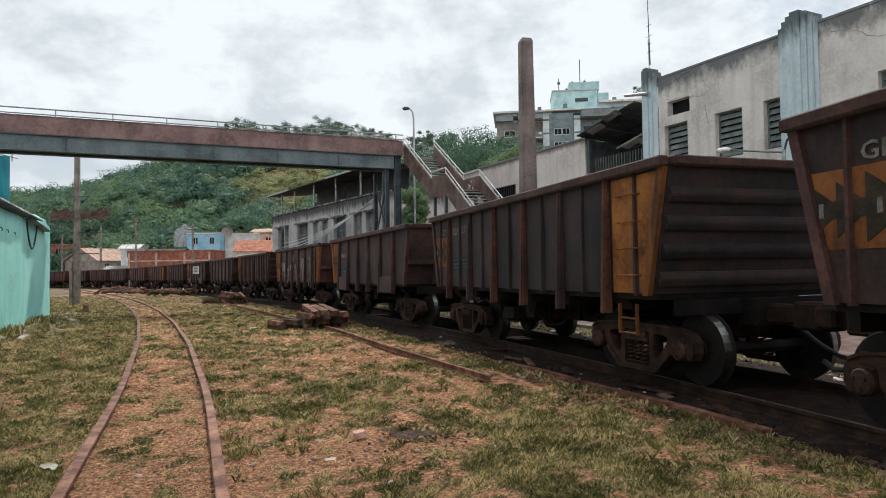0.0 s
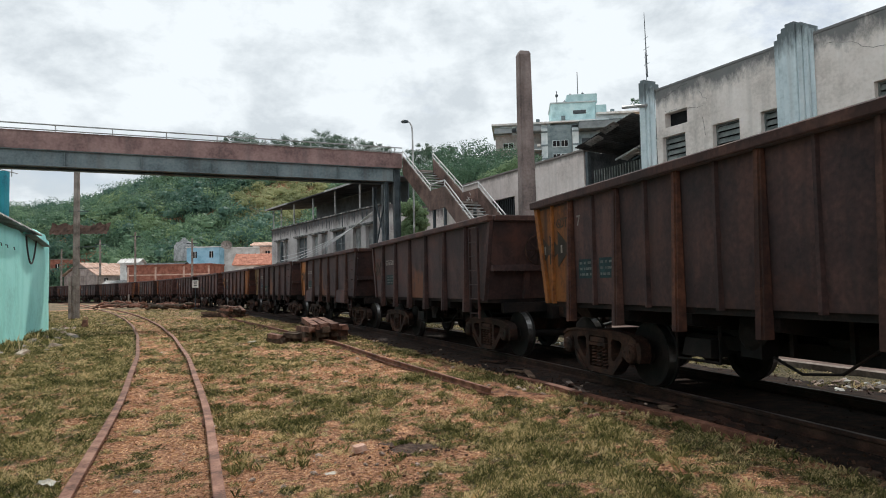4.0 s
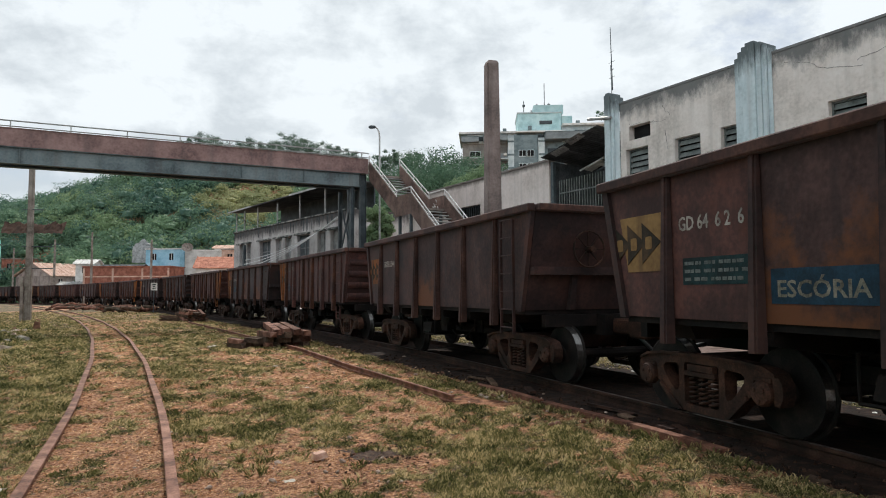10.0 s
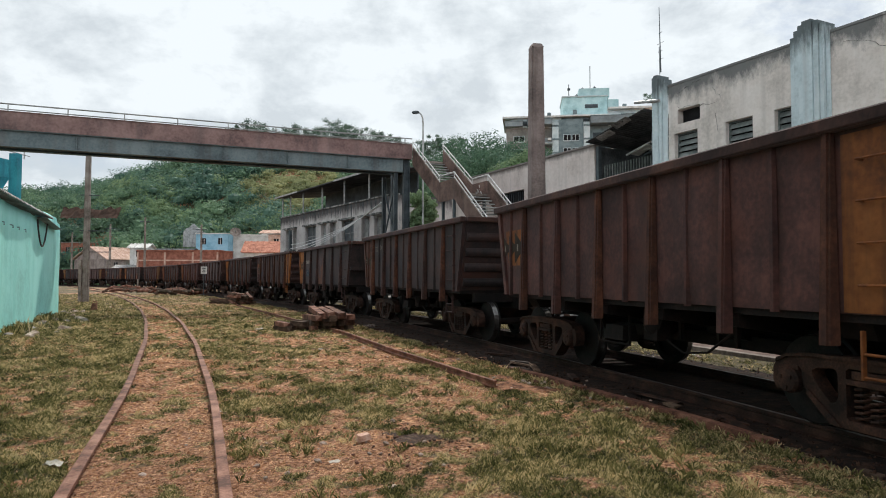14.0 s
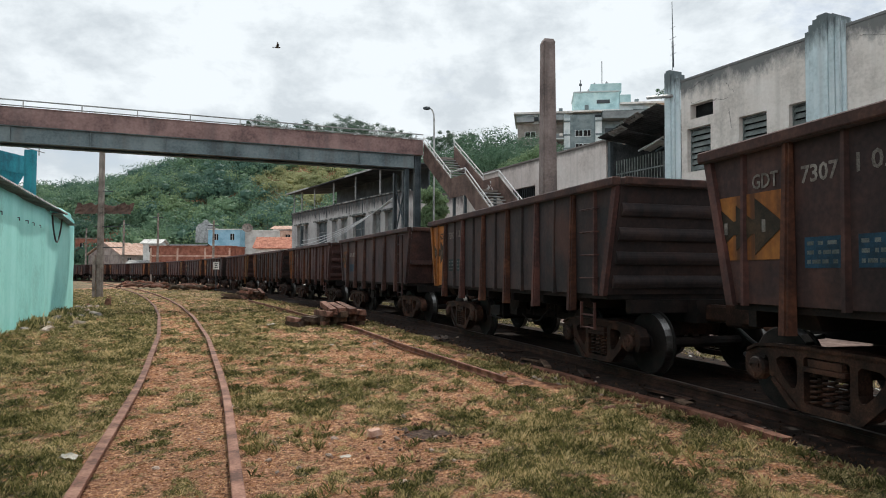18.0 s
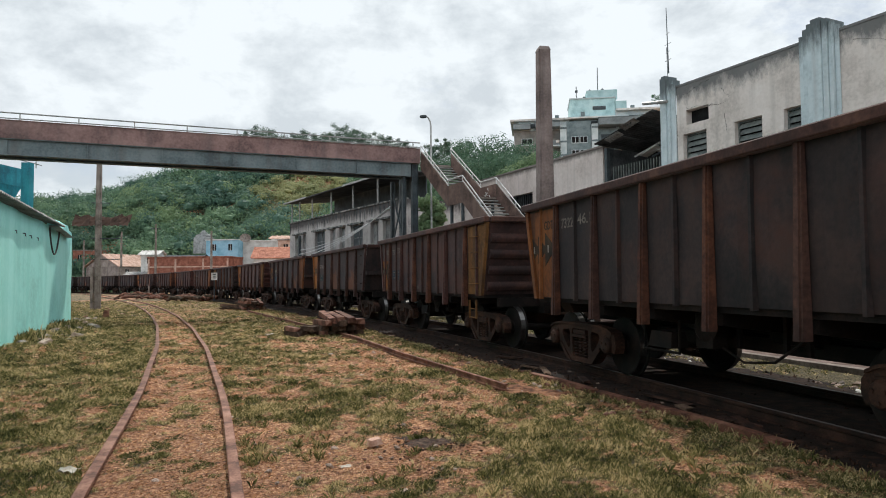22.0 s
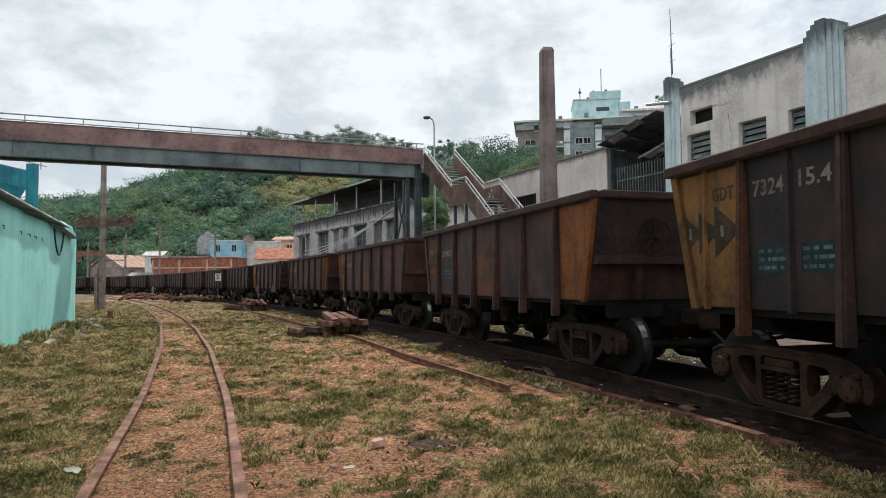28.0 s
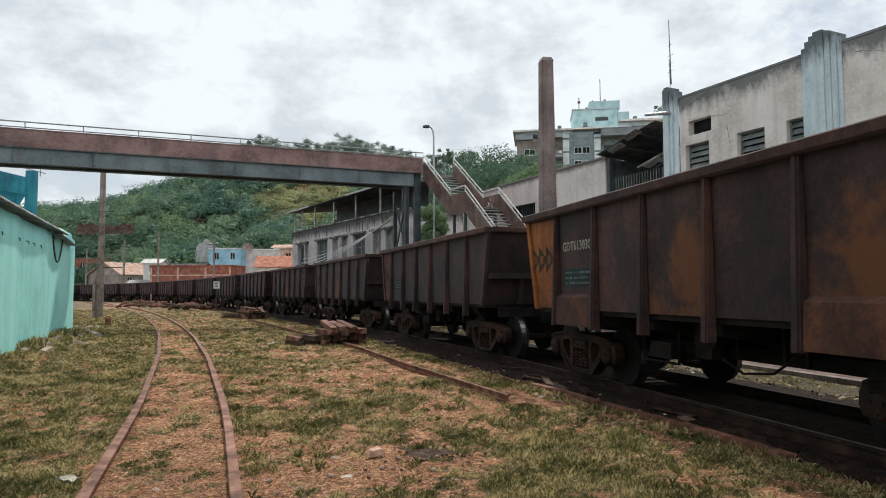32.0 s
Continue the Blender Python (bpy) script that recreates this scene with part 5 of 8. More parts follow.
def make_apartments():
    t = empty("apartment_building", pose(13.8, 145.0, 0, 0, 0, -7), "grey and white apartment block with an aqua penthouse on the hillside", "building")
    def block(name, x0, x1, y0, y1, z0, z1, mat, parent=t):
        bm = bmesh.new()
        box(bm, x0, x1, y0, y1, z0, z1)
        return part(name, bm, mat, parent)
    block("wall", 0, 9.9, 1.2, 15, -1, 34.3, APT_TAUPE)
    block("wall", 9.904, 30.0, 1.2, 15, -1, 34.3, APT_DARK)
    block("wall_panel", 11.4, 16.6, 0.6, 1.196, -1, 35.9, APT_DARK)
    for x in (10.0, 16.7):
        block("white_column", x, x + 1.35, 0.2, 1.19, -1, 35.2, APT_LIGHT)
        for i in range(12):
            block("column_band", x, x + 1.35, 0.14, 0.196, 1.8 + 2.95 * i, 2.2 + 2.95 * i, APT_DARK)
    block("roof_slab", -0.8, 12.0, 0.4, 15.5, 36.4, 36.8, HOUSE_WHITE)
    block("roof_slab", 22.0, 31.6, 0.2, 15.5, 37.9, 38.3, HOUSE_WHITE)
    block("attic_wall", 1.0, 12.0, 1.4, 14, 34.31, 36.39, APT_LIGHT)
    block("attic_wall", 12.1, 22.0, 1.6, 14, 34.31, 36.5, APT_DARK)
    block("attic_wall", 12.1, 22.0, 2.0, 14, 36.804, 37.3, APT_LIGHT)
    block("roof_slab", 12.004, 21.996, 0.3, 14.5, 36.504, 36.8, HOUSE_WHITE)
    for k in range(3):
        block("attic_window", 12.8 + 3.1 * k, 15.0 + 3.1 * k, 1.5, 1.59, 34.8, 36.0, DARK_STEEL)
    block("attic_wall", 22.05, 30.0, 1.4, 14, 34.31, 37.89, APT_LIGHT)
    p = block("penthouse", 12.4, 22.0, 2.4, 12, 37.31, 41.2, APT_AQUA)
    block("penthouse_coping", 12.2, 22.2, 2.2, 12.2, 41.204, 41.45, APT_LIGHT, p)
    block("penthouse_window", 17.2, 20.0, 2.3, 2.39, 38.7, 39.5, DARK_STEEL, p)
    block("water_tank_room", 16.0, 22.6, 3.2, 11, 41.46, 43.3, APT_AQUA)
    block("stair_tower", 22.06, 24.4, 2.0, 6, 37.4, 40.4, APT_AQUA)
    block("attic_window", 3.0, 7.0, 1.3, 1.39, 34.9, 35.9, DARK_STEEL)
    block("attic_window", 24.8, 28.8, 1.3, 1.39, 35.4, 37.0, DARK_STEEL)
    for i in range(12):
        z = 32.6 - 2.95 * i
        for x0, x1 in ((1.6, 4.0), (12.4, 14.05), (14.2, 15.8)):
            y = 1.1 if x0 < 5 else 0.5
            w = block("window", x0, x1, y, y + 0.09, z - 1.5, z, APT_LIGHT)
            for k in range(2):
                a = x0 + 0.1 + k * (x1 - x0 - 0.1) / 2
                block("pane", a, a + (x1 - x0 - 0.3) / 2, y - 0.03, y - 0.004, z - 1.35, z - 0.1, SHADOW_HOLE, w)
        for x0, x1 in ((5.0, 9.8), (18.2, 26.8)):
            b = block("balcony", x0 + (0.0 if i % 2 else 0.7), x1, -1.3, 1.19, z - 2.1, z - 1.1, APT_BALCONY)
            block("slab_edge", x0 + 0.3, x1 + 0.2, -1.4, 1.18, z - 2.3, z - 2.104, APT_LIGHT, b)
            block("balcony_door", x0 + 0.6, x0 + 3.2, 1.1, 1.19, z - 1.09, z + 0.35, DARK_STEEL)
            if x1 > 20:
                block("balcony_door", x0 + 4.2, x0 + 6.4, 1.1, 1.19, z - 1.09, z + 0.35, DARK_STEEL)
                block("balcony_wall", x0 + 6.9, x0 + 8.5, -0.9, 1.19, z - 1.096, z + 0.55, APT_DARK)
    # parapets of the roof terraces, fins between the flats and small things on the roofs
    for x0, x1, y in ((-0.2, 3.6, -0.2), (4.6, 9.9, -1.5), (18.1, 27.2, -1.7), (27.4, 30.4, -0.4)):
        block("parapet", x0, x1, y, 1.18, 34.5, 35.6 if x0 < 18 else 36.0, APT_BALCONY)
        block("parapet_coping", x0 - 0.1, x1 + 0.1, y - 0.1, 1.19, (35.604 if x0 < 18 else 36.004), (35.72 if x0 < 18 else 36.12), APT_DARK)
    for i in range(12):
        for x in (7.3, 22.4):
            block("fin", x, x + 0.35, -1.1, 1.18, 31.55 - 2.95 * i, 33.6 - 2.95 * i, APT_TAUPE)
        block("air_unit", 9.0, 9.7, -1.7, -1.31, 31.0 - 2.95 * i, 31.5 - 2.95 * i, HOUSE_WHITE)
    for x, z in ((4.8, 36.81), (9.0, 36.81), (14.6, 37.31), (25.2, 38.31)):
        block("roof_box", x, x + 0.8, 1.5, 2.3, z, z + 0.9, APT_DARK)
    for x, h in ((13.9, 3.4), (15.6, 1.2), (18.6, 5.6), (19.6, 1.0), (16.9, 0.8)):
        bm = bmesh.new()
        z = 41.4 if x < 16.0 else 43.25
        tube(bm, [(x, 5, z), (x, 5, z + h)], 0.09, 5)
        if h < 4:
            box(bm, x - 0.3, x + 0.3, 4.9, 5.1, z + h * 0.6, z + h * 0.75)
        part("antenna", bm, DARK_STEEL, t)


make_apartments()

TW = Matrix(((-0.3928, -0.9196, 0, -11.819), (0.9196, -0.3928, 0, 17.873), (0, 0, 1, 0), (0, 0, 0, 1)))


def make_teal_wall():
    """Long mint wall of a shed; +x runs away from the camera, its face is at y = 0 and it stands on +y."""
    t = empty("teal_shed", TW, "mint green shed wall under a corrugated roof edge", "building")
    rng = random.Random(1)
    bm = bmesh.new()
    xs = np.linspace(-26, 11.3, 60)
    pts = [(x, 0.03 * math.sin(x * 1.3) + 0.02 * math.sin(x * 3.1)) for x in xs]
    # the far end is rounded and turns away
    for a in np.linspace(0, 1, 8)[1:]:
        ang = a * math.radians(78)
        pts.append((11.3 + 1.5 * math.sin(ang), 0.02 + 1.5 * (1 - math.cos(ang)) * 0.8))
    pts.append((12.82, 4.0))
    pts.append((12.82, 9.0))
    zs = [-0.3, 0.5, 1.2, 2.0, 2.8, 3.52]
    grid = []
    for i, (x, y) in enumerate(pts):
        top = 3.52 if x < 6.6 else (3.85 if x < 10.6 else 3.75 - 0.5 * min(1, (i - 58) / 8))
        col = []
        for k, z in enumerate(zs):
            zz = z if k < 5 else top
            col.append(bm.verts.new((x, y + 0.012 * math.sin(x * 2 + z * 3), zz)))
        grid.append(col)
    back = [[bm.verts.new((v.co.x - (0.2 if i > 61 else 0), v.co.y + (0.22 if i < 66 else 0.0), v.co.z)) for v in c] for i, c in enumerate(grid)]
    for g, flip in ((grid, False), (back, True)):
        for p, q in zip(g, g[1:]):
            for k in range(5):
                f = (p[k], q[k], q[k + 1], p[k + 1])
                bm.faces.new(f[::-1] if flip else f)
    for p, q, r, s in zip(grid, grid[1:], back, back[1:]):
        bm.faces.new((p[5], q[5], s[5], r[5]))
    part("wall", bm, TEAL_WALL, t, smooth=True)
    # corrugated roof
    bm = bmesh.new()
    rows = []
    n = 330
    for i in range(n + 1):
        x = -26 + 33.0 * i / n
        dz = 0.025 * math.cos(i * math.pi)
        rows.append([bm.verts.new((x, -0.28, 3.60 + dz)), bm.verts.new((x, 5.0, 4.9 + dz)), bm.verts.new((x, 5.0, 4.915 + dz)), bm.verts.new((x, -0.28, 3.625 + dz))])
    for p, q in zip(rows, rows[1:]):
        for j in range(4):
            bm.faces.new((p[j], p[(j + 1) % 4], q[(j + 1) % 4], q[j]))
    bm.faces.new(rows[0][::-1])
    bm.faces.new(rows[-1])
    part("roof_sheet", bm, CORRUGATED, t)
    bm = bmesh.new()
    box(bm, -26, 12.5, 8.7, 9.0, -0.3, 4.6)
    part("back_wall", bm, TEAL_WALL, t)
    bm = bmesh.new()
    pts = [(4.9 + 2.2 * k, -0.08, 3.42 - 0.9 * math.sin(k * math.pi) ** 0.8 + 0.05 * k) for k in np.linspace(0, 1, 14)]
    tube(bm, pts, 0.028, 6)
    part("hose", bm, CABLE, t, "black hose hanging in a loop")
    bm = bmesh.new()
    bar(bm, (5.2, -0.16, 3.5), (9.4, -0.12, 3.36), 0.3, 0.02)
    part("edge_sheet", bm, CORRUGATED, t, "pale bent edge sheet")
    for x in (-0.2, 1.0, 1.9, 3.0, -2.2):
        bm = bmesh.new()
        tube(bm, [(x, 0.05, 2.95), (x, -0.05, 2.94), (x, -0.055, 2.86)], 0.016, 6)
        part("hook", bm, DARK_STEEL, t)
    # rubble along its foot
    r = empty("wall_rubble", TW, "broken stones along the foot of the green wall", "rubble")
    for i in range(46):
        bm = bmesh.new()
        s = rng.uniform(0.05, 0.2)
        box(bm, -s, s, -s * 0.7, s * 0.7, 0, s * 0.8, taper=s * 0.25)
        ob = part("stone", bm, rng.choice([ROCK, ROCK, CONCRETE]), r)
        ob.matrix_basis = pose(rng.uniform(-1, 12.5), -rng.uniform(0.1, 0.9) + (0 if i < 30 else -0.6), GROUND_Z - 0.03, rng.uniform(-20, 20), rng.uniform(-20, 20), rng.uniform(0, 180))


make_teal_wall()


def make_blue_tank():
    t = empty("blue_hopper", pose(-21.9, 34.0, 0), "blue steel hopper with a railing behind the green wall", "hopper")
    bm = bmesh.new()
    box(bm, -0.26, 0.16, -0.2, 0.2, -0.1, 7.78)
    part("post", bm, TEAL_METAL, t)
    bm = bmesh.new()
    hexa(bm, [(-5.5, -1.0, 6.1), (-1.7, -1.0, 6.1), (-1.5, 1.2, 6.1), (-5.5, 1.2, 6.1), (-5.5, -1.3, 6.75), (-1.6, -1.3, 6.75), (-1.4, 1.6, 6.75), (-5.5, 1.6, 6.75)])
    part("skirt", bm, TEAL_METAL, t)
    bm = bmesh.new()
    hexa(bm, [(-5.5, -1.3, 6.76), (-1.6, -1.3, 6.76), (-1.4, 1.6, 6.76), (-5.5, 1.6, 6.76), (-5.5, -1.3, 7.75), (-1.6, -1.3, 7.75), (-1.4, 1.6, 7.75), (-5.5, 1.6, 7.75)])
    part("tank", bm, TEAL_METAL, t)
    for x, y in ((-1.45, -1.2), (-0.5, 1.4), (-3.0, -1.2), (-5.3, -1.2)):
        bm = bmesh.new()
        bar(bm, (x, y, 7.75), (x, y, 8.2), 0.04)
        part("railing_post", bm, RAILING, t)
    bm = bmesh.new()
    tube(bm, [(-5.3, -1.2, 8.2), (-1.45, -1.2, 8.2), (-0.2, 1.4, 7.9)], 0.025, 6)
    part("handrail", bm, RAILING, t)
    for x in (-5.2, -2.4, -1.0):
        bm = bmesh.new()
        bar(bm, (x, -0.8, -0.1), (x, -0.8, 6.1), 0.2)
        part("leg", bm, DARK_STEEL, t)


make_blue_tank()


def make_house(name, x, y, z, w, d, h, turn, wall, roof, label, rise=1.2, hip=False, windows=1, flat=False):
    """A small house: plastered walls, a tiled roof, openings with frames; foundations reach into the slope."""
    t = empty(name, pose(x, y, z, 0, 0, turn), label, "house")
    bm = bmesh.new()
    n = max(windows, 1)
    holes = [(w * (i + 0.5) / n - 0.45, w * (i + 0.5) / n + 0.45, h * 0.42, h * 0.78) for i in range(windows)]
    wall_with_openings(bm, 0, w, -4.0, h, 0.2, holes)
    part("front_wall", bm, wall, t)
    for a, b, c, e in ((0, 0.2, 0.204, d), (w - 0.2, w, 0.204, d), (0.204, w - 0.204, d - 0.2, d)):
        bm = bmesh.new()
        box(bm, a, b, c, e, -4.0, h)
        part("wall", bm, wall, t)
    for a, b, c, e in holes:
        bm = bmesh.new()
        box(bm, a, b, 0.12, 0.16, c, e)
        wi = part("window", bm, SHADOW_HOLE, t)
        bm = bmesh.new()
        box(bm, (a + b) / 2 - 0.04, (a + b) / 2 + 0.04, 0.06, 0.116, c, e)
        part("frame", bm, HOUSE_WHITE, wi)
    if flat:
        bm = bmesh.new()
        box(bm, -0.15, w + 0.15, -0.15, d + 0.15, h + 0.004, h + 0.2)
        part("roof", bm, roof, t)
        return t
    k = w * 0.3 if hip else 0.0
    for s in (0, 1):
        bm = bmesh.new()
        y0, y1 = (-0.4, d / 2) if s == 0 else (d + 0.4, d / 2)
        hexa(bm, [(-0.4, y0, h - 0.1), (w + 0.4, y0, h - 0.1), (w + 0.4 - k, y1, h + rise), (-0.4 + k, y1, h + rise), (-0.4, y0, h + 0.02), (w + 0.4, y0, h + 0.02), (w + 0.4 - k, y1, h + rise + 0.12), (-0.4 + k, y1, h + rise + 0.12)])
        sl = part("roof_slope", bm, roof, t)
        m = max(6, int(w / 0.9))
        for i in range(m + 1):
            bm = bmesh.new()
            f = i / m
            bar(bm, (-0.4 + (w + 0.8) * f, y0, h + 0.05), (-0.4 + k + (w + 0.8 - 2 * k) * f, y1, h + rise + 0.15), 0.16, 0.09)
            part("tile_ridge", bm, roof, sl)
    for xx in (0.0, w - 0.2):
        bm = bmesh.new()
        plate(bm, [(0.2, h), (d - 0.2, h), (d / 2, h + rise - 0.12)], xx, xx + 0.2)
        part("gable", bm, wall, t)
    return t


PINK_WALL = surface("dull_pink_render", (0.2, 0.155, 0.14), (0.33, 0.265, 0.24), (0.43, 0.36, 0.33), 0.5, 0.9, 0.0, 0.15, 0.4, (0.14, 0.12, 0.11))
make_house("blue_house", -50.5, 136, 6.6, 7.0, 8, 3.6, -8, BLUE_HOUSE, HOUSE_WHITE, "light blue flat roofed house on the slope", windows=2, flat=True)
make_house("white_annex", -43.2, 137, 6.6, 7.4, 8, 3.5, 14, HOUSE_WHITE, HOUSE_WHITE, "white house beside the blue one", windows=0, flat=True)
make_house("tiled_house", -33.2, 111, 2.6, 8.5, 7, 3.0, 6, HOUSE_WHITE, ROOF_TILE, "house with a bright orange tiled roof", rise=1.9, hip=False, windows=2)
make_house("brick_workshop", -56.0, 122, 1.0, 15.2, 7, 5.2, -3, BRICK_WALL, BRICK_WALL, "long workshop of bare orange brick", windows=0, flat=True)
make_house("pink_roof_house", -70.6, 140, 2.4, 8.5, 11, 2.8, 62, PINK_WALL, ROOF_PALE, "house with a broad faded pink roof", rise=2.7, windows=2)
make_house("brick_house", -89.5, 156, 5.0, 9.0, 7, 4.4, 8, BRICK_WALL, CONCRETE, "unfinished brick house with pale window surrounds", rise=0.8, windows=3, flat=True)
make_house("small_white_house", -61.6, 131, 4.2, 3.2, 4, 3.0, 5, HOUSE_WHITE, HOUSE_WHITE, "small white house on the slope", windows=1, rise=0.8)
make_house("grey_roof_house", -55.8, 128, 3.4, 7.0, 5, 2.6, -4, HOUSE_WHITE, DARK_ROOF, "white house with a dark sheet roof", windows=1, rise=0.9)
make_house("upper_white_house", -38.5, 141, 8.2, 9.0, 6, 2.6, 0, HOUSE_WHITE, ROOF_PALE, "white house with a pink roof above the blue one", windows=3, rise=0.7)
make_house("corner_house", -33.6, 128, 6.2, 6.0, 6, 3.4, 4, ROOF_PALE, CONCRETE, "pinkish rendered house by the old building", windows=2, flat=True)
make_house("tin_roof_shack", -62.5, 127, 0.4, 6.5, 5, 2.7, 12, CONCRETE, CORRUGATED, "grey shack with tin roofs", windows=1, rise=0.6)


def make_brick_panels():
    """Pale piers and beams of the brick workshop."""
    w = [o for o in bpy.data.objects if o.name == "brick_workshop"][0]
    for x in (0.1, 5.2, 10.4, 15.0):
        bm = bmesh.new()
        box(bm, x - 0.16, x + 0.16, -0.08, -0.003, -1, 5.0)
        part("pier", bm, ROOF_PALE, w)
    bm = bmesh.new()
    box(bm, 0.3, 14.8, -0.06, -0.003, 3.4, 3.62)
    part("beam", bm, ROOF_PALE, w)


make_brick_panels()


def make_street_poles():
    for x, y, h in ((-59.0, 118, 11.0), (-51.5, 115, 12.0), (-38.5, 106, 10.0), (-78, 140, 11.0)):
        t = empty("utility_pole", pose(x, y, -0.2), "grey concrete utility pole with a crossarm", "utility pole", "utility poles by the houses")
        bm = bmesh.new()
        tube(bm, [(0, 0, 0), (0, 0, h)], 0.24, 8, 0.15)
        part("shaft", bm, CONCRETE, t)
        bm = bmesh.new()
        bar(bm, (-0.9, 0, h - 0.8), (0.9, 0, h - 0.8), 0.12)
        part("crossarm", bm, DARK_STEEL, t)


make_street_poles()


def make_satellite_dish():
    t = empty("satellite_dish", pose(-41.5, 133, 10.3, 60, 0, 20) @ Matrix.Scale(0.8, 4), "round white mesh satellite dish on a roof", "satellite dish")
    bm = bmesh.new()
    disc(bm, (0, 0, 0), (0, 0, 1), [(0.1, 0.0), (0.7, 0.1), (1.3, 0.35), (1.32, 0.38), (0.7, 0.14), (0.1, 0.04)], 20)
    part("bowl", bm, CONCRETE, t)
    bm = bmesh.new()
    tube(bm, [(0, 0, 0), (0, 0, 1.1)], 0.05, 6)
    part("feed", bm, DARK_STEEL, t)


make_satellite_dish()


def make_tarpaulin():
    bm = bmesh.new()
    n = 9
    v = [[bm.verts.new((-57 + i * 0.62, 146 + j * 0.5, 10.3 + 2.7 * math.exp(-((i - 3.4) / 3.4) ** 2) * (1 - 0.06 * j) + 0.3 * math.sin(i * 2.1 + j))) for j in range(n)] for i in range(n)]
    for i in range(n - 1):
        for j in range(n - 1):
            bm.faces.new((v[i][j], v[i + 1][j], v[i + 1][j + 1], v[i][j + 1]))
    lo = [bm.verts.new((-57 + i * 0.62, 145.9, 8.0)) for i in range(n)]
    for i in range(n - 1):
        bm.faces.new((lo[i], lo[i + 1], v[i + 1][0], v[i][0]))
    tagged(part("tarpaulin", bm, OLD_SHUTTER, smooth=True), "pale grey tarpaulin over a heap on the slope", "tarpaulin")


make_tarpaulin()


# ---- woods and trees ----
def leaves(rng, centres, radii, per, size, squash=0.75):
    """Corner points of many leaf triangles about crown centres, denser towards the outside."""
    n = len(centres)
    C = np.repeat(centres, per, 0)
    Rr = np.repeat(radii, per)
    d = rng.normal(size=(n * per, 3))
    d /= np.linalg.norm(d, axis=1)[:, None]
    k = rng.uniform(0.5, 1.0, n * per) ** 0.5 * (1 + 0.25 * np.sin(d[:, 0] * 5 + C[:, 0]) * np.sin(d[:, 2] * 6 + C[:, 1]))
    p = C + d * (Rr * k)[:, None] * np.array([1, 1, squash])
    out = d + rng.normal(size=(n * per, 3)) * 0.3
    out /= np.linalg.norm(out, axis=1)[:, None]
    a = np.cross(out, rng.normal(size=(n * per, 3)))
    a /= np.linalg.norm(a, axis=1)[:, None]
    b = np.cross(out, a)
    s = size * rng.uniform(0.6, 1.4, n * per)[:, None]
    return np.stack([p + a * s, p - a * s * 0.5 + b * s * 0.7, p - a * s * 0.5 - b * s * 0.7], 1)


def spray(rng, centres, radii, per, size):
    """Corner points of leaf triangles that thin out from each centre, as in open, ragged crowns."""
    n = len(centres) * per
    p = np.repeat(centres, per, 0) + rng.normal(0, 0.5, (n, 3)) * np.repeat(radii, per)[:, None] * np.array([1, 1, 0.75])
    a = rng.normal(size=(n, 3))
    a /= np.linalg.norm(a, axis=1)[:, None]
    b = np.cross(a, rng.normal(size=(n, 3)))
    b /= np.linalg.norm(b, axis=1)[:, None]
    s = size * rng.uniform(0.5, 1.4, n)[:, None]
    return np.stack([p + a * s, p - a * s * 0.5 + b * s * 0.7, p - a * s * 0.5 - b * s * 0.7], 1)


def leaf_mesh(name, tris, material):
    me = bpy.data.meshes.new(name)
    n = len(tris)
    me.vertices.add(n * 3)
    me.vertices.foreach_set("co", tris.reshape(-1).astype(np.float32))
    me.loops.add(n * 3)
    me.loops.foreach_set("vertex_index", np.arange(n * 3, dtype=np.int32))
    me.polygons.add(n)
    me.polygons.foreach_set("loop_start", np.arange(n, dtype=np.int32) * 3)
    me.update(calc_edges=True)
    me.materials.append(material)
    return new(name, me)


def crown_cores(rng, centres, radii, squash=0.75):
    """The dense inside of each crown, as an uneven faceted body under its leaves."""
    bm = bmesh.new()
    bmesh.ops.create_icosphere(bm, subdivisions=1, radius=1)
    bm.verts.ensure_lookup_table()
    v = np.array([q.co[:] for q in bm.verts])
    f = np.array([[q.index for q in face.verts] for face in bm.faces])
    bm.free()
    n, m = len(centres), len(v)
    k = radii[:, None] * rng.uniform(0.8, 1.1, (n, m))
    V = centres[:, None, :] + v[None] * k[:, :, None] * np.array([1, 1, squash])
    F = f[None] + (np.arange(n) * m)[:, None, None]
    return V.reshape(-1, 3)[F.reshape(-1, 3)]


def crowns(rng, centres, radii, per, size, squash=0.75):
    return np.concatenate([leaves(rng, centres, radii, per, size, squash), crown_cores(rng, centres, radii * 0.4, squash)])


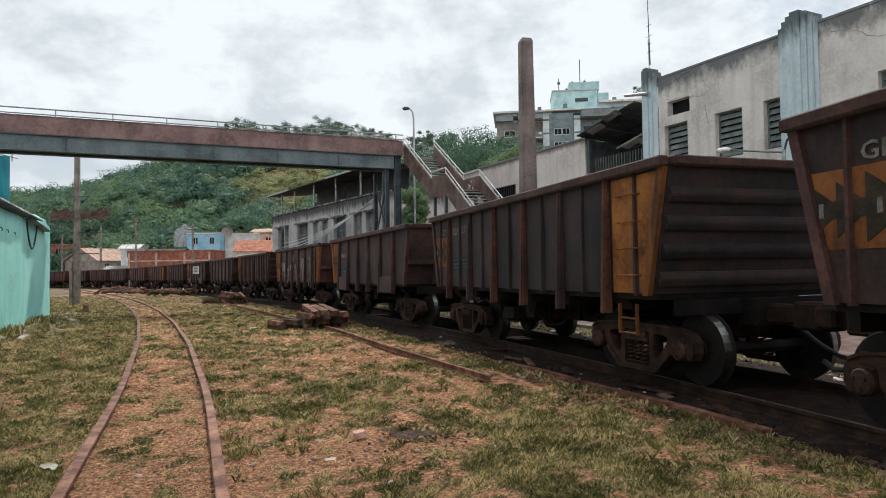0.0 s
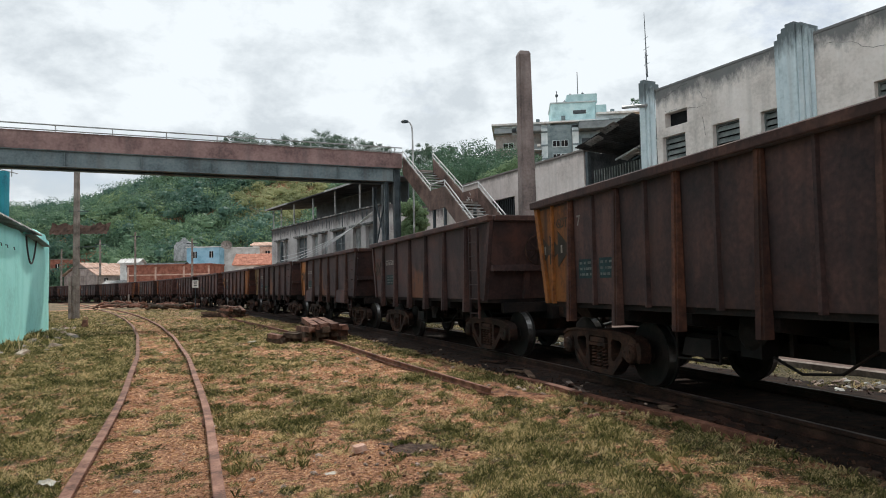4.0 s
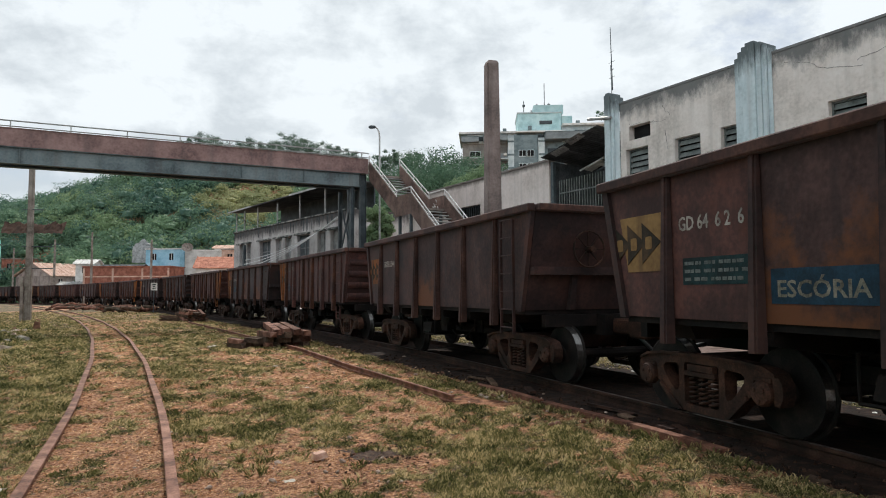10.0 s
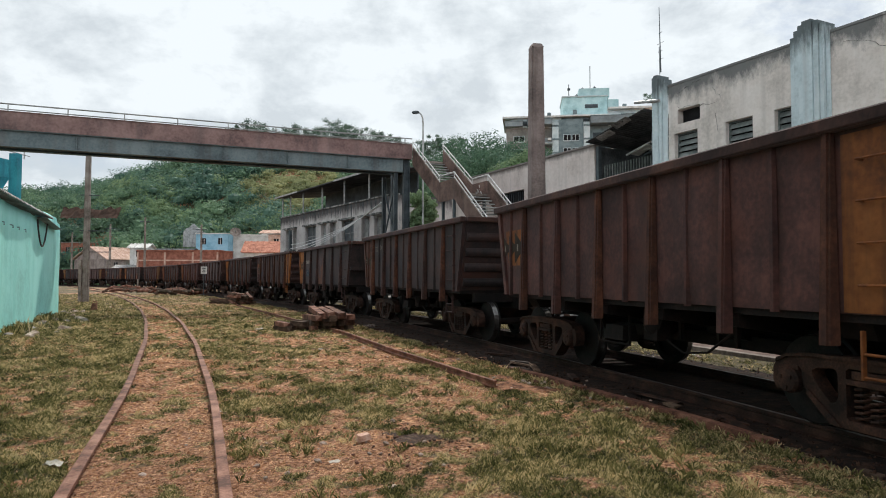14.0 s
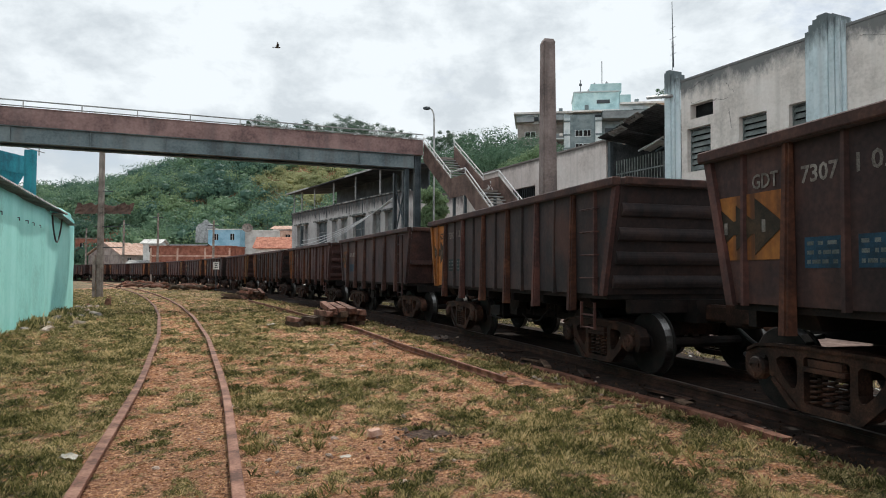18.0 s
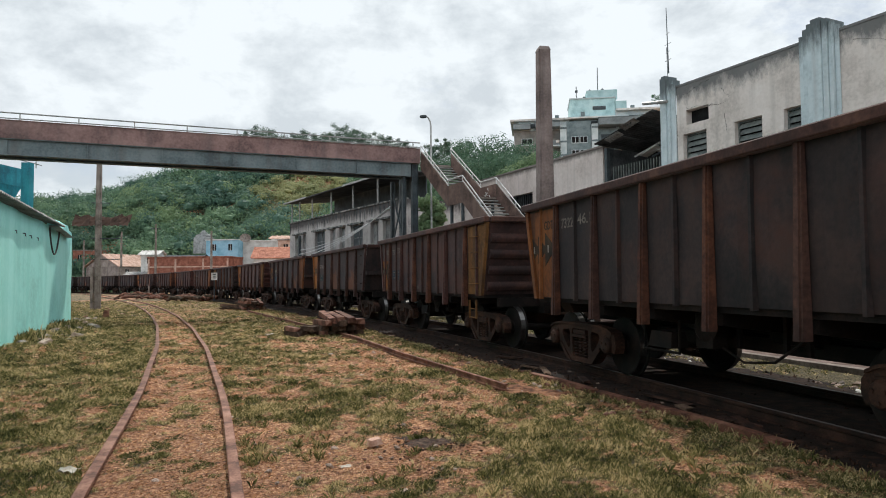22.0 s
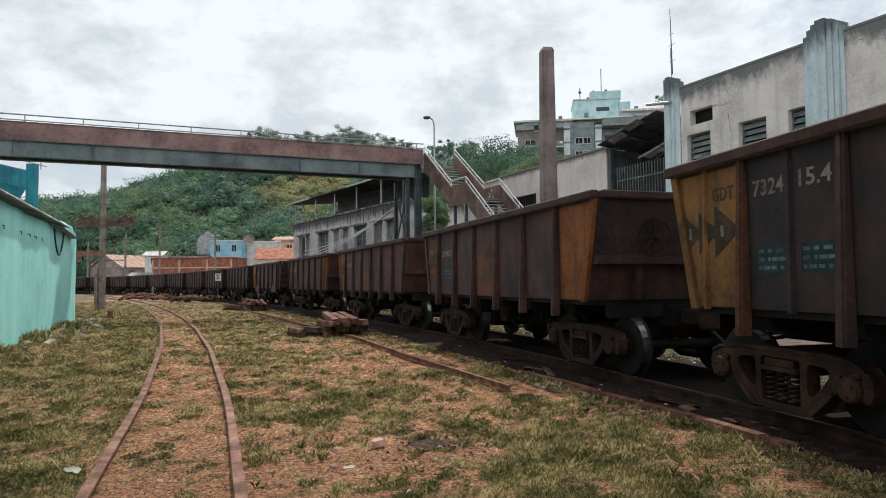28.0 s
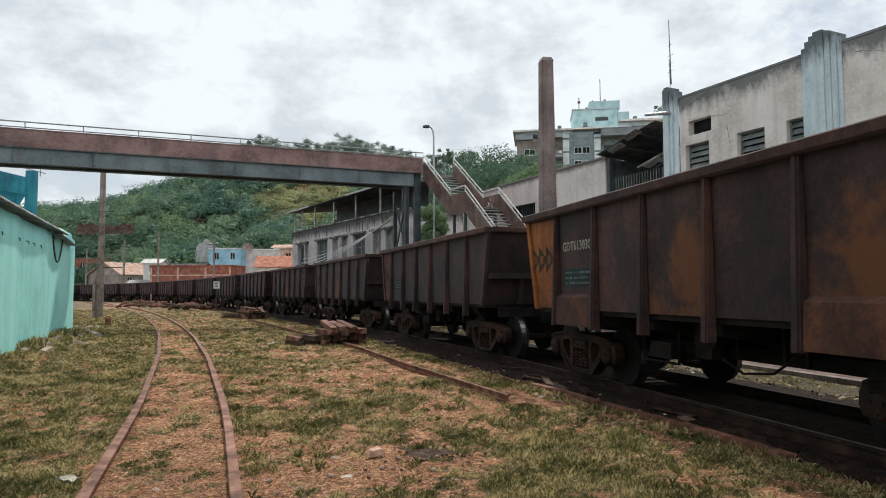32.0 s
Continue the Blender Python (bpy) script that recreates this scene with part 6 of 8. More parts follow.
def make_woods():
    rng = np.random.default_rng(7)
    a = rng.uniform(-0.80, 0.30, 8000)
    y = rng.uniform(0, 1, 8000) ** 0.8 * 190 + 112
    x = a * y
    z = hill_height(x, y)
    keep = z > 2.5
    # houses and the cutting stand clear
    keep &= ~((y < 146) & (x > -76) & (x < -28))
    keep &= ~((abs(x + 90) < 9.5) & (y > 158) & (y < 173) & (np.sin(x * 1.9) + np.sin(y * 1.3 + x) < 0.9))
    keep &= ~((x > 8) & (x < 50) & (y > 138) & (y < 166))
    x, y, z = x[keep], y[keep], z[keep]
    a = x / y
    e = (z - EYE) / y
    dry = ((a + 0.225) / 0.075) ** 2 + ((e - 0.122) / 0.035) ** 2 < 1 + 0.5 * np.sin(x * 0.3) * np.sin(y * 0.23)
    light = ((a + 0.455) / 0.06) ** 2 + ((e - 0.088) / 0.016) ** 2 < 1
    light |= rng.uniform(0, 1, len(x)) < 0.08 + 0.12 * np.sin(x * 0.06 + 1) * np.sin(y * 0.07)
    light &= ~dry
    deep = (np.sin(x * 0.09 + 2) * np.sin(y * 0.1 + 0.5) + rng.normal(0, 0.5, len(x)) > 0.35) & ~dry & ~light
    r = rng.uniform(0.25, 1, len(x)) ** 1.5 * 3.6 * np.where(deep, 1.15, 1.0) + 0.7
    z = z + r * rng.uniform(0.2, 1.1, len(x))
    c = np.stack([x, y, z], 1)
    rest = ~(dry | light | deep)
    tagged(leaf_mesh("hillside_woods", crowns(rng, c[rest], r[rest], 190, 0.33), LEAF), "dense green woods covering the hillside", "woods", kind="stuff")
    tagged(leaf_mesh("deep_green_woods", crowns(rng, c[deep], r[deep], 210, 0.33), LEAF_DEEP), "dark green trees on the hillside", "woods", kind="stuff")
    tagged(leaf_mesh("pale_green_scrub", crowns(rng, c[light], r[light] * 0.85, 170, 0.31), LEAF_LIGHT), "light green bushes on the hillside", "scrub", kind="stuff")
    tagged(leaf_mesh("hillside_scrub", crowns(rng, c[dry], r[dry] * 0.8, 120, 0.3, 0.5), LEAF_DRY), "yellowish dry scrub on the hillside", "scrub", kind="stuff")
    # ragged trees that stand out along the crest: bearing, height of the top over the eye, crown
    crest = [(-0.325, 0.226, 2.4), (-0.312, 0.231, 2.6), (-0.298, 0.233, 2.8), (-0.285, 0.24, 3.4), (-0.279, 0.236, 2.8), (-0.236, 0.226, 2.4), (-0.222, 0.232, 2.8), (-0.208, 0.227, 2.6), (-0.19, 0.228, 3.0), (-0.18, 0.227, 2.6), (-0.165, 0.241, 3.0), (-0.157, 0.235, 3.0), (-0.146, 0.23, 2.8), (-0.135, 0.231, 3.0), (-0.122, 0.226, 3.0), (-0.105, 0.223, 3.0), (-0.093, 0.221, 2.8), (-0.08, 0.216, 2.6), (-0.066, 0.212, 2.6), (-0.03, 0.208, 2.4), (-0.014, 0.212, 2.6), (-0.007, 0.215, 2.2), (0.013, 0.211, 2.6), (0.024, 0.213, 2.6), (0.052, 0.208, 2.8)]
    cc, rr = [], []
    for a, e, w in crest:
        yy = 258 + rng.uniform(-5, 8)
        for q in range(16):
            k = q / 15
            rad = w * (0.38 + 0.3 * math.sin(math.pi * (0.2 + 0.7 * k)))
            cc.append((a * yy + rng.normal(0, w * 0.6), yy + rng.normal(0, 1.5), EYE + e * yy - rad * 0.8 - (1 - k) * w * 2.3))
            rr.append(rad * rng.uniform(0.6, 1.1))
    a = np.concatenate([rng.uniform(-0.34, 0.12, 140), rng.uniform(-0.25, -0.05, 220)])
    yy = rng.uniform(250, 272, 360)
    cc += list(zip(a * yy, yy, hill_height(a * yy, yy) + rng.uniform(1.0, 9.5, 360) * (0.75 + 0.25 * np.sin(a * 90))))
    rr += list(rng.uniform(1.2, 2.6, 360))
    tagged(leaf_mesh("ridge_woods", spray(rng, np.array(cc), np.array(rr), 210, 0.2), LEAF_DARK), "dark ragged treetops along the hill crest", "woods", kind="stuff")
    # undergrowth about the houses
    a = rng.uniform(-0.68, -0.2, 500)
    y = rng.uniform(112, 150, 500)
    x = a * y
    z = hill_height(x, y)
    keep = (z < 9) & ((y > 141) | (np.sin(x * 0.5) > 0.75))
    tagged(leaf_mesh("garden_scrub", leaves(rng, np.stack([x, y, z + 1.0], 1)[keep], rng.uniform(1.0, 2.2, np.count_nonzero(keep)), 120, 0.25), LEAF), "green bushes between the houses", "scrub", kind="stuff")


make_woods()


def make_cutting():
    bm = bmesh.new()
    rng = random.Random(6)
    n, m = 36, 6
    v = [[bm.verts.new((-97.5 + i * 0.42, 169 + j * 0.35 + rng.uniform(-0.3, 0.3), 16.4 + j * 0.56 + rng.uniform(-0.15, 0.15) + (0.35 * math.sin(i * 0.9 + 1) - 0.9 * (18 < i < 24) if j == m - 1 else 0))) for j in range(m)] for i in range(n)]
    for i in range(n - 1):
        for j in range(m - 1):
            bm.faces.new((v[i][j], v[i + 1][j], v[i + 1][j + 1], v[i][j + 1]))
    tagged(part("earth_cutting", bm, EARTH), "bare red earth cut in the wooded hillside", "earth", kind="structure")


make_cutting()


def make_tree(x, y, h, r, seed, material=LEAF, label="leafy green tree behind the wall"):
    rng = np.random.default_rng(seed)
    t = empty("tree", pose(x, y, GROUND_Z), label, "tree", "trees beyond the railway")
    bm = bmesh.new()
    tube(bm, [(0, 0, 0), (0.1, 0, h * 0.3), (0, 0.1, h * 0.6)], 0.22, 8, 0.12)
    tips = []
    for i in range(7):
        an = i * 2.4
        tip = (r * 0.55 * math.cos(an), r * 0.55 * math.sin(an), h * (0.62 + 0.05 * (i % 4)))
        tips.append(tip)
        tube(bm, [(0, 0.05, h * (0.35 + 0.03 * i)), (tip[0] * 0.5, tip[1] * 0.5, h * 0.55), tip], 0.09, 6, 0.03)
    part("trunk", bm, BARK, t)
    c = np.array([[tp[0], tp[1], tp[2]] for tp in tips] + [[rng.uniform(-r, r) * 0.7, rng.uniform(-r, r) * 0.7, h * rng.uniform(0.55, 0.95)] for _ in range(34)])
    ob = leaf_mesh("crown", leaves(rng, c, rng.uniform(0.3, 0.55, len(c)) * r, 620, 0.055 + 0.012 * r), material)
    ob.parent = t
    return t


for _i, (_x, _y, _h, _r) in enumerate(((1.5, 78, 17.5, 4.6), (5.2, 76, 17.5, 5.2), (8.8, 74, 16.0, 4.6), (-1.2, 84, 18.5, 3.4), (3.2, 68, 15.0, 4.2), (7.0, 66, 13.5, 4.0), (11.8, 70, 13.0, 3.8))):
    make_tree(_x, _y, _h, _r, 20 + _i)
make_tree(-1.4, 41.2, 6.9, 1.05, 41, LEAF_LIGHT, "bushy green tree beyond the stair foot")
make_facade_wear()
make_tree(4.3, 36.9, 8.5, 1.8, 42, LEAF_LIGHT, "bush that shows over the shed wall")


# ---- small things on the ground ----
def make_sleeper_pile(x, y, turn, n, seed, label, burnt=0.5, long=1.0):
    """Old sleepers thrown down across one another, the upper ones leaning on the lower."""
    rng = random.Random(seed)
    t = empty("sleeper_pile", pose(x, y, GROUND_Z, 0, 0, turn), label, "pile of sleepers", "piles of old sleepers")
    for i in range(n):
        layer = i // 5
        L = rng.uniform(1.1, 1.7) * long
        bm = bmesh.new()
        box(bm, -0.1, 0.1, -L / 2, L / 2, 0, 0.13, taper=0.014)
        for v in bm.verts:
            v.co += Vector((rng.uniform(-0.012, 0.012), rng.uniform(-0.06, 0.06), rng.uniform(-0.012, 0.012)))
        ob = part("sleeper", bm, SLEEPER if rng.random() < burnt else OLD_WOOD, t)
        ob.matrix_basis = pose((i % 5 - 2) * 0.23 + rng.uniform(-0.06, 0.06), rng.uniform(-0.3, 0.3), 0.0 + 0.13 * layer + rng.uniform(0, 0.03), rng.uniform(-5, 5) + 5 * (layer > 0), rng.uniform(-16, 16), rng.uniform(-12, 12))


OLD_WOOD = surface("reddish_old_wood", (0.055, 0.025, 0.017), (0.15, 0.068, 0.046), (0.27, 0.14, 0.1), 3.0, 0.85, 0.0, 0.4, vary=0.3)


def make_sleeper_stack(x, y, turn):
    """Three layers of old sleepers laid side by side, the topmost slid askew."""
    rng = random.Random(21)
    t = empty("sleeper_stack", pose(x, y, GROUND_Z, 0, 0, turn), "stack of dark old sleepers with a reddish top layer", "pile of sleepers")
    for i in range(18):
        layer, k = divmod(i, 5)
        L = rng.uniform(1.55, 1.95)
        bm = bmesh.new()
        box(bm, -0.11, 0.11, -L / 2, L / 2, 0, 0.15, taper=0.016)
        for v in bm.verts:
            v.co += Vector((rng.uniform(-0.015, 0.015), rng.uniform(-0.06, 0.06), rng.uniform(-0.012, 0.012)))
        ob = part("sleeper", bm, OLD_WOOD if layer == 3 or rng.random() < 0.2 else SLEEPER, t)
        ob.matrix_basis = pose((k - 2) * 0.25 + (0.15 if layer == 3 else 0) + rng.uniform(-0.02, 0.02), rng.uniform(-0.15, 0.15) - 0.1 * layer, 0.155 * layer, rng.uniform(-1.5, 1.5) + (4 if layer == 3 else 0), rng.uniform(-3, 3), rng.uniform(-4, 4))


make_sleeper_stack(-3.5, 20.2, 21)
make_sleeper_pile(-4.35, 19.7, 60, 9, 2, "scattered broken sleepers on the grass", 0.9, 0.38)
make_sleeper_pile(-11.7, 38.5, 40, 23, 3, "heap of reddish old sleepers", 0.6)
make_sleeper_pile(-12.9, 39.4, 80, 6, 4, "heap of reddish old sleepers", 0.6)


def make_log_heap(x, y, turn, n, seed):
    rng = random.Random(seed)
    t = empty("log_heap", pose(x, y, GROUND_Z, 0, 0, turn), "heap of grey broken timber on the grass", "timber heap", "heaps of broken timber")
    for i in range(n):
        bm = bmesh.new()
        L = rng.uniform(0.5, 1.7)
        a = rng.uniform(-1, 1)
        tube(bm, [(-L / 2, 0, 0.12), (0, rng.uniform(-0.1, 0.1), 0.16 + rng.uniform(0, 0.2)), (L / 2, 0, 0.12)], rng.uniform(0.07, 0.17), 7)
        ob = part("log", bm, rng.choice([SLEEPER, BARK, OLD_WOOD]), t)
        ob.matrix_basis = pose(rng.uniform(-2.4, 2.4), rng.uniform(-0.7, 0.7), rng.uniform(0, 0.25), rng.uniform(-10, 10), rng.uniform(-14, 14), rng.uniform(-50, 50))


make_log_heap(-26.0, 60.0, 25, 16, 1)
make_log_heap(-22.6, 57.0, 10, 12, 2)
make_log_heap(-31.0, 66.0, 40, 14, 3)
make_log_heap(-36.0, 76.0, 40, 8, 4)


def make_track_sign():
    t = empty("track_sign", pose(-19.5, 54.4, GROUND_Z, 0, 0, 14), "small white railway sign on a thin post", "sign")
    bm = bmesh.new()
    tube(bm, [(0, 0, 0), (0, 0, 2.42)], 0.04, 8)
    part("post", bm, DARK_STEEL, t)
    bm = bmesh.new()
    box(bm, -0.24, 0.24, -0.07, -0.048, 1.82, 2.42)
    bmesh.ops.bevel(bm, geom=list(bm.edges), offset=0.008, segments=1, affect="EDGES")
    p = part("plate", bm, HOUSE_WHITE, t)
    for z, w in ((2.28, 0.26), (2.13, 0.2), (1.99, 0.24)):
        bm = bmesh.new()
        box(bm, -w / 2, w / 2, -0.076, -0.072, z - 0.04, z + 0.04)
        part("mark", bm, DARK_PAINT, p)


make_track_sign()


def make_marker(x, y, h):
    bm = bmesh.new()
    box(bm, -0.09, 0.09, -0.07, 0.07, 0, h, taper=0.015)
    ob = part("marker_post", bm, CONCRETE)
    ob.matrix_basis = pose(x, y, GROUND_Z)
    tagged(ob, "short pale concrete marker post by the curve", "marker post")


make_marker(-37.5, 82, 1.3)


def make_stump():
    t = empty("rusty_stump", pose(-16.2, 31.0, GROUND_Z - 0.05, 0, 6, 20), "rusty buried iron stump in broken soil", "iron stump")
    bm = bmesh.new()
    box(bm, -0.15, 0.15, -0.13, 0.13, 0, 0.4, taper=0.05)
    part("block", bm, RAIL, t)
    bm = bmesh.new()
    tube(bm, [(-0.07, 0, 0.38), (-0.07, 0, 0.48), (0.06, 0, 0.5), (0.09, 0, 0.39)], 0.03, 7)
    part("eye", bm, RAIL, t)


make_stump()


def make_rubble(name, spots, label, materials, seed, lo, hi, category="rubble"):
    rng = random.Random(seed)
    t = empty(name, pose(0, 0, 0), label, category)
    meshes = []
    for m in materials:
        for k in range(3):
            bm = bmesh.new()
            bmesh.ops.create_icosphere(bm, subdivisions=1, radius=1)
            r2 = random.Random(k)
            for v in bm.verts:
                v.co *= r2.uniform(0.65, 1.15)
                v.co.z *= 0.6
            meshes.append(mesh_of(bm, "stone", m))
    for x, y, spread, n in spots:
        for _ in range(n):
            s = rng.uniform(lo, hi) * rng.uniform(0.4, 1)
            ob = piece("stone", rng.choice(meshes), t, pose(x + rng.gauss(0, spread), y + rng.gauss(0, spread), GROUND_Z + s * 0.25, rng.uniform(0, 40), rng.uniform(0, 40), rng.uniform(0, 360)) @ Matrix.Scale(s, 4))
    return t


make_rubble("brick_rubble", [(-0.78, 6.45, 0.05, 1), (-1.0, 6.0, 0.4, 12), (-0.4, 6.0, 0.5, 10), (-1.2, 7.2, 0.6, 8), (-0.5, 5.0, 0.4, 9), (-3.1, 5.5, 0.1, 2), (-1.9, 6.2, 0.5, 7)], "bits of brick and stone scattered in the grass", [ROCK, ROCK, OLD_WOOD], 3, 0.012, 0.05)
make_rubble("ash_heap", [(-0.25, 6.65, 0.24, 150), (-0.05, 5.9, 0.3, 40), (0.1, 6.85, 0.06, 12)], "dark burnt ash and crumbs on a patch of ground", [SLAG, SLAG, OLD_WOOD], 4, 0.008, 0.026, "ash")
make_rubble("pole_rubble", [(-17.5, 33.5, 0.8, 30), (-17.0, 31.2, 0.5, 16), (-19.5, 38, 0.9, 16)], "loose stones about the pole foot", [ROCK, OLD_WOOD], 5, 0.04, 0.13)
make_rubble("dust_lumps", [(1.2, 10.2, 0.45, 40), (0.3, 12.5, 0.6, 40), (-1.0, 15.8, 0.7, 40), (2.3, 8.2, 0.3, 30), (-3.6, 18.6, 0.8, 40)], "lumps of red ore dust along the track edge", [RAIL, ROCK], 6, 0.02, 0.07)
make_rubble("far_rubble", [(5.9, 9.4, 0.3, 55), (6.4, 7.9, 0.3, 45), (4.5, 13.4, 0.35, 30), (3.3, 17, 0.4, 20), (2.5, 20, 0.5, 20)], "pale broken stone on the far side of the line", [CONCRETE, ROCK, HOUSE_WHITE], 9, 0.04, 0.12)


def make_brick_bit():
    bm = bmesh.new()
    box(bm, -0.07, 0.07, -0.045, 0.045, 0, 0.055, taper=0.015)
    ob = part("brick_piece", bm, surface("salmon_brick", (0.36, 0.19, 0.13), (0.54, 0.33, 0.25), (0.66, 0.48, 0.4), 8.0, 0.9, 0, 0.3))
    ob.matrix_basis = pose(-0.76, 6.44, GROUND_Z + 0.02, 8, -6, 35)
    tagged(ob, "broken salmon coloured brick on the grass", "brick")


make_brick_bit()


def make_litter():
    rng = random.Random(12)
    t_spots = [(-3.17, 5.52, 0.085), (-5.4, 19.6, 0.12), (-6.9, 17.0, 0.07), (-2.6, 14.2, 0.06), (-1.5, 11.0, 0.04), (-4.6, 26, 0.1), (-0.9, 5.6, 0.05), (-2.55, 7.6, 0.05), (-4.0, 20.2, 0.14), (-9.6, 30, 0.12)]
    for x, y, s in t_spots:
        bm = bmesh.new()
        n = 4
        v = [[bm.verts.new(((i / n - 0.5) * 2 * s, (j / n - 0.5) * 1.2 * s, rng.uniform(0, 0.35) * s)) for j in range(n + 1)] for i in range(n + 1)]
        for i in range(n):
            for j in range(n):
                bm.faces.new((v[i][j], v[i + 1][j], v[i + 1][j + 1], v[i][j + 1]))
        r = bmesh.ops.extrude_face_region(bm, geom=list(bm.faces))
        for g in r["geom"]:
            if isinstance(g, bmesh.types.BMVert):
                g.co.z += 0.003
        ob = part("litter", bm, PAPER)
        ob.matrix_basis = pose(x, y, GROUND_Z + 0.035, 0, 0, rng.uniform(0, 180))
        tagged(ob, "crumpled pale scrap of paper on the grass", "litter", "scraps of litter")


make_litter()


# ---- grass ----
def tuft_mesh(name, x, y, height, reach, width, flat, blades, seed, material):
    """Small tufts, each of a few leaves that spring from one root."""
    rng = np.random.default_rng(seed)
    n = len(x)
    root = np.stack([x, y, GROUND_Z - 0.006 + unevenness(x, y)], 1)
    V = [root]
    tris = []
    for k in range(blades):
        an = rng.uniform(0, 2 * np.pi, n)
        L = reach * rng.uniform(0.4, 1.3, n)
        h = height * rng.uniform(0.35, 1.3, n) * (1 - flat * rng.uniform(0, 1, n))
        d = np.stack([np.cos(an), np.sin(an), np.zeros(n)], 1)
        s = np.stack([-np.sin(an), np.cos(an), np.zeros(n)], 1)
        bent = 0.55 * L
        mid = root + d * (0.45 * L)[:, None] + s * (width * rng.uniform(0.5, 1.3, n))[:, None]
        mid[:, 2] += 0.75 * h
        tip = root + d * L[:, None]
        tip[:, 2] += h
        V += [mid, tip]
        tris.append(np.stack([np.arange(n), (1 + 2 * k) * n + np.arange(n), (2 + 2 * k) * n + np.arange(n)], 1))
    V, T = np.concatenate(V), np.concatenate(tris)
    me = bpy.data.meshes.new(name)
    me.vertices.add(len(V))
    me.vertices.foreach_set("co", V.reshape(-1).astype(np.float32))
    me.loops.add(len(T) * 3)
    me.loops.foreach_set("vertex_index", T.reshape(-1).astype(np.int32))
    me.polygons.add(len(T))
    me.polygons.foreach_set("loop_start", np.arange(len(T), dtype=np.int32) * 3)
    me.update(calc_edges=True)
    me.materials.append(material)
    return new(name, me)


def make_grass():
    rng = np.random.default_rng(11)
    def field(n, y0, y1):
        y = y0 * (y1 / y0) ** rng.uniform(0, 1, n)
        return rng.uniform(-0.76, 0.70, n) * (y + 0.5), y
    def clear(x, y):
        off, d = beside(x, y)
        ash = np.hypot(x + 0.25, (y - 6.6) * 0.8) > 0.2
        return (abs(abs(off) - 0.53) > 0.045) & (d > bed_edge(y) + 0.06 + 0.08 * np.sin(y * 3)) & ash, d
    def size(y):
        return np.clip(y / 6.5, 0.7, 3.4)
    x, y = field(380000, 3.2, 60)
    ok, d = clear(x, y)
    k = ok & (rng.uniform(0, 1, len(x)) < np.clip((turf(x, y) - 0.22) * 1.9, 0.03, 1))
    x, y = x[k], y[k]
    lush = np.clip(turf(x, y), 0.2, 1)
    tagged(tuft_mesh("lawn_grass", x, y, 0.068 * lush * size(y) ** 0.5, 0.036 * size(y), 0.006 * size(y), 0.45, 4, 1, GRASS), "short patchy green grass", "grass", kind="stuff")
    x, y = field(200000, 3.2, 40)
    ok, d = clear(x, y)
    k = (ok | ((d > bed_edge(y) - 0.15) & (d < 1.3))) & (rng.uniform(0, 1, len(x)) < np.clip(1.0 - turf(x, y), 0.12, 1))
    x, y = x[k], y[k]
    tagged(tuft_mesh("dry_straw", x, y, 0.02 * size(y) ** 0.5, 0.05 * size(y), 0.0055 * size(y), 0.85, 3, 2, STRAW), "dry straw lying over the earth", "straw", kind="stuff")
    # crumbs of earth where the grass is worn away
    x, y = field(24000, 3.2, 16)
    off, d = beside(x, y)
    k = (d > bed_edge(y)) & (rng.uniform(0, 1, len(x)) < np.clip(0.95 - 1.2 * turf(x, y), 0.02, 1)) & (abs(abs(off) - 0.53) > 0.05)
    x, y = x[k], y[k]
    n = len(x)
    s = np.minimum(rng.exponential(0.006, n) + 0.004, 0.03) * np.clip(y / 8, 0.6, 1.8)
    c = np.stack([x, y, GROUND_Z + 0.003 + unevenness(x, y)], 1)
    a0 = rng.uniform(0, 6.28, n)
    corner = []
    for q in range(3):
        w = s * rng.uniform(0.7, 1.4, n)
        corner.append(c + np.stack([np.cos(a0 + q * 2.1) * w, np.sin(a0 + q * 2.1) * w, np.full(n, -0.01)], 1))
    top = c + np.stack([rng.normal(0, 0.3, n) * s, rng.normal(0, 0.3, n) * s, s * rng.uniform(0.3, 0.8, n)], 1)
    V = np.concatenate(corner + [top])
    i = np.arange(n)
    F = np.concatenate([np.stack([i + n * p, i + n * q, i + 3 * n], 1) for p, q in ((0, 1), (1, 2), (2, 0))])
    tagged(from_arrays("earth_crumbs", V.tolist(), F.tolist(), CLOD), "crumbs of dry orange earth", "earth", kind="stuff")
    # taller weeds, most of them along the beams
    edge = [track(s, -float(bed_edge(track(s)[1])) - 0.1) for s in np.linspace(-6, 16, 80)]
    cx = np.concatenate([rng.uniform(-8, 2.6, 320), np.array([e[0] for e in edge])])
    cy = np.concatenate([4.2 * (18 / 4.2) ** rng.uniform(0, 1, 320), np.array([e[1] for e in edge])])
    x = np.repeat(cx, 10) + rng.normal(0, 0.05, len(cx) * 10)
    y = np.repeat(cy, 10) + rng.normal(0, 0.05, len(cx) * 10)
    off, d = beside(x, y)
    k = (d > bed_edge(y) - 0.05) & (abs(off) > 0.62)
    tagged(tuft_mesh("weed_tufts", x[k], y[k], np.full(np.count_nonzero(k), 0.08), np.full(np.count_nonzero(k), 0.05), 0.0045, 0.4, 6, 3, GRASS), "taller weed tufts in the lawn and along the track edge", "weeds", kind="stuff")
    # the lawn round and behind the viewer
    x, y = rng.uniform(-9, 3.2, 50000), rng.uniform(-7, 3.4, 50000)
    off, d = beside(x, y)
    k = (rng.uniform(0, 1, len(x)) < np.clip((turf(x, y) - 0.22) * 1.9, 0.03, 1)) & (d > 1.2) & (abs(abs(off) - 0.53) > 0.045)
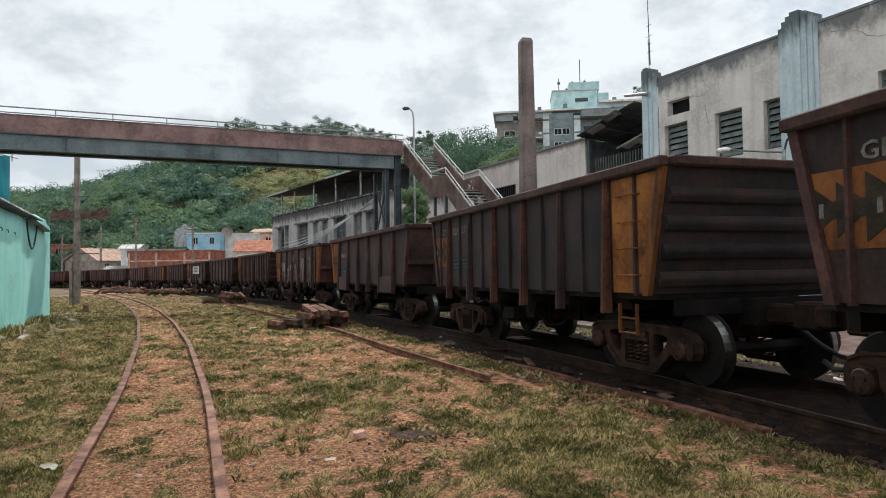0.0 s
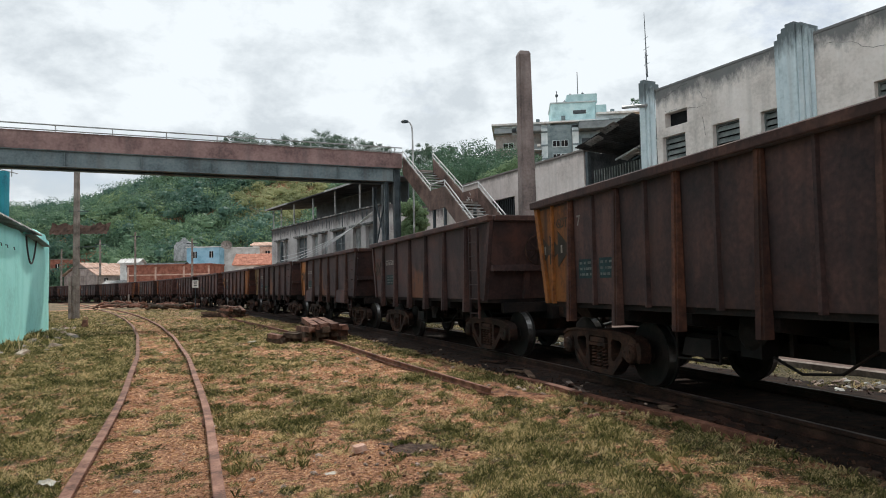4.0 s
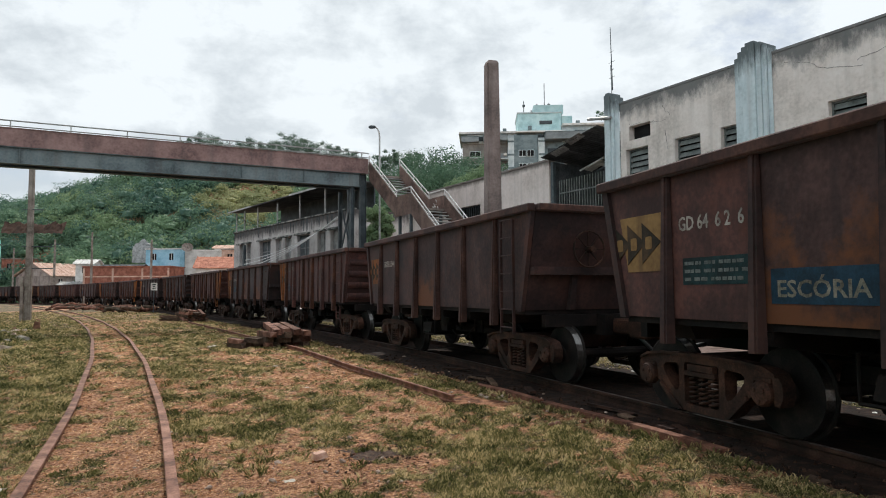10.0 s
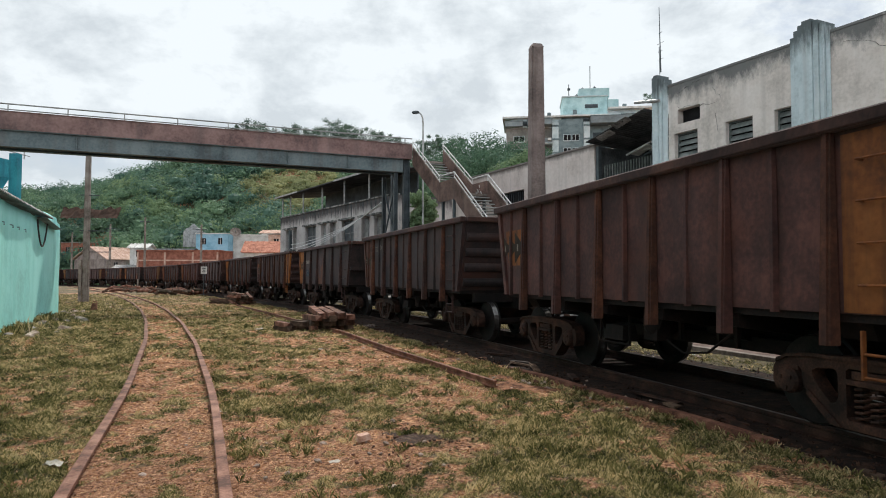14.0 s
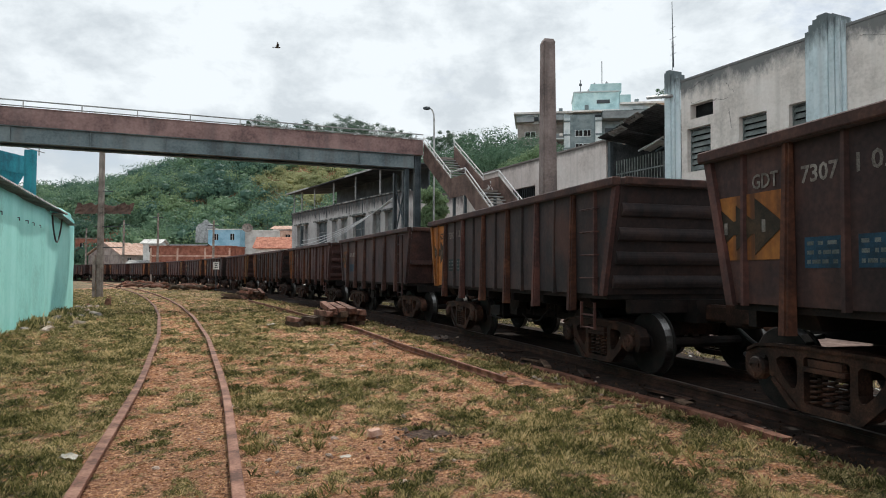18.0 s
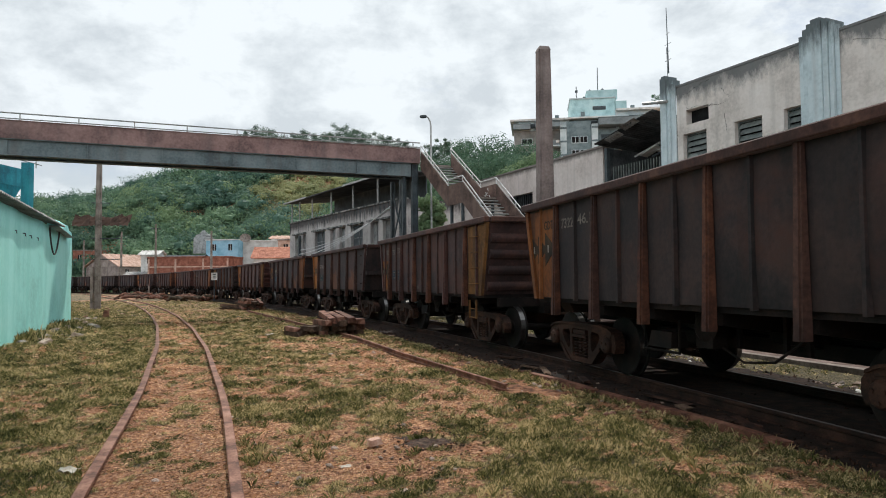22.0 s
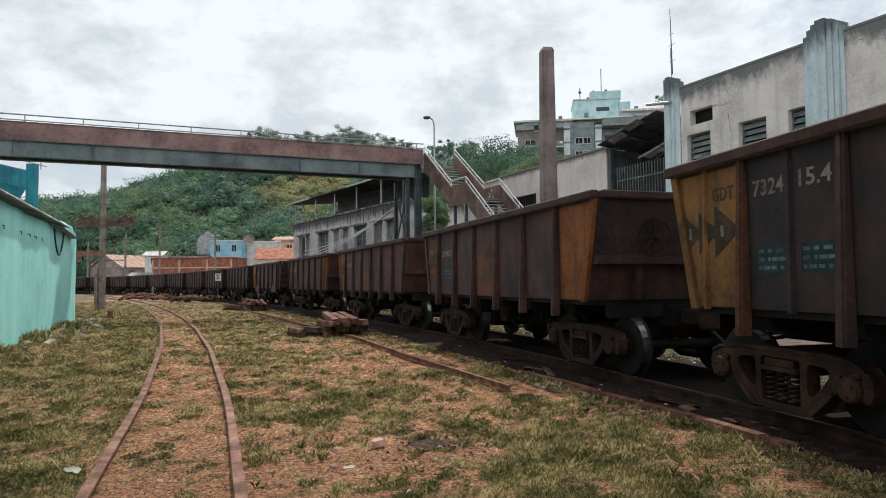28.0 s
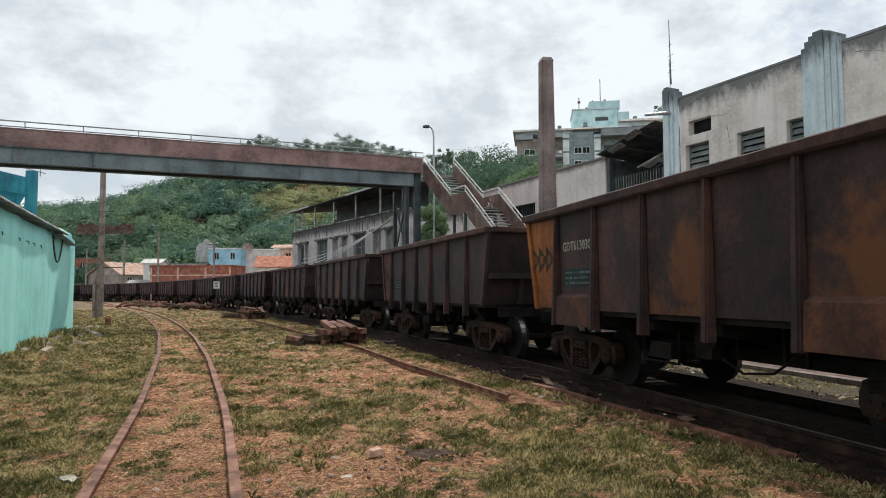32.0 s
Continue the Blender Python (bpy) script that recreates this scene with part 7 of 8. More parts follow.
    tagged(tuft_mesh("lawn_grass", x[k], y[k], np.full(np.count_nonzero(k), 0.03), np.full(np.count_nonzero(k), 0.04), 0.008, 0.6, 4, 8, GRASS), "short patchy green grass", "grass", kind="stuff")
    # grass beyond the line
    x, y = rng.uniform(-6, 30, 130000), rng.uniform(3, 42, 130000)
    off, d = beside(x, y)
    k = (d < -2.6 - 0.3 * np.sin(y * 1.7)) & (d > -3.85) & (np.sin(y * 0.9 + 1) + np.sin(y * 2.3) > -1.1)
    tagged(tuft_mesh("verge_grass", x[k], y[k], np.full(np.count_nonzero(k), 0.06), np.full(np.count_nonzero(k), 0.07), 0.014, 0.6, 4, 5, GRASS), "green grass verge beyond the railway", "grass", kind="stuff")
    # tall grass against the green wall
    u = rng.uniform(-3, 8, 1600)
    off = rng.exponential(0.2, 1600)
    k = np.sin(u * 1.2) > -0.2
    u, off = u[k], off[k]
    x, y = -11.82 - 0.3928 * u + 0.9196 * off, 17.87 + 0.9196 * u + 0.3928 * off
    tagged(tuft_mesh("wall_grass", x, y, rng.uniform(0.1, 0.3, len(x)), np.full(len(x), 0.1), 0.014, 0.5, 5, 6, GRASS), "taller green grass at the foot of the wall", "grass", kind="stuff")


make_grass()


def make_ash_patch():
    rng = random.Random(2)
    bm = bmesh.new()
    c = bm.verts.new((0, 0, 0.016))
    ring = []
    for i in range(26):
        a = 2 * math.pi * i / 26
        r = 0.36 * (1 + 0.28 * math.sin(a * 3 + 1) + rng.uniform(-0.15, 0.15))
        ring.append(bm.verts.new((r * 1.15 * math.cos(a), r * 0.8 * math.sin(a), -0.02)))
    for i in range(26):
        bm.faces.new((c, ring[i], ring[(i + 1) % 26]))
    ob = part("ash_patch", bm, SLAG)
    ob.matrix_basis = pose(-0.25, 6.62, GROUND_Z + 0.004)
    tagged(ob, "burnt black patch of ground", "ash")


make_ash_patch()


def make_dust_bank():
    """Red ore dust that has blown over the grass along the line."""
    rng = np.random.default_rng(5)
    verts, faces = [], []
    ss = np.arange(-1.0, 34, 0.25)
    n = 9
    for i, s in enumerate(ss):
        far = 1.9 + 0.5 * math.sin(s * 0.8) + 0.3 * math.sin(s * 2.3 + 1) + (0.9 if 6 < s < 16 else 0)
        for j in range(n):
            off = -0.8 - (far - 0.8) * j / (n - 1)
            x, y, th = track(s, off)
            edge = math.sin(math.pi * j / (n - 1))
            verts.append((x, y, GROUND_Z - 0.03 + 0.042 * edge + 0.012 * rng.uniform(-1, 1)))
    for i in range(len(ss) - 1):
        for j in range(n - 1):
            a = i * n + j
            faces.append((a, a + 1, a + n + 1, a + n))
    ob = from_arrays("dust_bank", verts, faces, DUST)
    tagged(ob, "red ore dust spread along the track edge", "dust", kind="stuff")


make_dust_bank()


def make_ballast_stones():
    """Loose dark stones, splinters and lumps of ore on the bed of the line."""
    rng = np.random.default_rng(15)
    n = 7000
    s = rng.uniform(-8, 26, n)
    off = np.where(rng.uniform(0, 1, n) < 0.55, rng.uniform(-0.95, -0.12, n) * bed_edge(10 + s), rng.uniform(0.12, 3.2, n))
    P = np.array([track(a, o)[:2] for a, o in zip(s, off)])
    r = np.minimum(rng.exponential(0.008, n) + 0.005, 0.03)
    a0 = rng.uniform(0, 6.28, n)
    V = []
    for q in range(4):
        w = r * rng.uniform(0.7, 1.5, n)
        V.append(np.stack([P[:, 0] + np.cos(a0 + q * 1.57) * w, P[:, 1] + np.sin(a0 + q * 1.57) * w, np.full(n, RAIL_Z - 0.15)], 1))
    V.append(np.stack([P[:, 0] + rng.normal(0, 0.4, n) * r, P[:, 1] + rng.normal(0, 0.4, n) * r, RAIL_Z - 0.13 + r * rng.uniform(0.3, 1.0, n)], 1))
    i = np.arange(n)
    F = np.concatenate([np.stack([i + n * p, i + n * ((p + 1) % 4), i + 4 * n], 1) for p in range(4)])
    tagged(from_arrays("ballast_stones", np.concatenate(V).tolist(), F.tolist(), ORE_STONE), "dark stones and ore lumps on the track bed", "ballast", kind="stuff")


# stone tones halved to carry the shade under the train
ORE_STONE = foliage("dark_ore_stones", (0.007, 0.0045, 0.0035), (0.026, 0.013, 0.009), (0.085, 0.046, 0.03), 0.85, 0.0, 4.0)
make_ballast_stones()


# ---- ore wagons ----
LEN_TOP, LEN_LOW, TOP_Z, LOW_Z, HALF = 8.7, 7.95, 2.72, 1.12, 1.5
PITCH = 10.514
MESHES = {}


def shared(key, material, build, smooth=False):
    """A mesh that every wagon with this part and paint uses."""
    k = (key, material.name if not isinstance(material, (list, tuple)) else material[0].name)
    if k not in MESHES:
        bm = bmesh.new()
        build(bm)
        MESHES[k] = mesh_of(bm, key, material, smooth)
    return MESHES[k]


def end_y(z):
    """Half length of the body at height z: its ends lean outwards."""
    return LEN_LOW / 2 + (LEN_TOP - LEN_LOW) / 2 * (z - LOW_Z) / (TOP_Z - LOW_Z)


BAY = 1.24


def bay_sheet(bm, kind=0, bulge=0.012):
    """One sheet of the side between two posts, slightly pushed out by the load; kind 1 and -1 are the slanted end bays."""
    rng = random.Random(kind * 7 + int(bulge * 1000))
    n, z1 = 6, TOP_Z - 0.1
    front, back = [], []
    for i in range(n + 1):
        f, b = [], []
        for j in range(n + 1):
            z = LOW_Z + (z1 - LOW_Z) * j / n
            lo, hi = -BAY / 2, BAY / 2
            if kind:
                inner = LEN_TOP / 2 - 1.25
                lo, hi = sorted((kind * inner, kind * end_y(z)))
            y = lo + (hi - lo) * i / n
            inside = math.sin(math.pi * i / n) * math.sin(math.pi * j / n)
            f.append(bm.verts.new((-0.012 - (bulge + rng.uniform(-0.006, 0.006)) * inside * (0 if kind or not bulge else 1), y, z)))
            b.append(bm.verts.new((0.012, y, z)))
        front.append(f)
        back.append(b)
    for i in range(n):
        for j in range(n):
            bm.faces.new((front[i][j], front[i + 1][j], front[i + 1][j + 1], front[i][j + 1]))
            bm.faces.new((back[i][j], back[i][j + 1], back[i + 1][j + 1], back[i + 1][j]))
        bm.faces.new((front[i][0], back[i][0], back[i + 1][0], front[i + 1][0]))
        bm.faces.new((front[i][n], front[i + 1][n], back[i + 1][n], back[i][n]))


def end_sheet(bm):
    """The end at +y, leaning out, with its pressed ribs."""
    w = HALF - 0.02
    ya, yb = end_y(LOW_Z), end_y(TOP_Z - 0.1)
    hexa(bm, [(-w, ya - 0.02, LOW_Z), (w, ya - 0.02, LOW_Z), (w, ya, LOW_Z), (-w, ya, LOW_Z), (-w, yb - 0.02, TOP_Z - 0.1), (w, yb - 0.02, TOP_Z - 0.1), (w, yb, TOP_Z - 0.1), (-w, yb, TOP_Z - 0.1)])


def end_rib(bm):
    w = HALF - 0.06
    sec = [(0, -0.1), (0.035, -0.08), (0.06, -0.03), (0.065, 0.0), (0.06, 0.03), (0.035, 0.08), (0, 0.1)]
    lo = [bm.verts.new((-w, y, z)) for y, z in sec]
    hi = [bm.verts.new((w, y, z)) for y, z in sec]
    for i in range(len(sec) - 1):
        bm.faces.new((lo[i], lo[i + 1], hi[i + 1], hi[i]))
    bm.faces.new((lo[-1], lo[0], hi[0], hi[-1]))
    bm.faces.new(lo[::-1])
    bm.faces.new(hi)


def end_ledge(bm):
    y = end_y(1.72)
    box(bm, -HALF + 0.03, HALF - 0.03, y - 0.01, y + 0.12, 1.66, 1.78)


def end_stay(bm):
    ya, yb = end_y(LOW_Z), end_y(1.65)
    hexa(bm, [(-0.05, ya - 0.01, LOW_Z), (0.05, ya - 0.01, LOW_Z), (0.05, ya + 0.1, LOW_Z), (-0.05, ya + 0.1, LOW_Z), (-0.05, yb - 0.01, 1.65), (0.05, yb - 0.01, 1.65), (0.05, yb + 0.07, 1.65), (-0.05, yb + 0.07, 1.65)])


def top_rim(bm):
    y, w = LEN_TOP / 2, HALF + 0.06
    for s in (-1, 1):
        box(bm, s * w - 0.07, s * w + 0.06, -y, y, TOP_Z - 0.118, TOP_Z)
        box(bm, -w + 0.08, w - 0.08, s * y - 0.11 - (0.02 if s > 0 else -0.02), s * y + 0.0 + (0.11 if s < 0 else 0.0), TOP_Z - 0.114, TOP_Z - 0.004)
    bmesh.ops.bevel(bm, geom=list(bm.edges), offset=0.015, segments=1, affect="EDGES")


def post(bm):
    """A pressed side post on the -x side, deeper and broader at the foot."""
    hexa(bm, [(-0.13, -0.055, 0.86), (0.0, -0.075, 0.86), (0.0, 0.075, 0.86), (-0.13, 0.055, 0.86), (-0.07, -0.042, TOP_Z - 0.12), (0.0, -0.056, TOP_Z - 0.12), (0.0, 0.056, TOP_Z - 0.12), (-0.07, 0.042, TOP_Z - 0.12)])
    bmesh.ops.bevel(bm, geom=[e for e in bm.edges if abs(e.verts[0].co.z - e.verts[1].co.z) > 0.5], offset=0.02, segments=2, affect="EDGES")


def side_rib(bm):
    """A slim rib pressed in the sheet between two posts."""
    hexa(bm, [(-0.055, -0.02, 1.1), (0.0, -0.035, 1.1), (0.0, 0.035, 1.1), (-0.055, 0.02, 1.1), (-0.04, -0.018, TOP_Z - 0.12), (0.0, -0.03, TOP_Z - 0.12), (0.0, 0.03, TOP_Z - 0.12), (-0.04, 0.018, TOP_Z - 0.12)])


def corner_post(bm, s):
    ya, yb = s * end_y(LOW_Z), s * end_y(TOP_Z - 0.12)
    k = -s * 0.11
    hexa(bm, [(-0.05, ya, LOW_Z - 0.02), (0.02, ya, LOW_Z - 0.02), (0.02, ya + k, LOW_Z - 0.02), (-0.05, ya + k, LOW_Z - 0.02), (-0.05, yb, TOP_Z - 0.12), (0.02, yb, TOP_Z - 0.12), (0.02, yb + k, TOP_Z - 0.12), (-0.05, yb + k, TOP_Z - 0.12)])


def bay_panel(bm, s, z0, z1, edge=0.02, inner=None):
    """Paint field on the end bay of the -x side, s = 1 at the far end."""
    cut = LEN_TOP / 2 - 1.2 if inner is None else inner
    lo, hi = end_y(z0) - edge, end_y(z1) - edge
    a, b = s * lo, s * hi
    c = s * cut
    hexa(bm, [(-0.006, a, z0), (0.0, a, z0), (0.0, c, z0), (-0.006, c, z0), (-0.006, b, z1), (0.0, b, z1), (0.0, c, z1), (-0.006, c, z1)])


def arrows(bm, linked=False):
    """Three dark arrowheads in a row that point to the near end; on some wagons a stem joins them."""
    for i in range(3):
        y = 0.40 - i * 0.28
        big = 1.2 if linked and i == 2 else 1.0
        plate(bm, [(y, 0.23 * big), (y, -0.23 * big), (y - 0.34 * big, 0.0)], -0.003 - 0.0004 * i, 0.0)
    if linked:
        plate(bm, [(0.42, 0.07), (0.42, -0.07), (-0.3, -0.07), (-0.3, 0.07)], -0.0045, 0.0)


def badge_mark(bm, slim=False):
    """A small pale field on an arrowhead."""
    if slim:
        box(bm, -0.0065, -0.002, -0.085, -0.035, -0.06, 0.06)
    else:
        plate(bm, [(0.0, 0.055), (-0.015, 0.07), (-0.105, 0.07), (-0.12, 0.05), (-0.12, -0.05), (-0.105, -0.07), (-0.015, -0.07), (0.0, -0.055)], -0.0065, -0.002)


def centre_sill(bm):
    box(bm, -0.26, 0.26, -4.3, 4.3, 0.72, 1.045)
    box(bm, -0.5, 0.5, -2.0, 2.0, 0.56, 0.719, taper=0.02)


def floor_sheet(bm):
    box(bm, -HALF + 0.03, HALF - 0.03, -3.95, 3.95, 1.05, 1.14)


def body_bolster(bm):
    hexa(bm, [(-1.3, -0.16, 0.9), (1.3, -0.16, 0.9), (1.3, 0.16, 0.9), (-1.3, 0.16, 0.9), (-1.4, -0.2, 1.045), (1.4, -0.2, 1.045), (1.4, 0.2, 1.045), (-1.4, 0.2, 1.045)])


def cross_bearer(bm):
    for s in (-1, 1):
        x0, x1 = s * 0.265, s * (HALF - 0.05)
        hexa(bm, [(x0, -0.06, 0.76), (x1, -0.06, 0.92), (x1, 0.06, 0.92), (x0, 0.06, 0.76), (x0, -0.06, 1.045), (x1, -0.06, 1.045), (x1, 0.06, 1.045), (x0, 0.06, 1.045)])


def end_sill(bm):
    box(bm, -HALF + 0.3, HALF - 0.3, -0.06, 0.06, 0.86, 1.045)


def brake_gear(bm):
    disc(bm, (-0.6, 0.6, 0.8), (0, 1, 0), [(0.05, -0.3), (0.15, -0.28), (0.15, 0.1), (0.1, 0.14), (0.03, 0.45)], 14)
    disc(bm, (-1.05, 0.1, 0.86), (-1, 0, 0.1), [(0.2, -0.05), (0.21, 0.02), (0.15, 0.06), (0.05, 0.09)], 16)
    box(bm, -1.1, -0.9, -0.05, 0.25, 0.6, 1.0)
    tube(bm, [(-0.5, -1.0, 0.8), (-0.5, -0.4, 0.8)], 0.13, 12)
    tube(bm, [(-0.6, -2.2, 0.86), (-0.6, 2.2, 0.84)], 0.02, 6)
    tube(bm, [(-0.35, -2.4, 0.78), (-0.35, 2.4, 0.78)], 0.02, 6)
    for y in (-1.2, -0.9, -0.2, 0.4):
        bar(bm, (-0.85, y, 0.62), (-0.85, y, 1.05), 0.05)
    tube(bm, [(-1.15, 0.5, 0.9), (-1.15, 0.5, 0.5), (-1.15, 1.25, 0.5), (-1.15, 1.25, 0.9)], 0.02, 6)
    tube(bm, [(-1.0, -0.1, 0.62), (-1.05, -0.5, 0.5), (-1.05, -0.95, 0.55), (-1.0, -1.3, 0.8)], 0.015, 6)
    box(bm, -1.2, -0.95, 0.6, 1.1, 0.55, 0.75, taper=0.03)


def coupler(bm):
    """Knuckle coupler at the +y end with its pocket."""
    box(bm, -0.11, 0.11, 3.9, 4.75, 0.75, 0.98)
    box(bm, -0.2, 0.14, 4.7, 5.15, 0.7, 1.02)
    box(bm, 0.02, 0.2, 5.05, 5.3, 0.74, 0.98)
    bmesh.ops.bevel(bm, geom=list(bm.edges), offset=0.03, segments=1, affect="EDGES")


def hose(bm):
    pts = [(-0.35, 4.0, 0.75), (-0.36, 4.3, 0.7), (-0.38, 4.6, 0.5), (-0.4, 4.85, 0.38), (-0.4, 5.1, 0.36), (-0.36, 5.26, 0.42)]
    tube(bm, pts, 0.028, 8)


def ladder(bm):
    for y in (-0.2, 0.2):
        bar(bm, (-0.06, y, 0.75), (-0.06, y, TOP_Z - 0.2), 0.02, 0.045)
    for i in range(7):
        z = 0.85 + i * 0.28
        tube(bm, [(-0.07, -0.2, z), (-0.07, 0.2, z)], 0.012, 6)


def grab_iron(bm):
    tube(bm, [(0.0, -0.2, 0), (-0.07, -0.2, 0), (-0.07, 0.2, 0), (0.0, 0.2, 0)], 0.012, 6)


def stirrup(bm):
    """Step hung below the corner."""
    bar(bm, (-0.06, -0.18, 0.62), (-0.06, -0.18, 1.0), 0.02, 0.04)
    bar(bm, (-0.06, 0.18, 0.62), (-0.06, 0.18, 1.0), 0.02, 0.04)
    for z in (0.64, 0.82):
        tube(bm, [(-0.06, -0.18, z), (-0.06, 0.18, z)], 0.013, 6)


def hand_wheel(bm):
    n = 20
    tube(bm, [(0.28 * math.cos(2 * math.pi * i / n), 0.0, 0.28 * math.sin(2 * math.pi * i / n)) for i in range(n + 1)], 0.016, 6)
    for i in range(4):
        a = math.pi * i / 4
        bar(bm, (0.27 * math.cos(a), 0.02, 0.27 * math.sin(a)), (-0.27 * math.cos(a), 0.02, -0.27 * math.sin(a)), 0.018)
    disc(bm, (0, -0.12, 0), (0, 1, 0), [(0.05, 0), (0.05, 0.16)], 10)


def cut_plate(bm, outline, holes, x0, x1):
    """A plate in the plane of the side, with holes through it, from x0 to x1."""
    flat = bmesh.new()
    edges = []
    for loop in [outline] + holes:
        v = [flat.verts.new((x0, u, z)) for u, z in loop]
        edges += [flat.edges.new((v[k], v[(k + 1) % len(v)])) for k in range(len(v))]
    bmesh.ops.triangle_fill(flat, use_beauty=True, use_dissolve=False, edges=edges)
    out = bmesh.ops.extrude_face_region(flat, geom=list(flat.faces))
    bmesh.ops.translate(flat, verts=[g for g in out["geom"] if isinstance(g, bmesh.types.BMVert)], vec=(x1 - x0, 0, 0))
    me = bpy.data.meshes.new("cut_plate")
    flat.to_mesh(me)
    flat.free()
    bm.from_mesh(me)
    bpy.data.meshes.remove(me)


def side_frame(bm):
    """Cast truck frame, drawn about the truck's middle, at x = 0."""
    half = [(0.34, 0.10), (0.45, 0.15), (0.66, 0.35), (0.735, 0.4), (0.75, 0.55), (0.79, 0.585), (0.96, 0.585), (0.985, 0.54), (0.99, 0.34), (1.06, 0.33), (1.1, 0.42), (1.095, 0.54), (1.03, 0.635), (0.9, 0.675), (0.62, 0.705), (0.3, 0.725)]
    outer = half + [(-u, z) for u, z in half[::-1]]
    tri = [(0.355, 0.57), (0.395, 0.605), (0.58, 0.59), (0.635, 0.555), (0.62, 0.5), (0.53, 0.39), (0.43, 0.3), (0.385, 0.3), (0.355, 0.36)]
    window = [(-0.27, 0.2), (-0.24, 0.175), (0.24, 0.175), (0.27, 0.2), (0.27, 0.6), (0.24, 0.625), (-0.24, 0.625), (-0.27, 0.6)]
    cut_plate(bm, outer, [tri, [(-u, z) for u, z in tri[::-1]], window], -0.085, 0.07)
    # proud flanges along the top and the two tension arms
    plate(bm, [(-1.04, 0.6), (-0.9, 0.66), (-0.62, 0.69), (0.62, 0.69), (0.9, 0.66), (1.04, 0.6), (1.03, 0.635), (0.9, 0.69), (0.62, 0.72), (-0.62, 0.72), (-0.9, 0.69), (-1.03, 0.635)], -0.115, -0.084)
    for s in (-1, 1):
        plate(bm, [(s * 0.3, 0.105), (s * 0.42, 0.115), (s * 0.68, 0.345), (s * 0.66, 0.385)][::s], -0.11, -0.084)
        disc(bm, (-0.05, s * 0.875, 0.44), (-1, 0, 0), [(0.125, 0.0), (0.125, 0.07), (0.105, 0.095), (0.05, 0.105)], 16)
        box(bm, -0.1, 0.05, s * 0.875 - 0.1, s * 0.875 + 0.1, 0.545, 0.583)
        for a in range(3):
            an = math.pi * 2 * a / 3 + 0.5
            disc(bm, (-0.13, s * 0.875 + 0.065 * math.cos(an), 0.44 + 0.065 * math.sin(an)), (-1, 0, 0), [(0.02, 0), (0.02, 0.035)], 6)
    box(bm, -0.12, 0.1, -0.25, 0.25, 0.49, 0.535)
    box(bm, -0.1, 0.1, -0.2, 0.2, 0.54, 0.61)


def spring_nest(bm):
    for cy in (-0.15, 0.0, 0.15):
        pts = []
        for i in range(61):
            a = i / 60 * 6 * 2 * math.pi
            pts.append((-0.03 + 0.058 * math.cos(a), cy + 0.058 * math.sin(a), 0.185 + 0.3 * i / 60))
        tube(bm, pts[::2], 0.014, 5)


def bolster(bm):
    box(bm, -1.1, 1.1, -0.2, 0.2, 0.46, 0.72)
    disc(bm, (0, 0, 0.7), (0, 0, 1), [(0.2, 0), (0.2, 0.1)], 14)


def wheelset(bm):
    tube(bm, [(-1.1, 0, 0), (1.1, 0, 0)], 0.075, 10)
    for s in (-1, 1):
        disc(bm, (s * 0.8, 0, 0), (s, 0, 0), [(0.08, 0.1), (0.13, 0.09), (0.15, 0.05), (0.34, 0.035), (0.36, 0.065), (0.415, 0.065)], 28)
        disc(bm, (s * 0.8, 0, 0), (s, 0, 0), [(0.415, 0.068), (0.428, 0.062), (0.432, 0.0), (0.437, -0.04), (0.462, -0.05), (0.465, -0.07), (0.44, -0.085), (0.36, -0.08), (0.33, -0.02), (0.15, -0.04), (0.12, -0.08), (0.08, -0.09)], 28)
    for f in bm.faces:
        c = f.calc_center_median()
        r = math.hypot(c.y, c.z)
        if 0.421 < r < 0.436 and abs(abs(c.x) - 0.8) < 0.067:
            f.material_index = 1


def data_field(bm, half=0.5):
    box(bm, -0.003, 0.0, -half, half, -0.135, 0.135)


def load_field(bm):
    box(bm, -0.003, 0.0, -0.5, 0.5, -0.15, 0.15)


def data_lines(bm, lo=-0.45, hi=0.45, seed=4):
    rng = random.Random(seed)
    for z in (0.08, 0.0, -0.08):
        y = hi
        while y > lo + 0.06:
            w = min(rng.uniform(0.03, 0.1), y - lo)
            box(bm, -0.0045, -0.003, y - w, y, z - 0.017, z + 0.017)
            y -= w + rng.choice([0.012, 0.02, 0.05])


def skirt(bm):
    """Deeper lower panel between two posts."""
    hexa(bm, [(-0.1, -0.545, 0.88), (0.0, -0.545, 0.88), (0.0, 0.545, 0.88), (-0.1, 0.545, 0.88), (-0.085, -0.545, 1.3), (0.0, -0.545, 1.36), (0.0, 0.545, 1.36), (-0.085, 0.545, 1.3)])


DUSTY_WORD = surface("dusty_pale_word", (0.07, 0.062, 0.05), (0.16, 0.145, 0.115), (0.25, 0.23, 0.19), 4.0, 0.7, 0.0, 0.0)
TEXT_TURN = Matrix(((0, 0, -1, 0), (-1, 0, 0, 0), (0, 1, 0, 0), (0, 0, 0, 1)))
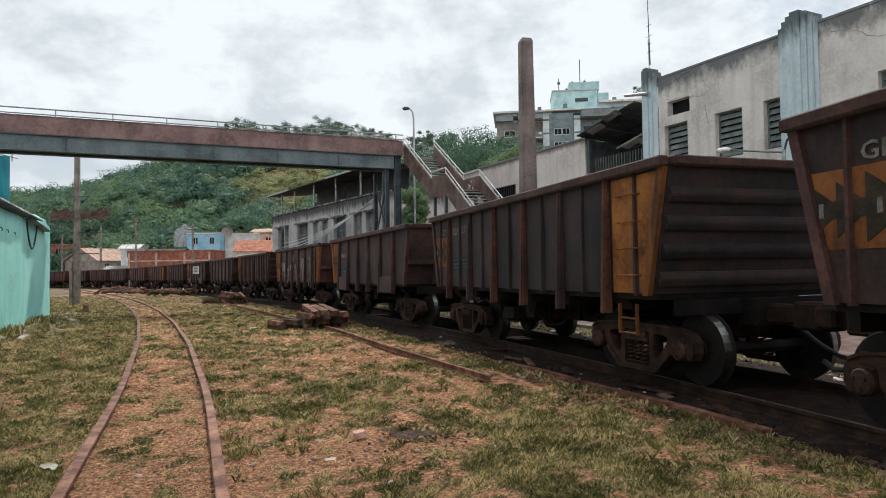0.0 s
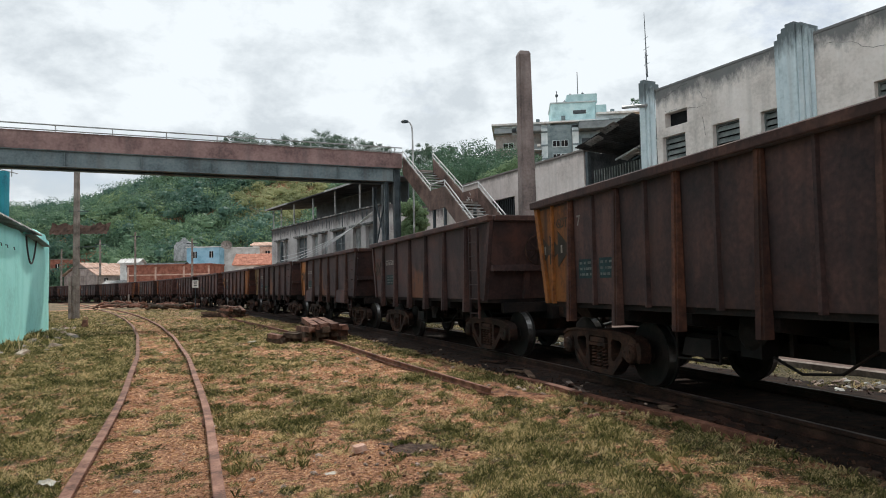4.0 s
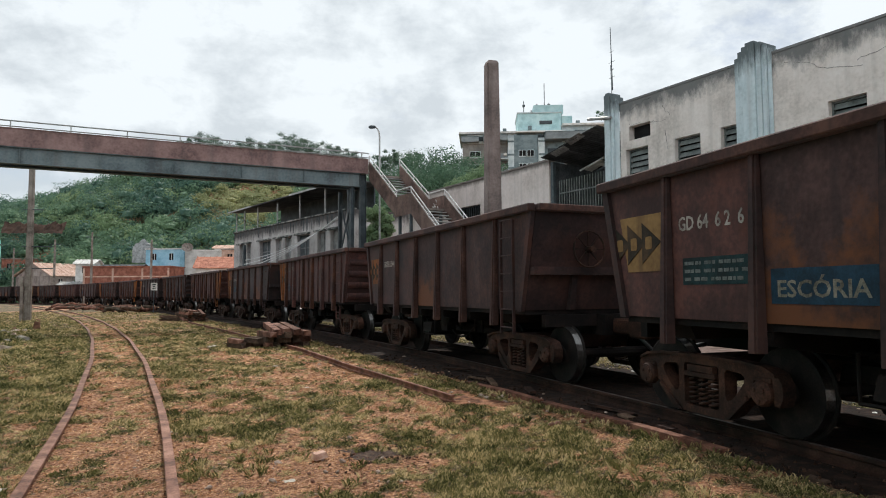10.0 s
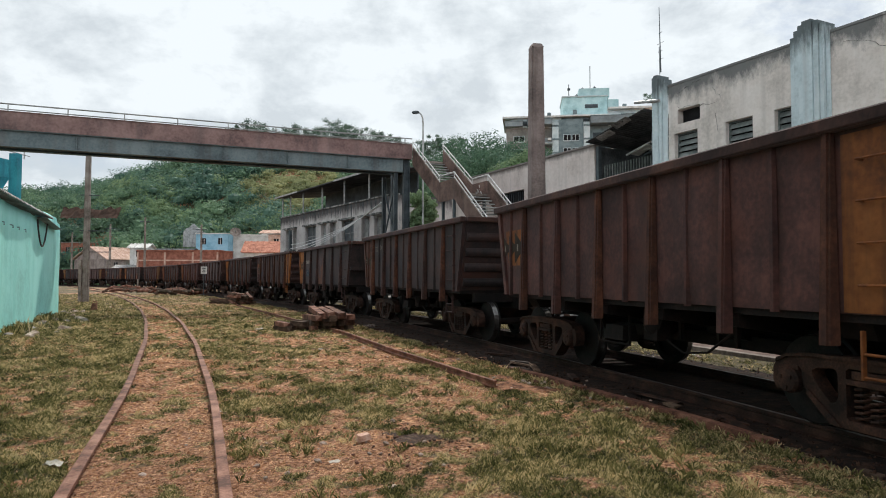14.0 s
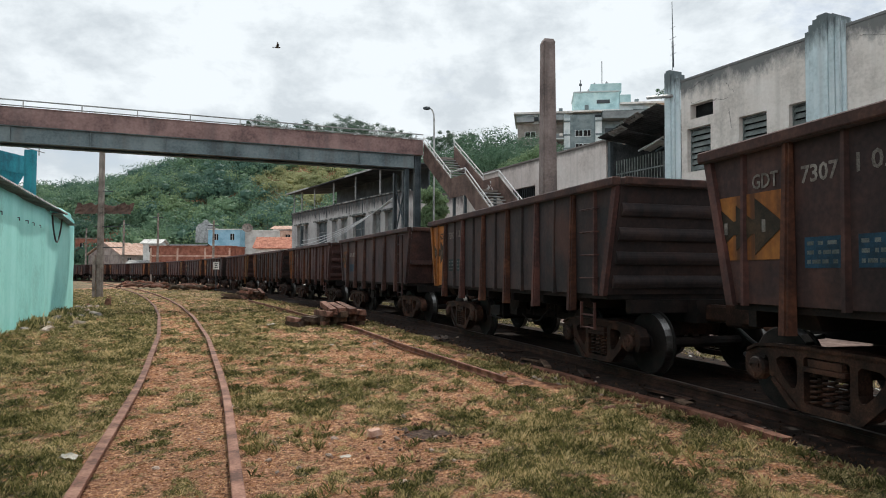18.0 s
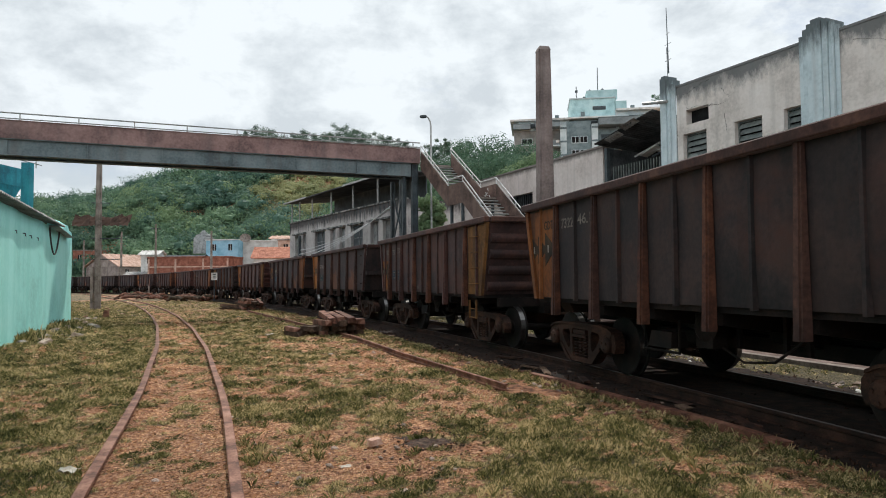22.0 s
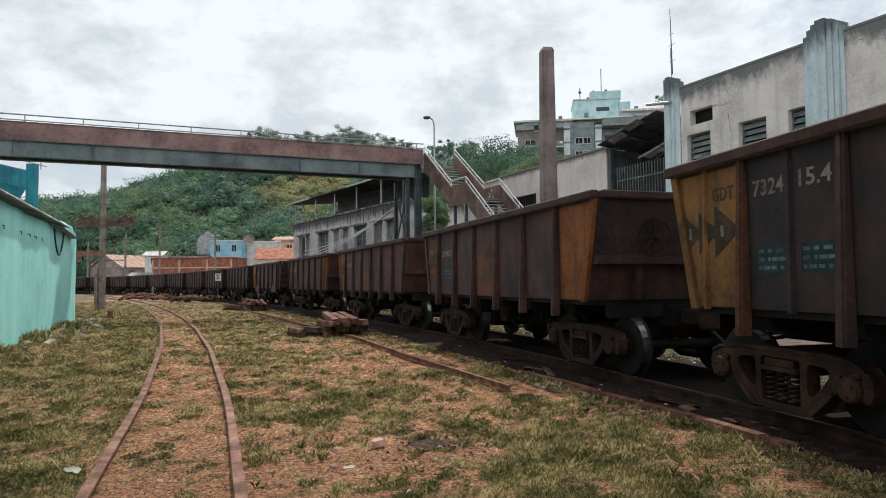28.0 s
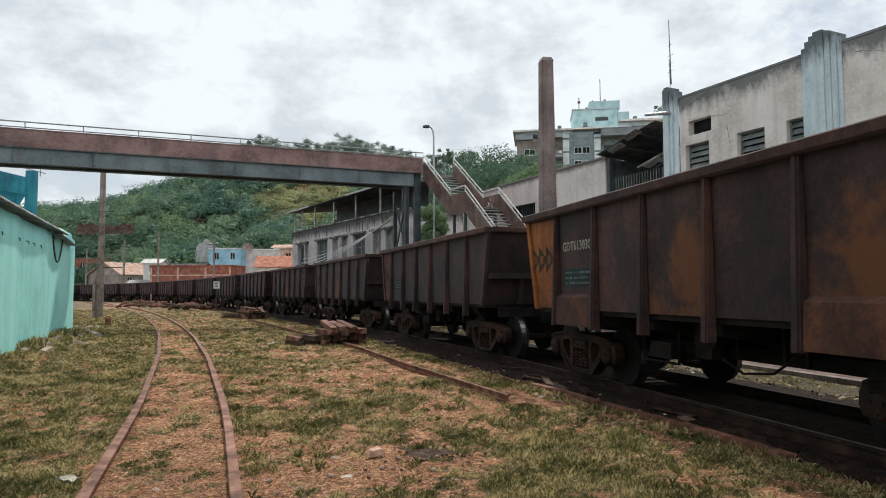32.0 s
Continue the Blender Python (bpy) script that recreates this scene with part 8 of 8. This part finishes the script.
# number, body, posts, far bay (paint, style), near bay paint, step (ladder or irons), lettering, data, extras
STYLE = {
    -2: (RUST_RED, RUST_DARK, (ORANGE, "square"), None, "ladder", "", None, ""),
    -1: (RUST_DARK, RUST_RED, (ORANGE, "band"), None, "irons", "GD", None, "ribs"),
    0: (RUST_BLACK, RUST_DARK, (ORANGE, "band"), YELLOW, "irons", "GDT 7309 27.9", TEAL_PAINT, "ribs"),
    1: (RUST_DARK, RUST_RED, (YELLOW, "full"), None, "plain", "GDT611 732-", BLUE_PAINT, "skirt words"),
    2: (RUST_RED, RUST_DARK, (YELLOW, "full"), ORANGE, "ladder", "", None, "scrawl wheel"),
    3: (RUST_DARK, RUST_RED, (YELLOW, "full"), None, "irons", "GDT 7", TEAL_PAINT, "ribs"),
    4: (RUST_DARK, RUST_DARK, (RUST_ORANGE, "square"), None, "ladder", "GDT613211 .1", TEAL_PAINT, "patch wheel"),
    5: (RUST_DARK, RUST_DARK, (YELLOW, "full"), None, "irons", "GDT612210.8", TEAL_PAINT, "skirt number patch"),
    6: (RUST_DARK, RUST_DARK, (OLIVE, "full"), None, "irons", "GDT 613430 .1", BLUE_PAINT, "slag patch words"),
    7: (RUST_RED, RUST_DARK, (YELLOW, "square"), ORANGE, "plain", "GDT 612876.9", TEAL_PAINT, "patch"),
    8: (RUST_RED, RUST_DARK, (OLIVE, "square"), None, "plain", "GD 64  6 2  6", TEAL_PAINT, "slag orange wheel"),
    9: (RUST_DARK, RUST_DARK, (ORANGE, "square"), None, "ladder", "GDT613544.7", None, "patch wheel"),
    10: (RUST_RED, RUST_RED, (ORANGE, "full"), None, "irons", "GDT 7307 78.1", BLUE_PAINT, "ribs letter words"),
    11: (RUST_BLACK, RUST_DARK, (ORANGE, "full"), None, "irons", "GDT611509.8", BLUE_PAINT, "patch letter low"),
    12: (RUST_RED, RUST_RED, (ORANGE, "square"), ORANGE, "irons", "", None, "ribs"),
    13: (RUST_BLACK, RUST_DARK, (RUST_ORANGE, "full"), None, "irons", "GDT 7323 34.4", None, "ribs letter"),
    14: (RUST_BLACK, RUST_DARK, (YELLOW, "full"), None, "irons", "DT612963-3", BLUE_PAINT, "patch words"),
    15: (RUST_DARK, RUST_RED, (YELLOW, "band"), YELLOW, "irons", "GDT 7307 1 0.1", BLUE_PAINT, "ribs"),
    16: (RUST_BLACK, RUST_RED, (YELLOW, "full"), None, "irons", "GDT 7307 1 3.6", TEAL_PAINT, "ribs"),
    17: (RUST_DARK, RUST_DARK, (ORANGE, "square"), None, "ladder", "GDT612 752-5", BLUE_PAINT, "wheel"),
    18: (RUST_RED, RUST_RED, (ORANGE, "full"), None, "irons", "GDT 7323 41.2", None, "ribs patch"),
    19: (RUST_BLACK, RUST_RED, (ORANGE, "full"), None, "irons", "GDT 7322 46.1", None, "ribs"),
    20: (RUST_DARK, RUST_RED, (YELLOW, "low_band"), TAN, "irons", "GDT 7323 73.5", BLUE_PAINT, "ribs letter words"),
    21: (RUST_BLACK, RUST_DARK, (YELLOW, "full"), None, "irons", "GDT 612473.1", TEAL_PAINT, "low words"),
    22: (RUST_BLACK, RUST_DARK, (YELLOW, "square"), ORANGE, "plain", "GDT613306.1", BLUE_PAINT, "low letter wheel"),
    23: (RUST_RED, RUST_RED, (YELLOW, "full"), TAN, "ladder", "", None, ""),
    24: (RUST_BLACK, RUST_DARK, (TAN, "full"), None, "irons", "GDT 7324 15.4", TEAL_PAINT, "ribs"),
    25: (RUST_DARK, RUST_DARK, (ORANGE, "square"), ORANGE, "plain", "GDT640771.4", BLUE_PAINT, "patch wheel"),
    26: (RUST_RED, RUST_DARK, (ORANGE, "full"), None, "plain", "GDT613151", None, "patch"),
    27: (RUST_DARK, RUST_DARK, (ORANGE, "square"), ORANGE, "ladder", "GDT613109 1", TEAL_PAINT, "wheel"),
    28: (RUST_DARK, RUST_DARK, (ORANGE, "full"), None, "ladder", "GDT613030", TEAL_PAINT, "skirt low"),
}
PANEL_TEXT = [("PESO BRUTO MAX", "130,000 Kg", 0.08), ("TARA", "19,000 Kg", 0.0), ("LOTAÇÃO LIMITE", "111,000 Kg", -0.08)]
WHEELSETS, WAGONS, BIRD = [], {}, []


def make_wagon(n):
    rng = random.Random(100 + n)
    if n in STYLE:
        body, posts, (paint, style), near, steps, text, data, extra = STYLE[n]
    else:
        body, posts = rng.choice([RUST_DARK, RUST_BLACK, RUST_BLACK]), rng.choice([RUST_BLACK, RUST_DARK])
        paint, style = rng.choice([(RUST_ORANGE, "full"), (RUST_ORANGE, "square"), (RUST_ORANGE, "band")])
        near, steps, text, data, extra = None, rng.choice(["irons", "ladder", "plain"]), "", rng.choice([None, TEAL_PAINT, BLUE_PAINT]), rng.choice(["", "patch"])
    tone = {RUST_DARK.name: "dark brown", RUST_RED.name: "rust red", RUST_BLACK.name: "blackish brown"}[body.name]
    colour = {YELLOW.name: "yellow", ORANGE.name: "orange", TAN.name: "faded yellow", OLIVE.name: "olive yellow", RUST_ORANGE.name: "rust orange"}[paint.name]
    what = {"full": "%s end bay", "band": "%s band on end bay", "low_band": "%s band on end bay", "square": "%s square badge"}[style] % colour
    w = empty("ore_wagon", pose(0, 0, 0), "%s ore wagon, %s%s" % (tone, what, ", other end yellow" if near else ""), "railway wagon", "wagons of the ore train")
    WAGONS[n] = w
    I = Matrix()
    flip = Matrix.Rotation(math.pi, 4, "Z")
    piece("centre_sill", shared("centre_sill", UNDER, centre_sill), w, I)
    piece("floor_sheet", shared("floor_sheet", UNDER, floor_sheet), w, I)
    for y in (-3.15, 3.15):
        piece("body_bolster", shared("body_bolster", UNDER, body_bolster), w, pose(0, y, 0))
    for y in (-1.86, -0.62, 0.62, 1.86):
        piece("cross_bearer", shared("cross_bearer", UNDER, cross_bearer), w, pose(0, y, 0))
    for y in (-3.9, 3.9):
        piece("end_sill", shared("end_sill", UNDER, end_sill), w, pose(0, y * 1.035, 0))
    for s in (-1, 1):
        for i in range(7):
            turn = pose(-HALF, 0, 0) if s < 0 else flip @ pose(-HALF, 0, 0)
            if i in (0, 6):
                k = -1 if i == 0 else 1
                piece("side_sheet", shared("end_bay_%d" % k, body, lambda bm, k=k: bay_sheet(bm, k)), w, turn)
            else:
                v = rng.randrange(4) if i < 4 else 4
                worn = s < 0 and (("patch" in extra and i == 3) or ("low" in extra and i in (1, 3)) or ("orange" in extra and i in (3, 4)))
                piece("side_sheet", shared("bay_%d" % v, BLOTCH if worn else body, lambda bm, v=v: bay_sheet(bm, 0, (0.008, 0.016, 0.026, -0.018, 0.0)[v])), w, turn @ pose(0, -LEN_TOP / 2 + 1.25 + BAY * (i - 0.5), 0))
        e = piece("end_sheet", shared("end_sheet", body, end_sheet), w, I if s > 0 else flip)
        flat_end = not extra.startswith("ribs") and n % 5 != 3
        if flat_end:
            piece("end_ledge", shared("end_ledge", body, end_ledge), w, I if s > 0 else flip)
            for q in (-0.7, 0.7):
                piece("end_stay", shared("end_stay", body, end_stay), w, (I if s > 0 else flip) @ pose(q, 0, 0))
        for z in () if flat_end else (1.3, 1.63, 1.96, 2.29):
            piece("end_rib", shared("end_rib", body, end_rib), w, (I if s > 0 else flip) @ pose(0, end_y(z) - 0.005, z))
        piece("coupler", shared("coupler", CAST, coupler), w, I if s > 0 else flip)
        piece("brake_hose", shared("hose", CABLE, hose, True), w, I if s > 0 else flip)
    piece("top_rim", shared("top_rim", POST_BROWN, top_rim), w, I)
    for s in (-1, 1):
        turn = I if s < 0 else flip
        for i in range(6):
            y = -LEN_TOP / 2 + 1.25 + i * 1.24
            piece("side_post", shared("post", RUST_ORANGE if extra.startswith("ribs") and i in (0, 2, 3, 5) else (POST_BROWN if n % 2 and n < 29 else posts), post), w, turn @ pose(-HALF - 0.012, y, 0))
        if extra.startswith("ribs"):
            for i in range(7):
                y = -LEN_TOP / 2 + 0.63 + i * 1.24
                piece("side_rib", shared("side_rib", body if 0 < i < 6 else (paint if i == 6 and style == "full" and s < 0 else posts), side_rib), w, turn @ pose(-HALF - 0.012, y, 0))
        for q in (-1, 1):
            me = shared("corner_post_far" if q > 0 else "corner_post_near", paint if q > 0 and s < 0 and style == "full" else (near if near and q < 0 and s < 0 else posts), lambda bm, q=q: corner_post(bm, q))
            piece("corner_post", me, w, turn @ pose(-HALF - 0.012, 0, 0))
    # painted end bays
    x = -HALF - 0.014
    z0, z1 = {"full": (LOW_Z + 0.01, TOP_Z - 0.15), "band": (1.55, 2.2), "low_band": (LOW_Z + 0.01, 2.05), "square": (1.62, 2.25)}[style]
    edge = 0.12 if style != "square" else 0.24
    piece("end_bay_panel", shared("bay_far_" + style, paint, lambda bm: bay_panel(bm, 1, z0, z1, edge, LEN_TOP / 2 - 1.15)), w, pose(x, 0, 0))
    linked = extra.startswith("ribs")
    at = pose(x - 0.008, LEN_TOP / 2 - 0.62, {"full": 1.92, "low_band": 1.72}.get(style, (z0 + z1) / 2))
    b = piece("badge", shared("linked_arrows" if linked else "arrows", ARROW, lambda bm: arrows(bm, linked)), w, at)
    for i in range(3):
        piece("badge_mark", shared("badge_mark_%d" % linked, NUMBER_DIM if linked else paint, lambda bm: badge_mark(bm, linked)), b, pose(0, 0.335 - i * 0.28, 0))
    if near:
        piece("end_bay_panel", shared("bay_near", near, lambda bm: bay_panel(bm, -1, LOW_Z + 0.01, TOP_Z - 0.15, 0.12, LEN_TOP / 2 - 1.15)), w, pose(x, 0, 0))
    if steps == "irons":
        for i in range(4):
            piece("grab_iron", shared("grab_iron", near or posts, grab_iron), w, pose(x - 0.006, -LEN_TOP / 2 + 0.75, 1.35 + i * 0.33))
        piece("stirrup", shared("stirrup", near or posts, stirrup), w, pose(x - 0.006, -LEN_TOP / 2 + 0.75, 0))
    elif steps == "ladder":
        piece("ladder", shared("ladder", posts, ladder), w, pose(x - 0.03, -LEN_TOP / 2 + 0.72, 0))
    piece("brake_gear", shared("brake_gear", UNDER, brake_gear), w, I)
    if "wheel" in extra or n in (7, 9, 22):
        piece("hand_wheel", shared("hand_wheel", CAST, hand_wheel), w, pose(-0.55, -end_y(2.05) - 0.14, 2.05))
    if "skirt" in extra:
        for y in (-2.48, 2.48):
            piece("lower_panel", shared("skirt", RUST_ORANGE if "low" in extra else RUST_RED, skirt), w, pose(x, y, 0))
    # lettering on the second bay
    y = LEN_TOP / 2 - 1.42
    if text and linked:
        words = text.split(" ", 2)
        letters("wagon_number", words[0], 0.2, ARROW if style == "full" else NUMBER_DIM, w, Matrix.Translation((x - 0.008, LEN_TOP / 2 - 0.74, 2.24)) @ TEXT_TURN, "stencilled letters", 0.36)
        for k, word in enumerate(words[1:]):
            letters("wagon_number", word, 0.215, NUMBER_DIM, w, Matrix.Translation((x, y + 0.05 - 0.56 * k, 2.22 + 0.02 * k)) @ TEXT_TURN, "cream stencilled number", 0.42 if len(word) > 2 else 0)
    elif text:
        letters("wagon_number", text, 0.2, WHITE_PAINT, w, Matrix.Translation((x, y + 0.02, 2.02)) @ TEXT_TURN, "white stencilled number", 0.92 if len(text) > 5 else 0)
    if data:
        spread = [0.27, -0.3] if linked else [0.0]
        for k, d in enumerate(spread):
            half = 0.24 if linked else 0.46
            at = pose(x, y - 0.5 + d, 1.6)
            f = piece("data_panel", shared("data_field_%d" % linked, data, lambda bm: data_field(bm, half)), w, at)
            if "words" in extra:
                for left, right, z in PANEL_TEXT:
                    for q, word in enumerate((left, right)):
                        if linked and q != k:
                            continue
                        wide = (0.42 if q == 0 else 0.36) * (1 if len(word) > 5 else 0.35)
                        letters("panel_word", word, 0.055, NUMBER_DIM, f, Matrix.Translation((-0.0035, (0.22 if linked else 0.43 - 0.5 * q), z - 0.022)) @ TEXT_TURN, "", wide)
            elif n != 17:
                piece("data_lines", shared("data_lines_%d" % linked, DIM_PAINT, lambda bm: data_lines(bm, -half + 0.03, half - 0.03, 4 + linked)), f, pose(-0.001, 0, 0))
    if "slag" in extra:
        f = piece("load_panel", shared("load_field", TEAL_PAINT if n == 6 else BLUE_PAINT, load_field), w, pose(x, 1.24, 1.44))
        letters("load_word", "ESCÓRIA", 0.2, DUSTY_WORD, f, Matrix.Translation((-0.004, 0.44, -0.09)) @ TEXT_TURN, "dusty white stencilled word", 0.88)
    if "number" in extra:
        letters("wagon_number", "GDT-612210-", 0.17, WHITE_PAINT, w, Matrix.Translation((x, y, 1.42)) @ TEXT_TURN, "", 0.92)
    if "letter" in extra:
        letters("bay_letter", {11: "D", 20: "E", 13: "F", 10: "D", 22: "E"}.get(n, "D"), 0.13, NUMBER_DIM, w, Matrix.Translation((x - 0.034, 0.35, 1.2)) @ TEXT_TURN)
    if "scrawl" in extra:
        for i in range(5):
            bm = bmesh.new()
            r2 = random.Random(i + 3)
            for q in range(3):
                u, v, an = r2.uniform(-0.3, 0.25), r2.uniform(0.1, 0.5), r2.uniform(-2.2, -1.2)
                pts = []
                for k in range(9):
                    pts.append((u, v))
                    an += r2.uniform(-0.5, 0.75)
                    u, v = max(-0.46, min(0.46, u + 0.12 * math.cos(an))), v + 0.13 * math.sin(an)
                for k, (a, b) in enumerate(zip(pts, pts[1:])):
                    bar(bm, (-0.0005 * k - 0.002 * q, a[0], a[1]), (-0.0005 * k - 0.002 * q, b[0], b[1]), 0.004, 0.05 - 0.003 * k, (1, 0, 0))
            ob = part("scrawl", bm, GRAFFITI if i != 2 else WHITE_PAINT, w, "pale sprayed strokes")
            ob.matrix_basis = pose(x - 0.036, 2.45 - 1.24 * i, 1.75)
    # trucks
    for s in (-1, 1):
        b = piece("truck", shared("bolster", CAST, bolster), w, pose(0, s * 3.13, 0))
        for q in (-1, 1):
            turn = I if q < 0 else flip
            piece("side_frame", shared("side_frame", CAST, side_frame), b, turn @ pose(-1.06, 0, 0))
            piece("spring_nest", shared("spring_nest", CAST, spring_nest), b, turn @ pose(-1.06, 0, 0))
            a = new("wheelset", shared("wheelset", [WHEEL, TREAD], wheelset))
            a.parent = b
            a.matrix_parent_inverse = pose(0, q * 0.875, 0.432)
            WHEELSETS.append(a)
    return w


for _n in range(-2, 47):
    make_wagon(_n)

# how far the train has run ahead of or behind an even pace: seconds, metres
PACE_T = [-1, 0, 2, 5, 9, 12, 16, 19, 22, 24, 25.5, 28, 30, 32, 33]
PACE_D = [0.2, 0.22, 0.33, 0.4, 0.48, 0.18, 0.1, -0.1, -0.32, -0.68, -1.0, -1.55, -1.95, -2.4, -2.6]


def run(t):
    """Metres that the train has run at t seconds."""
    return 9.2486 * t - float(np.interp(t, PACE_T, PACE_D))


def make_bird():
    t = empty("bird", pose(-60, 60, 30), "small dark bird flying across the sky", "bird")
    bm = bmesh.new()
    disc(bm, (0, -0.2, 0), (0, 1, 0), [(0.005, 0.0), (0.045, 0.06), (0.065, 0.17), (0.055, 0.28), (0.035, 0.36), (0.038, 0.4), (0.012, 0.46)], 10)
    part("body", bm, BARK, t)
    bm = bmesh.new()
    plate(bm, [(0.18, 0.0), (0.2, 0.05), (0.4, 0.08), (0.4, -0.08), (0.2, -0.05)], -0.006, 0.006)
    tail = part("tail", bm, BARK, t)
    tail.matrix_basis = pose(0, 0.02, 0, 0, 90, 180)
    for s in (-1, 1):
        bm = bmesh.new()
        up = [bm.verts.new(v) for v in ((0, -0.09, 0.008), (0, 0.1, 0.008), (s * 0.22, 0.13, 0.02), (s * 0.5, -0.02, 0.0), (s * 0.52, -0.07, 0.0), (s * 0.25, -0.06, 0.015))]
        lo = [bm.verts.new(v.co + Vector((0, 0, -0.014))) for v in up]
        bm.faces.new(up if s > 0 else up[::-1])
        bm.faces.new(lo[::-1] if s > 0 else lo)
        for i in range(6):
            bm.faces.new((up[i], lo[i], lo[(i + 1) % 6], up[(i + 1) % 6]))
        wing = part("wing", bm, BARK, t)
        wing.matrix_basis = pose(s * 0.03, 0.0, 0.03)
        BIRD.append((wing, s))
    BIRD.append(t)


make_bird()
# where the bird is seen: seconds, tangent of its bearing to the right and of its height over the eye
FLIGHT = [(15.2, -1.4, 0.36), (16.2, -1.0, 0.352), (17.0, -0.714, 0.347), (17.2, -0.632, 0.343), (17.6, -0.434, 0.346), (18.0, -0.252, 0.343), (18.4, -0.081, 0.327), (18.8, 0.042, 0.302), (19.1, 0.094, 0.287), (19.6, 0.15, 0.27), (20.6, 0.22, 0.235), (23.0, 0.3, 0.19)]
FAR = [(15.2, 44), (17.2, 46), (18.4, 56), (19.1, 90), (19.6, 130), (20.6, 210), (23.0, 420)]


def bird_at(t):
    t = min(max(t, 15.2), 23.0)
    ft = [r[0] for r in FLIGHT]
    a, e = np.interp(t, ft, [r[1] for r in FLIGHT]), np.interp(t, ft, [r[2] for r in FLIGHT])
    y = np.interp(t, [r[0] for r in FAR], [r[1] for r in FAR])
    return Vector(((a - 0.018) * y, y, EYE + e * y))


def motions():
    wing_l, wing_r, bird = BIRD
    rows = []
    for i in range(161):
        t = i * 0.2
        p, q = bird_at(t - 0.25), bird_at(t + 0.25)
        d = q - p
        if d.length < 0.01:
            d = Vector((1, 0.2, 0)) if t < 17 else Vector((0.3, 1, 0))
        rows.append((t, Matrix.Translation(bird_at(t)) @ d.to_track_quat("Y", "Z").to_matrix().to_4x4()))
    walk(bird, rows)
    for wing, s in (wing_l, wing_r):
        walk(wing, [(i * 0.1, pose(s * 0.03, 0, 0.03, 0, -s * (8 + 34 * math.sin(i * 1.75)), 0)) for i in range(321)])
    for n, w in WAGONS.items():
        rows = []
        for i in range(65):
            t = i * 0.5
            x, y, th = track(6.13 + PITCH * n - run(t) - LEN_TOP / 2, 0.8)
            rows.append((t, pose(x, y, RAIL_Z, 0, 0, -math.degrees(th))))
        walk(w, rows)
    turns = []
    for i in range(int(32 * 15) + 1):
        t = i / 15
        turns.append((t, pose(0, 0, 0, math.degrees(run(t) / 0.432) % 360, 0, 0)))
    first = WHEELSETS[0]
    walk(first, turns)
    for a in WHEELSETS[1:]:
        a.rotation_mode = "QUATERNION"
        a.animation_data_create()
        a.animation_data.action = first.animation_data.action
        a.animation_data.action_slot = first.animation_data.action_slot


motions()
